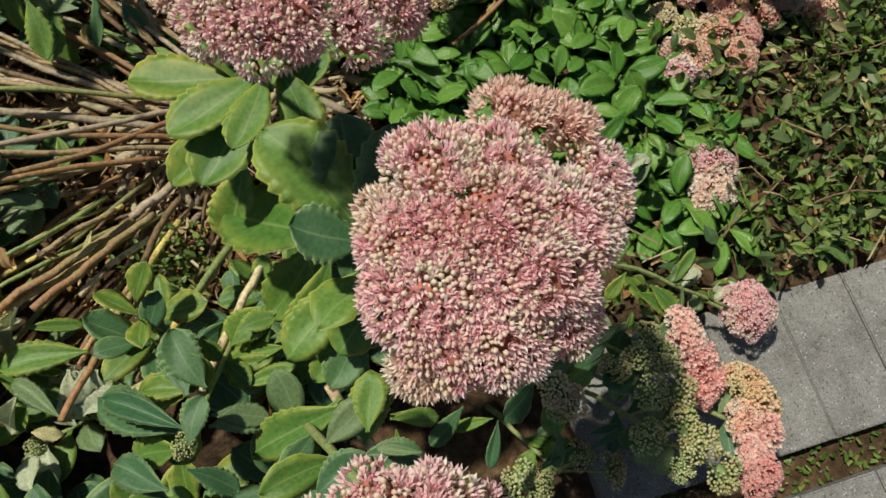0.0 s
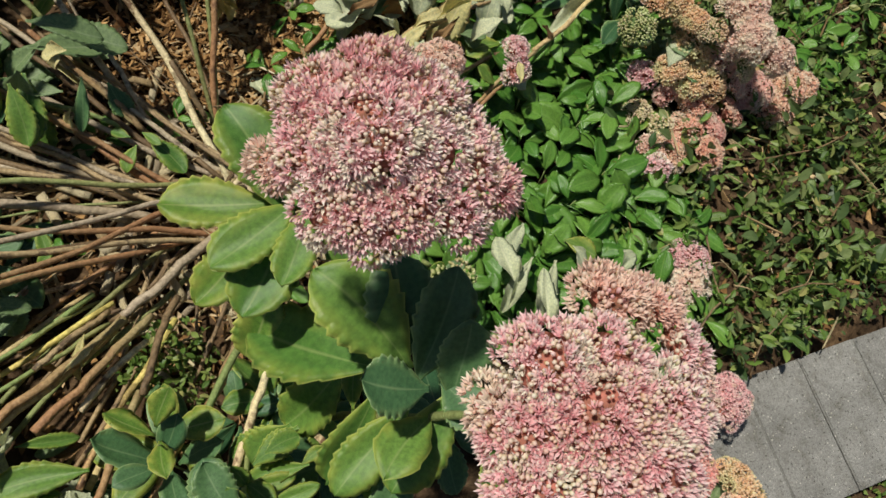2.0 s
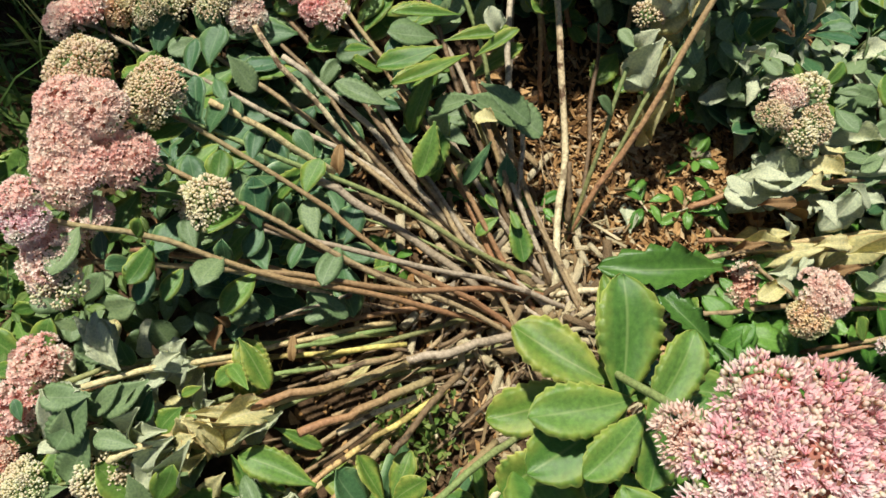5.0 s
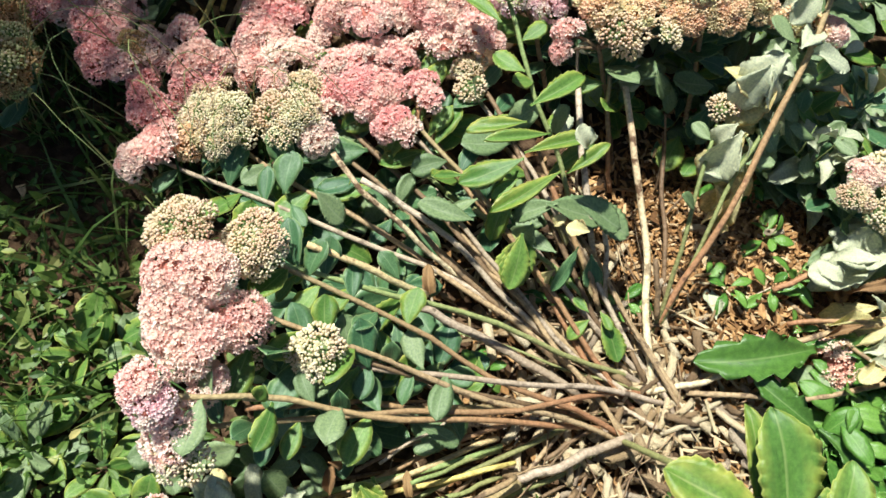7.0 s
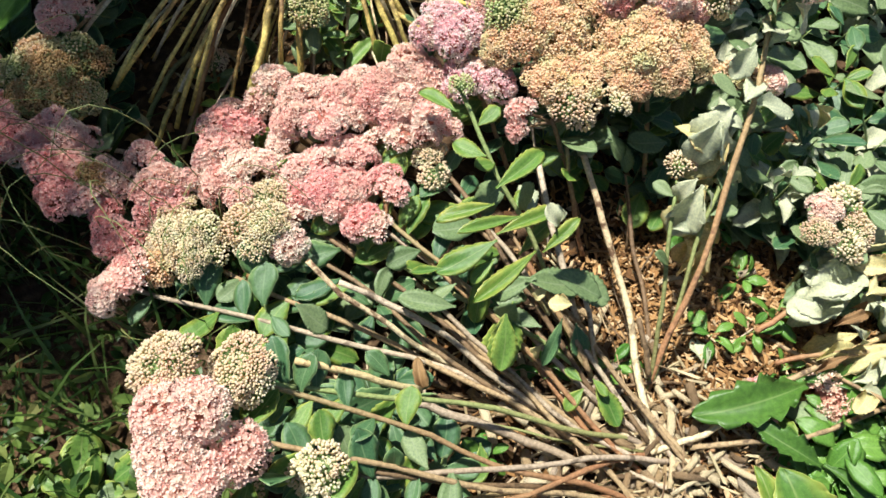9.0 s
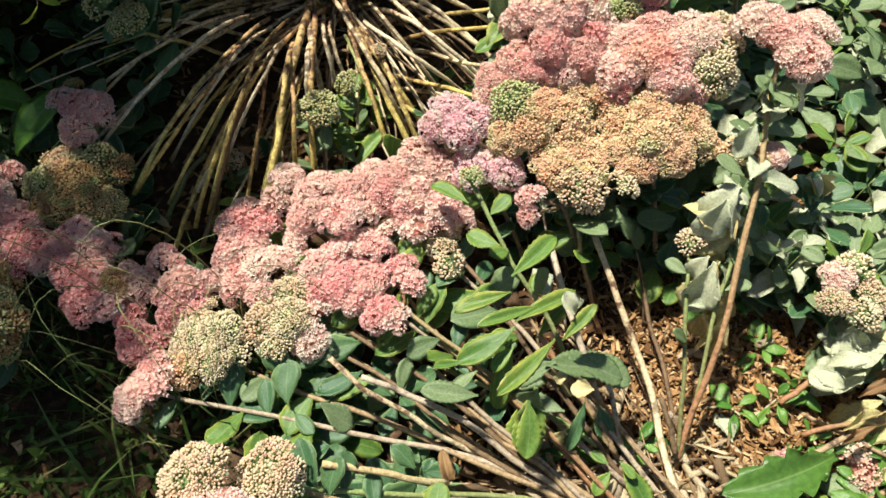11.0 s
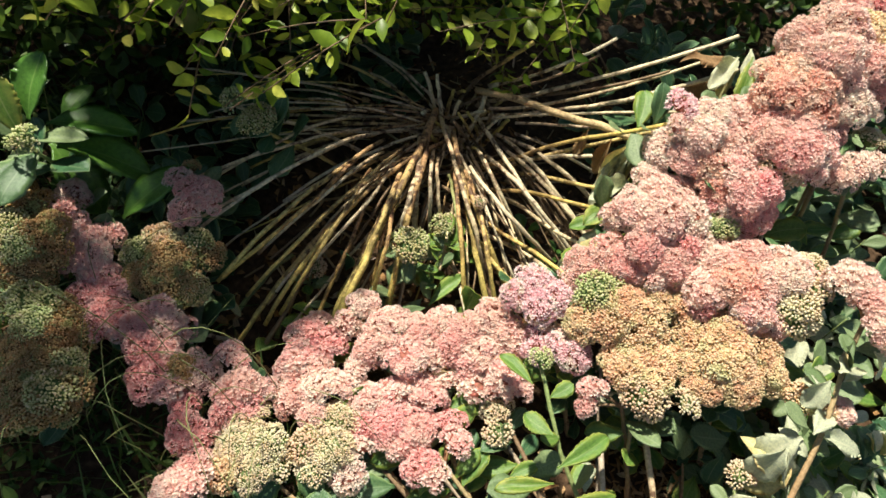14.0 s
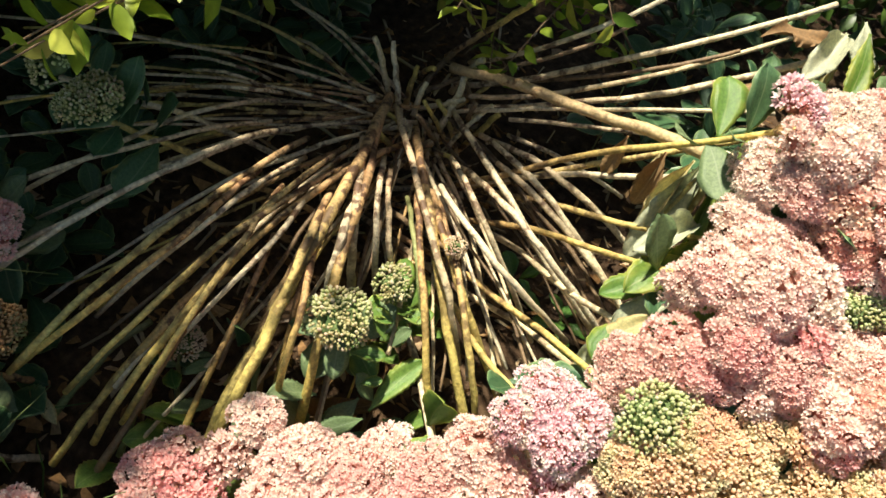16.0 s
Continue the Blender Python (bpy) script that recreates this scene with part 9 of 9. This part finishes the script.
for k, (x, y) in enumerate(((-0.156, 0.797), (-0.082, 0.833), (-0.044, 0.910), (0.023, 0.882), (-0.148, 0.874), (-0.028, 0.797), (-0.224, 0.838), (-0.037, 0.976), (-0.111, 0.892), (0.014, 0.944))):
    cover_plant(x, y, 0.085, ("pale", "grey", "pale", "green", "yellow")[k % 5], 6, "flopped stonecrop with dusty pale and yellowing leaves", 1080 + k, rng.uniform(0.05, 0.1), "bed plants", "bed_plant", 0.25)


def dandelion(x, y, z, ways, reach):
    """A rosette with one leaf on each bearing (degrees)."""
    ob = thing("dandelion", (x, y, 0), "dandelion rosette with long jagged green leaves", "weed", "dandelions")
    for k, q in enumerate(ways):
        q = radians(q)
        d = reach * (1 - 0.08 * (k % 3))
        leaf(ob, "dandelion", (x, y, z * 0.5), (x + d * math.cos(q), y + d * math.sin(q), z - 0.02 * (k % 2)), 1.0, 0.15 * math.sin(5 * k))


dandelion(-0.215, 0.605, 0.1, (-142, 23), 0.177)
dandelion(-0.173, 0.503, 0.09, (172, 342), 0.105)

LEAFLET = (np.array([(0, 0, 0), (0.16, 0.15, 0.06), (0.2, 0, 0.02), (0.16, -0.15, 0.06), (0.42, 0.25, 0.1), (0.45, 0, 0.03), (0.42, -0.25, 0.1), (0.72, 0.19, 0.06), (0.74, 0, 0.0), (0.72, -0.19, 0.06), (1, 0, -0.07)], float),
           [(0, 2, 1), (0, 3, 2), (1, 2, 5, 4), (2, 3, 6, 5), (4, 5, 8, 7), (5, 6, 9, 8), (7, 8, 10), (8, 9, 10)], np.array([0, 0.16, 0.2, 0.16, 0.42, 0.45, 0.42, 0.72, 0.74, 0.72, 1.0]))
BLADE = (np.array([(-0.018, 0, 0), (0.018, 0, 0), (-0.014, 0.06, 0.4), (0.014, 0.06, 0.4), (-0.009, 0.2, 0.75), (0.009, 0.2, 0.75), (0, 0.42, 1.0)], float),
         [(0, 1, 3, 2), (2, 3, 5, 4), (4, 5, 6)], np.array([0, 0, 0.4, 0.4, 0.75, 0.75, 1.0]))


def weeds_right(x, y):
    u, v = path_uv(x, y)
    gap = min(1.0, max(0.06, 0.7 + 1.9 * noise.noise((x * 6, y * 6, 3.1)) + 0.7 * noise.noise((x * 17, y * 17, 5.2))))
    return 0.0 if v > -0.01 or x < 0.12 else gap * min(1.0, (x - 0.1) * 6) * max(0.0, min(1.0, (1.4 - x) * 2.5, (1.6 - y) * 2.5))


def weeds_left(x, y):
    return 0.0 if x > -0.88 or math.hypot(x - CROWN[0], y - CROWN[1]) < 0.62 else min(1.0, (-0.88 - x) * 5) * (0.35 if y > 0.75 else 1.0)


for n, high, seed, green, sizes in ((4200, 0.012, 31, WEED_GREY, (0.008, 0.024)), (5200, 0.03, 32, WEED_SMALL, (0.009, 0.026)), (1500, 0.04, 33, WEED_GREY, (0.014, 0.036))):
    litter("weed_mat", n, weeds_right, LEAFLET, green, sizes, "dense mat of tiny green weed leaves beside the path", "weeds", seed, high, 0.9, (0.1, 1.4, 0.1, 1.6), (0.3, 0.2, 0.7))
    litter("weed_mat", n // 3, weeds_left, LEAFLET, WEED_SHADED, (0.011, 0.026), "low green weeds and clover at the bed's edge, coloured dark for shade", "weeds", seed + 5, high * 1.3, 0.9, (-2.0, -0.85, -0.4, 1.2), (0.3, 0.2, 0.7))
litter("weed_mat", 2300, lambda x, y: 0.0 if x > -0.9 or y > 0.3 else min(1.0, (-0.9 - x) * 6) * min(1.0, (0.3 - y) * 5), LEAFLET, WEED_SMALL, (0.012, 0.034), "low bright green weeds with oval leaves at the edge of the bed", "weeds", 47, 0.03, 0.8, (-1.9, -0.85, -0.4, 0.5), (0.2, 0.2, 0.9))
litter("grass", 1900, weeds_left, BLADE, GRASS, (0.05, 0.2), "thin green and straw-coloured grass blades", "grass", 41, 0.002, 0.45, (-2.0, -0.95, -0.4, 0.75))
litter("grass", 260, weeds_right, BLADE, GRASS, (0.03, 0.09), "thin grass blades among the weeds", "grass", 42, 0.002, 0.6, (0.2, 1.3, 0.2, 1.4))
litter("clover", 320, lambda x, y: near(x, y, -0.419, 0.177, 0.07), LEAFLET, WEED_SMALL, (0.008, 0.015), "bright green clover among the dead stems", "clover", 43, 0.035, 0.5, (-0.52, -0.32, 0.08, 0.28), (0.3, 0.2, 0.8))


def grass_tuft(x, y, count, reach, seed):
    rng = np.random.default_rng(seed)
    ob = thing("grass_tuft", (x, y, 0.0), "tuft of long thin grass stalks at the edge of the bed", "grass", "grass tufts")
    for k in range(count):
        q, d, h = rng.uniform(0, 6.28), rng.uniform(0.5, 1.0) * reach, rng.uniform(0.12, 0.34)
        a = (x + rng.normal(0, 0.02), y + rng.normal(0, 0.02), 0.0)
        stalk(ob, "grass_stalk", a, (a[0] + d * 0.35 * math.cos(q), a[1] + d * 0.35 * math.sin(q), h * 1.5), (a[0] + d * math.cos(q), a[1] + d * math.sin(q), h * 0.7), 0.0009, 0.0005, "green", 9, 4, seed + k)


for k, (x, y, reach) in enumerate(((-1.2, 0.42, 0.3), (-1.32, 0.3, 0.25), (-1.1, 0.5, 0.2), (-1.42, 0.45, 0.3), (0.62, 0.55, 0.15), (0.45, 0.75, 0.15))):
    grass_tuft(x, y, 9, reach, 60 + 20 * k)


def dry_runner(a, b, c, r, forks=()):
    """A thin dry stem that lies on the weeds, with short forks."""
    ob = thing("dry_runner", a, "thin dry brown stem lying on the weeds", "twig", "dry runners")
    stalk(ob, "stem", a, b, c, r, r * 0.6, "brown", 12, 5, int(1000 * abs(a[0])))
    for k, (p, q) in enumerate(forks):
        stalk(ob, "fork", p, ((p[0] + q[0]) / 2, (p[1] + q[1]) / 2, p[2] + 0.01), q, r * 0.6, r * 0.35, "straw", 6, 5, k)


dry_runner((0.364, 0.208, 0.030), (0.358, 0.248, 0.060), (0.409, 0.294, 0.070), 0.0018, (((0.375, 0.261, 0.050), (0.403, 0.243, 0.050)),))
dry_runner((0.290, 0.274, 0.040), (0.346, 0.348, 0.050), (0.482, 0.461, 0.040), 0.0020, (((0.345, 0.340, 0.050), (0.387, 0.331, 0.040)),))
dry_runner((0.419, 0.333, 0.040), (0.463, 0.357, 0.050), (0.548, 0.360, 0.040), 0.0018, (((0.462, 0.349, 0.050), (0.482, 0.384, 0.050)),))
dry_runner((0.369, 0.555, 0.040), (0.446, 0.545, 0.050), (0.590, 0.624, 0.040), 0.0020, (((0.431, 0.553, 0.050), (0.457, 0.524, 0.040)),))
dry_runner((0.317, 0.420, 0.040), (0.309, 0.371, 0.050), (0.331, 0.310, 0.040), 0.0018, (((0.313, 0.371, 0.050), (0.340, 0.373, 0.050)),))
dry_runner((0.346, 0.303, 0.040), (0.398, 0.282, 0.040), (0.435, 0.252, 0.020), 0.0014, (((0.383, 0.289, 0.040), (0.409, 0.295, 0.050)),))


# ---------------------------------------------------------------- the shrub
def shrub_front(x):
    return 0.76 + (x + 1.73) * 0.58


SPRAYS = ((-1.360, 0.670, 0.500), (-1.328, 0.686, 0.460), (-1.302, 0.705, 0.430), (-1.344, 0.739, 0.500), (-1.315, 0.777, 0.500), (-1.389, 0.636, 0.550), (-1.404, 0.580, 0.600), (-1.407, 0.533, 0.620), (-1.427, 0.613, 0.520), (-1.277, 0.887, 0.450), (-1.241, 0.949, 0.450), (-1.181, 1.014, 0.420), (-1.123, 1.093, 0.400), (-1.058, 1.163, 0.400), (-1.302, 0.847, 0.500), (-1.364, 0.663, 0.570), (-1.015, 1.213, 0.380))      # tips of the sprays that hang out over the bed


def build_shrub():
    rng = np.random.default_rng(91)
    ob = thing("shrub", (-1.75, 1.7, 0.0), "dense shrub with small yellow-green pointed leaves overhanging the bed", "shrub")
    tips, dirs = [], []
    for k in range(420):
        if k % 5 < 3:
            x = rng.uniform(-2.0, -1.08)
            tall = 0.7 if x < -1.5 else max(0.14, (-0.85 - x) / 0.65 * 0.6)
            s = rng.random() ** 1.6
            y = shrub_front(x) + (0.02 if x < -1.45 else 0.09) + s * 0.75 + rng.normal(0, 0.03)
            z = 0.36 + s * 0.75 * tall + rng.normal(0, 0.05) - 0.1 * (s < 0.15) * rng.random()
        else:
            x = rng.uniform(-2.4, -1.52)
            y = rng.uniform(0.95 if x < -1.7 else 0.76, 1.8)
            z = rng.uniform(0.48, 0.92 if x > -1.64 else 1.25)
        tips.append((x, y, z))
        dirs.append((rng.normal(0, 0.5), -0.8 + rng.normal(0, 0.3), rng.normal(0.1, 0.5)))
    for p in SPRAYS:
        for k in range(2 if p[0] < -1.25 else 1):
            tips.append((p[0] + rng.normal(0, 0.03), p[1] + rng.normal(0, 0.03), p[2] + rng.normal(0, 0.02)))
            dirs.append((rng.normal(0.1, 0.4), -0.8 + rng.normal(0, 0.25), rng.normal(-0.5, 0.3)))
    lv, ln, ls = [], [], []
    twigs = [], [], []
    for k, (p, d) in enumerate(zip(tips, dirs)):
        p, d = np.array(p), np.array(d) / np.linalg.norm(d)
        back = p - d * 0.16 + np.array((0, 0.05, -0.03))
        if k % 4 == 0 and k < 420:
            stalk(ob, "branch", (-1.75 + rng.normal(0, 0.1), 1.75, 0.0), ((p[0] - 1.75) / 2, (p[1] + 1.9) / 2, p[2] + 0.12), back, 0.007, 0.002, "brown", 9, 5, k)
        tv, tf, ta = tube(bezier(back, (p + back) / 2 + np.array((0, 0, 0.012)), p, 5), np.linspace(0.0014, 0.0008, 5), 4)
        twigs[1].extend(tuple(i + len(twigs[0]) for i in q) for q in tf)
        twigs[0].extend(np.array(tv) - np.array(ob.location))
        twigs[2].extend(ta)
        for j in range(14):
            s = j / 13
            q = back * (1 - s) + p * s
            side = np.cross(d, (0, 0, 1.0)) * (1 if j % 2 else -1) + rng.normal(0, 0.35, 3) + d * 0.4
            lv.append(q)
            ln.append(side)
            ls.append((0.036 if k < 420 else 0.042) * rng.uniform(0.5, 1.2) * (1.15 - 0.4 * s))
    part("twig", mesh_from("twig", twigs[0], twigs[1], STEM["brown"], attr=twigs[2]), ob)["kind"] = "stuff"
    pts, ways, sizes = np.array(lv), np.array(ln), np.array(ls)
    ways /= np.linalg.norm(ways, axis=1)[:, None]
    # Most leaves whose shadow would land on the stem fan are dropped.
    reach = (pts[:, 2] - 0.15) / math.tan(se)
    fx, fy = pts[:, 0] - reach * math.cos(sa), pts[:, 1] - reach * math.sin(sa)
    spray = np.arange(len(pts)) >= 420 * 14
    stay = (fx < -1.29) | (fx > -0.93) | (fy < 0.64) | (fy > 1.02) | (spray & (rng.random(len(pts)) < 0.7))
    pts, ways, sizes = pts[stay], ways[stay], sizes[stay]
    v0, f0, a0 = LEAFLET
    turned = (v0[:, [2, 1, 0]], f0, a0)
    v, f, a = scatter(turned, pts, ways, sizes, rng, 0.12)
    part("foliage", mesh_from("foliage", v - np.array(ob.location), f, SHRUB_LEAF, attr=a), ob)["kind"] = "stuff"
    # Mostly unseen leaf mass, added to shade the fan's left and the crown.
    n = 6000
    shade_hedge = np.c_[rng.uniform(-2.4, -1.52, n), rng.random(n), rng.random(n)]
    west = shade_hedge[:, 0] < -1.68
    shade_hedge[:, 1] = np.where(west, 0.95 + 0.85 * shade_hedge[:, 1], 0.78 + 1.0 * shade_hedge[:, 1])
    shade_hedge[:, 2] = 0.46 + np.where(west, 0.8, 0.46) * shade_hedge[:, 2]
    low = np.c_[rng.uniform(-2.0, -1.06, n), np.zeros(n), np.zeros(n)]
    s = rng.random(n)
    low[:, 1] = 0.76 + (low[:, 0] + 1.73) * 0.58 + 0.18 + s * 0.85
    low[:, 2] = 0.28 + rng.random(n) * (0.1 + np.where(low[:, 0] < -1.1, 0.5, 0.2) * s)
    # West and crest leaves added beyond the view to shade the left side.
    west = np.c_[rng.uniform(-2.6, -1.75, 9000), rng.uniform(0.5, 1.7, 9000), rng.random(9000)]
    west[:, 2] = 0.02 + west[:, 2] * np.where((west[:, 0] < -1.95) & (west[:, 1] > 0.95), 1.42, 0.46)
    shade_crest = np.c_[rng.uniform(-2.1, -1.87, 700), rng.uniform(0.93, 1.2, 700), rng.uniform(0.9, 1.6, 700)]
    back = np.c_[rng.uniform(-1.15, -0.2, 4000), rng.uniform(1.78, 2.5, 4000), rng.uniform(0.02, 0.5, 4000)]
    # Unseen leaf cloud, kept only where its shadow lands on the left heads.
    high = np.c_[rng.uniform(-2.2, -1.55, 7000), rng.uniform(0.32, 0.98, 7000), rng.uniform(0.68, 1.4, 7000)]
    reach = (high[:, 2] - 0.05) / math.tan(se)
    fx, fy = high[:, 0] - reach * math.cos(sa), high[:, 1] - reach * math.sin(sa)
    high = high[(fx < -1.1 + rng.normal(0, 0.02, 7000)) & (fy > 0.2 + rng.normal(0, 0.03, 7000)) & ((fy < 0.3) | ((fx > -1.44) & (fy < 0.53) & (rng.random(7000) < 0.38)))]
    # Unseen leaves added above the crown and left stems to shade them.
    shade_roof = np.c_[rng.uniform(-1.85, -1.25, 2600), rng.uniform(1.1, 1.75, 2600), rng.uniform(0.46, 0.95, 2600)]
    shade_roof = shade_roof[shade_roof[:, 1] - (shade_roof[:, 2] - 0.15) / math.tan(se) * math.sin(sa) > 1.0 + rng.normal(0, 0.03, 2600)]
    shade_screen = np.c_[rng.uniform(-1.9, -1.34, 4600), rng.uniform(0.72, 1.24, 4600), rng.uniform(0.5, 0.86, 4600)]
    # Branches invented to carry the unseen leaf cloud.
    for k in range(14):
        p = high[rng.integers(len(high))]
        stalk(ob, "branch", (-1.9 + rng.normal(0, 0.08), 1.2 + rng.normal(0, 0.08), 0.0), (p[0] - 0.12, p[1] + 0.14, p[2] * 0.75), p, 0.008, 0.002, "brown", 9, 5, 900 + k)
    inner = np.concatenate([shade_hedge, low, west, shade_crest])
    # Leaves that would shade the broad left leaves are cut away.
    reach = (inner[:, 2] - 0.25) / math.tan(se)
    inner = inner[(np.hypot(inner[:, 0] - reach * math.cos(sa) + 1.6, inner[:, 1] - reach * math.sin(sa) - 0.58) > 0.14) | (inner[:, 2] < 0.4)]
    inner = np.concatenate([inner, back, high, shade_roof, shade_screen])
    # Higher leaves whose shadow would cross the lit fan are cut away.
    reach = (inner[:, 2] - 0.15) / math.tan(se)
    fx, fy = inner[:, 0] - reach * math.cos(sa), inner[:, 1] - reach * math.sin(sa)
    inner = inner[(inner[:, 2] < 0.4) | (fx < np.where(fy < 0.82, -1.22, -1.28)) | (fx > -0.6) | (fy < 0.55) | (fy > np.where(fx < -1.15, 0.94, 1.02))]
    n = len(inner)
    # Inner leaves take the dark copy, so their shade is partly colour.
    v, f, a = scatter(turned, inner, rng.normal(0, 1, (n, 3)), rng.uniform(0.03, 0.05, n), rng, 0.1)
    part("inner_foliage", mesh_from("inner_foliage", v - np.array(ob.location), f, SHRUB_SHADED, attr=a), ob)["kind"] = "stuff"


build_shrub()
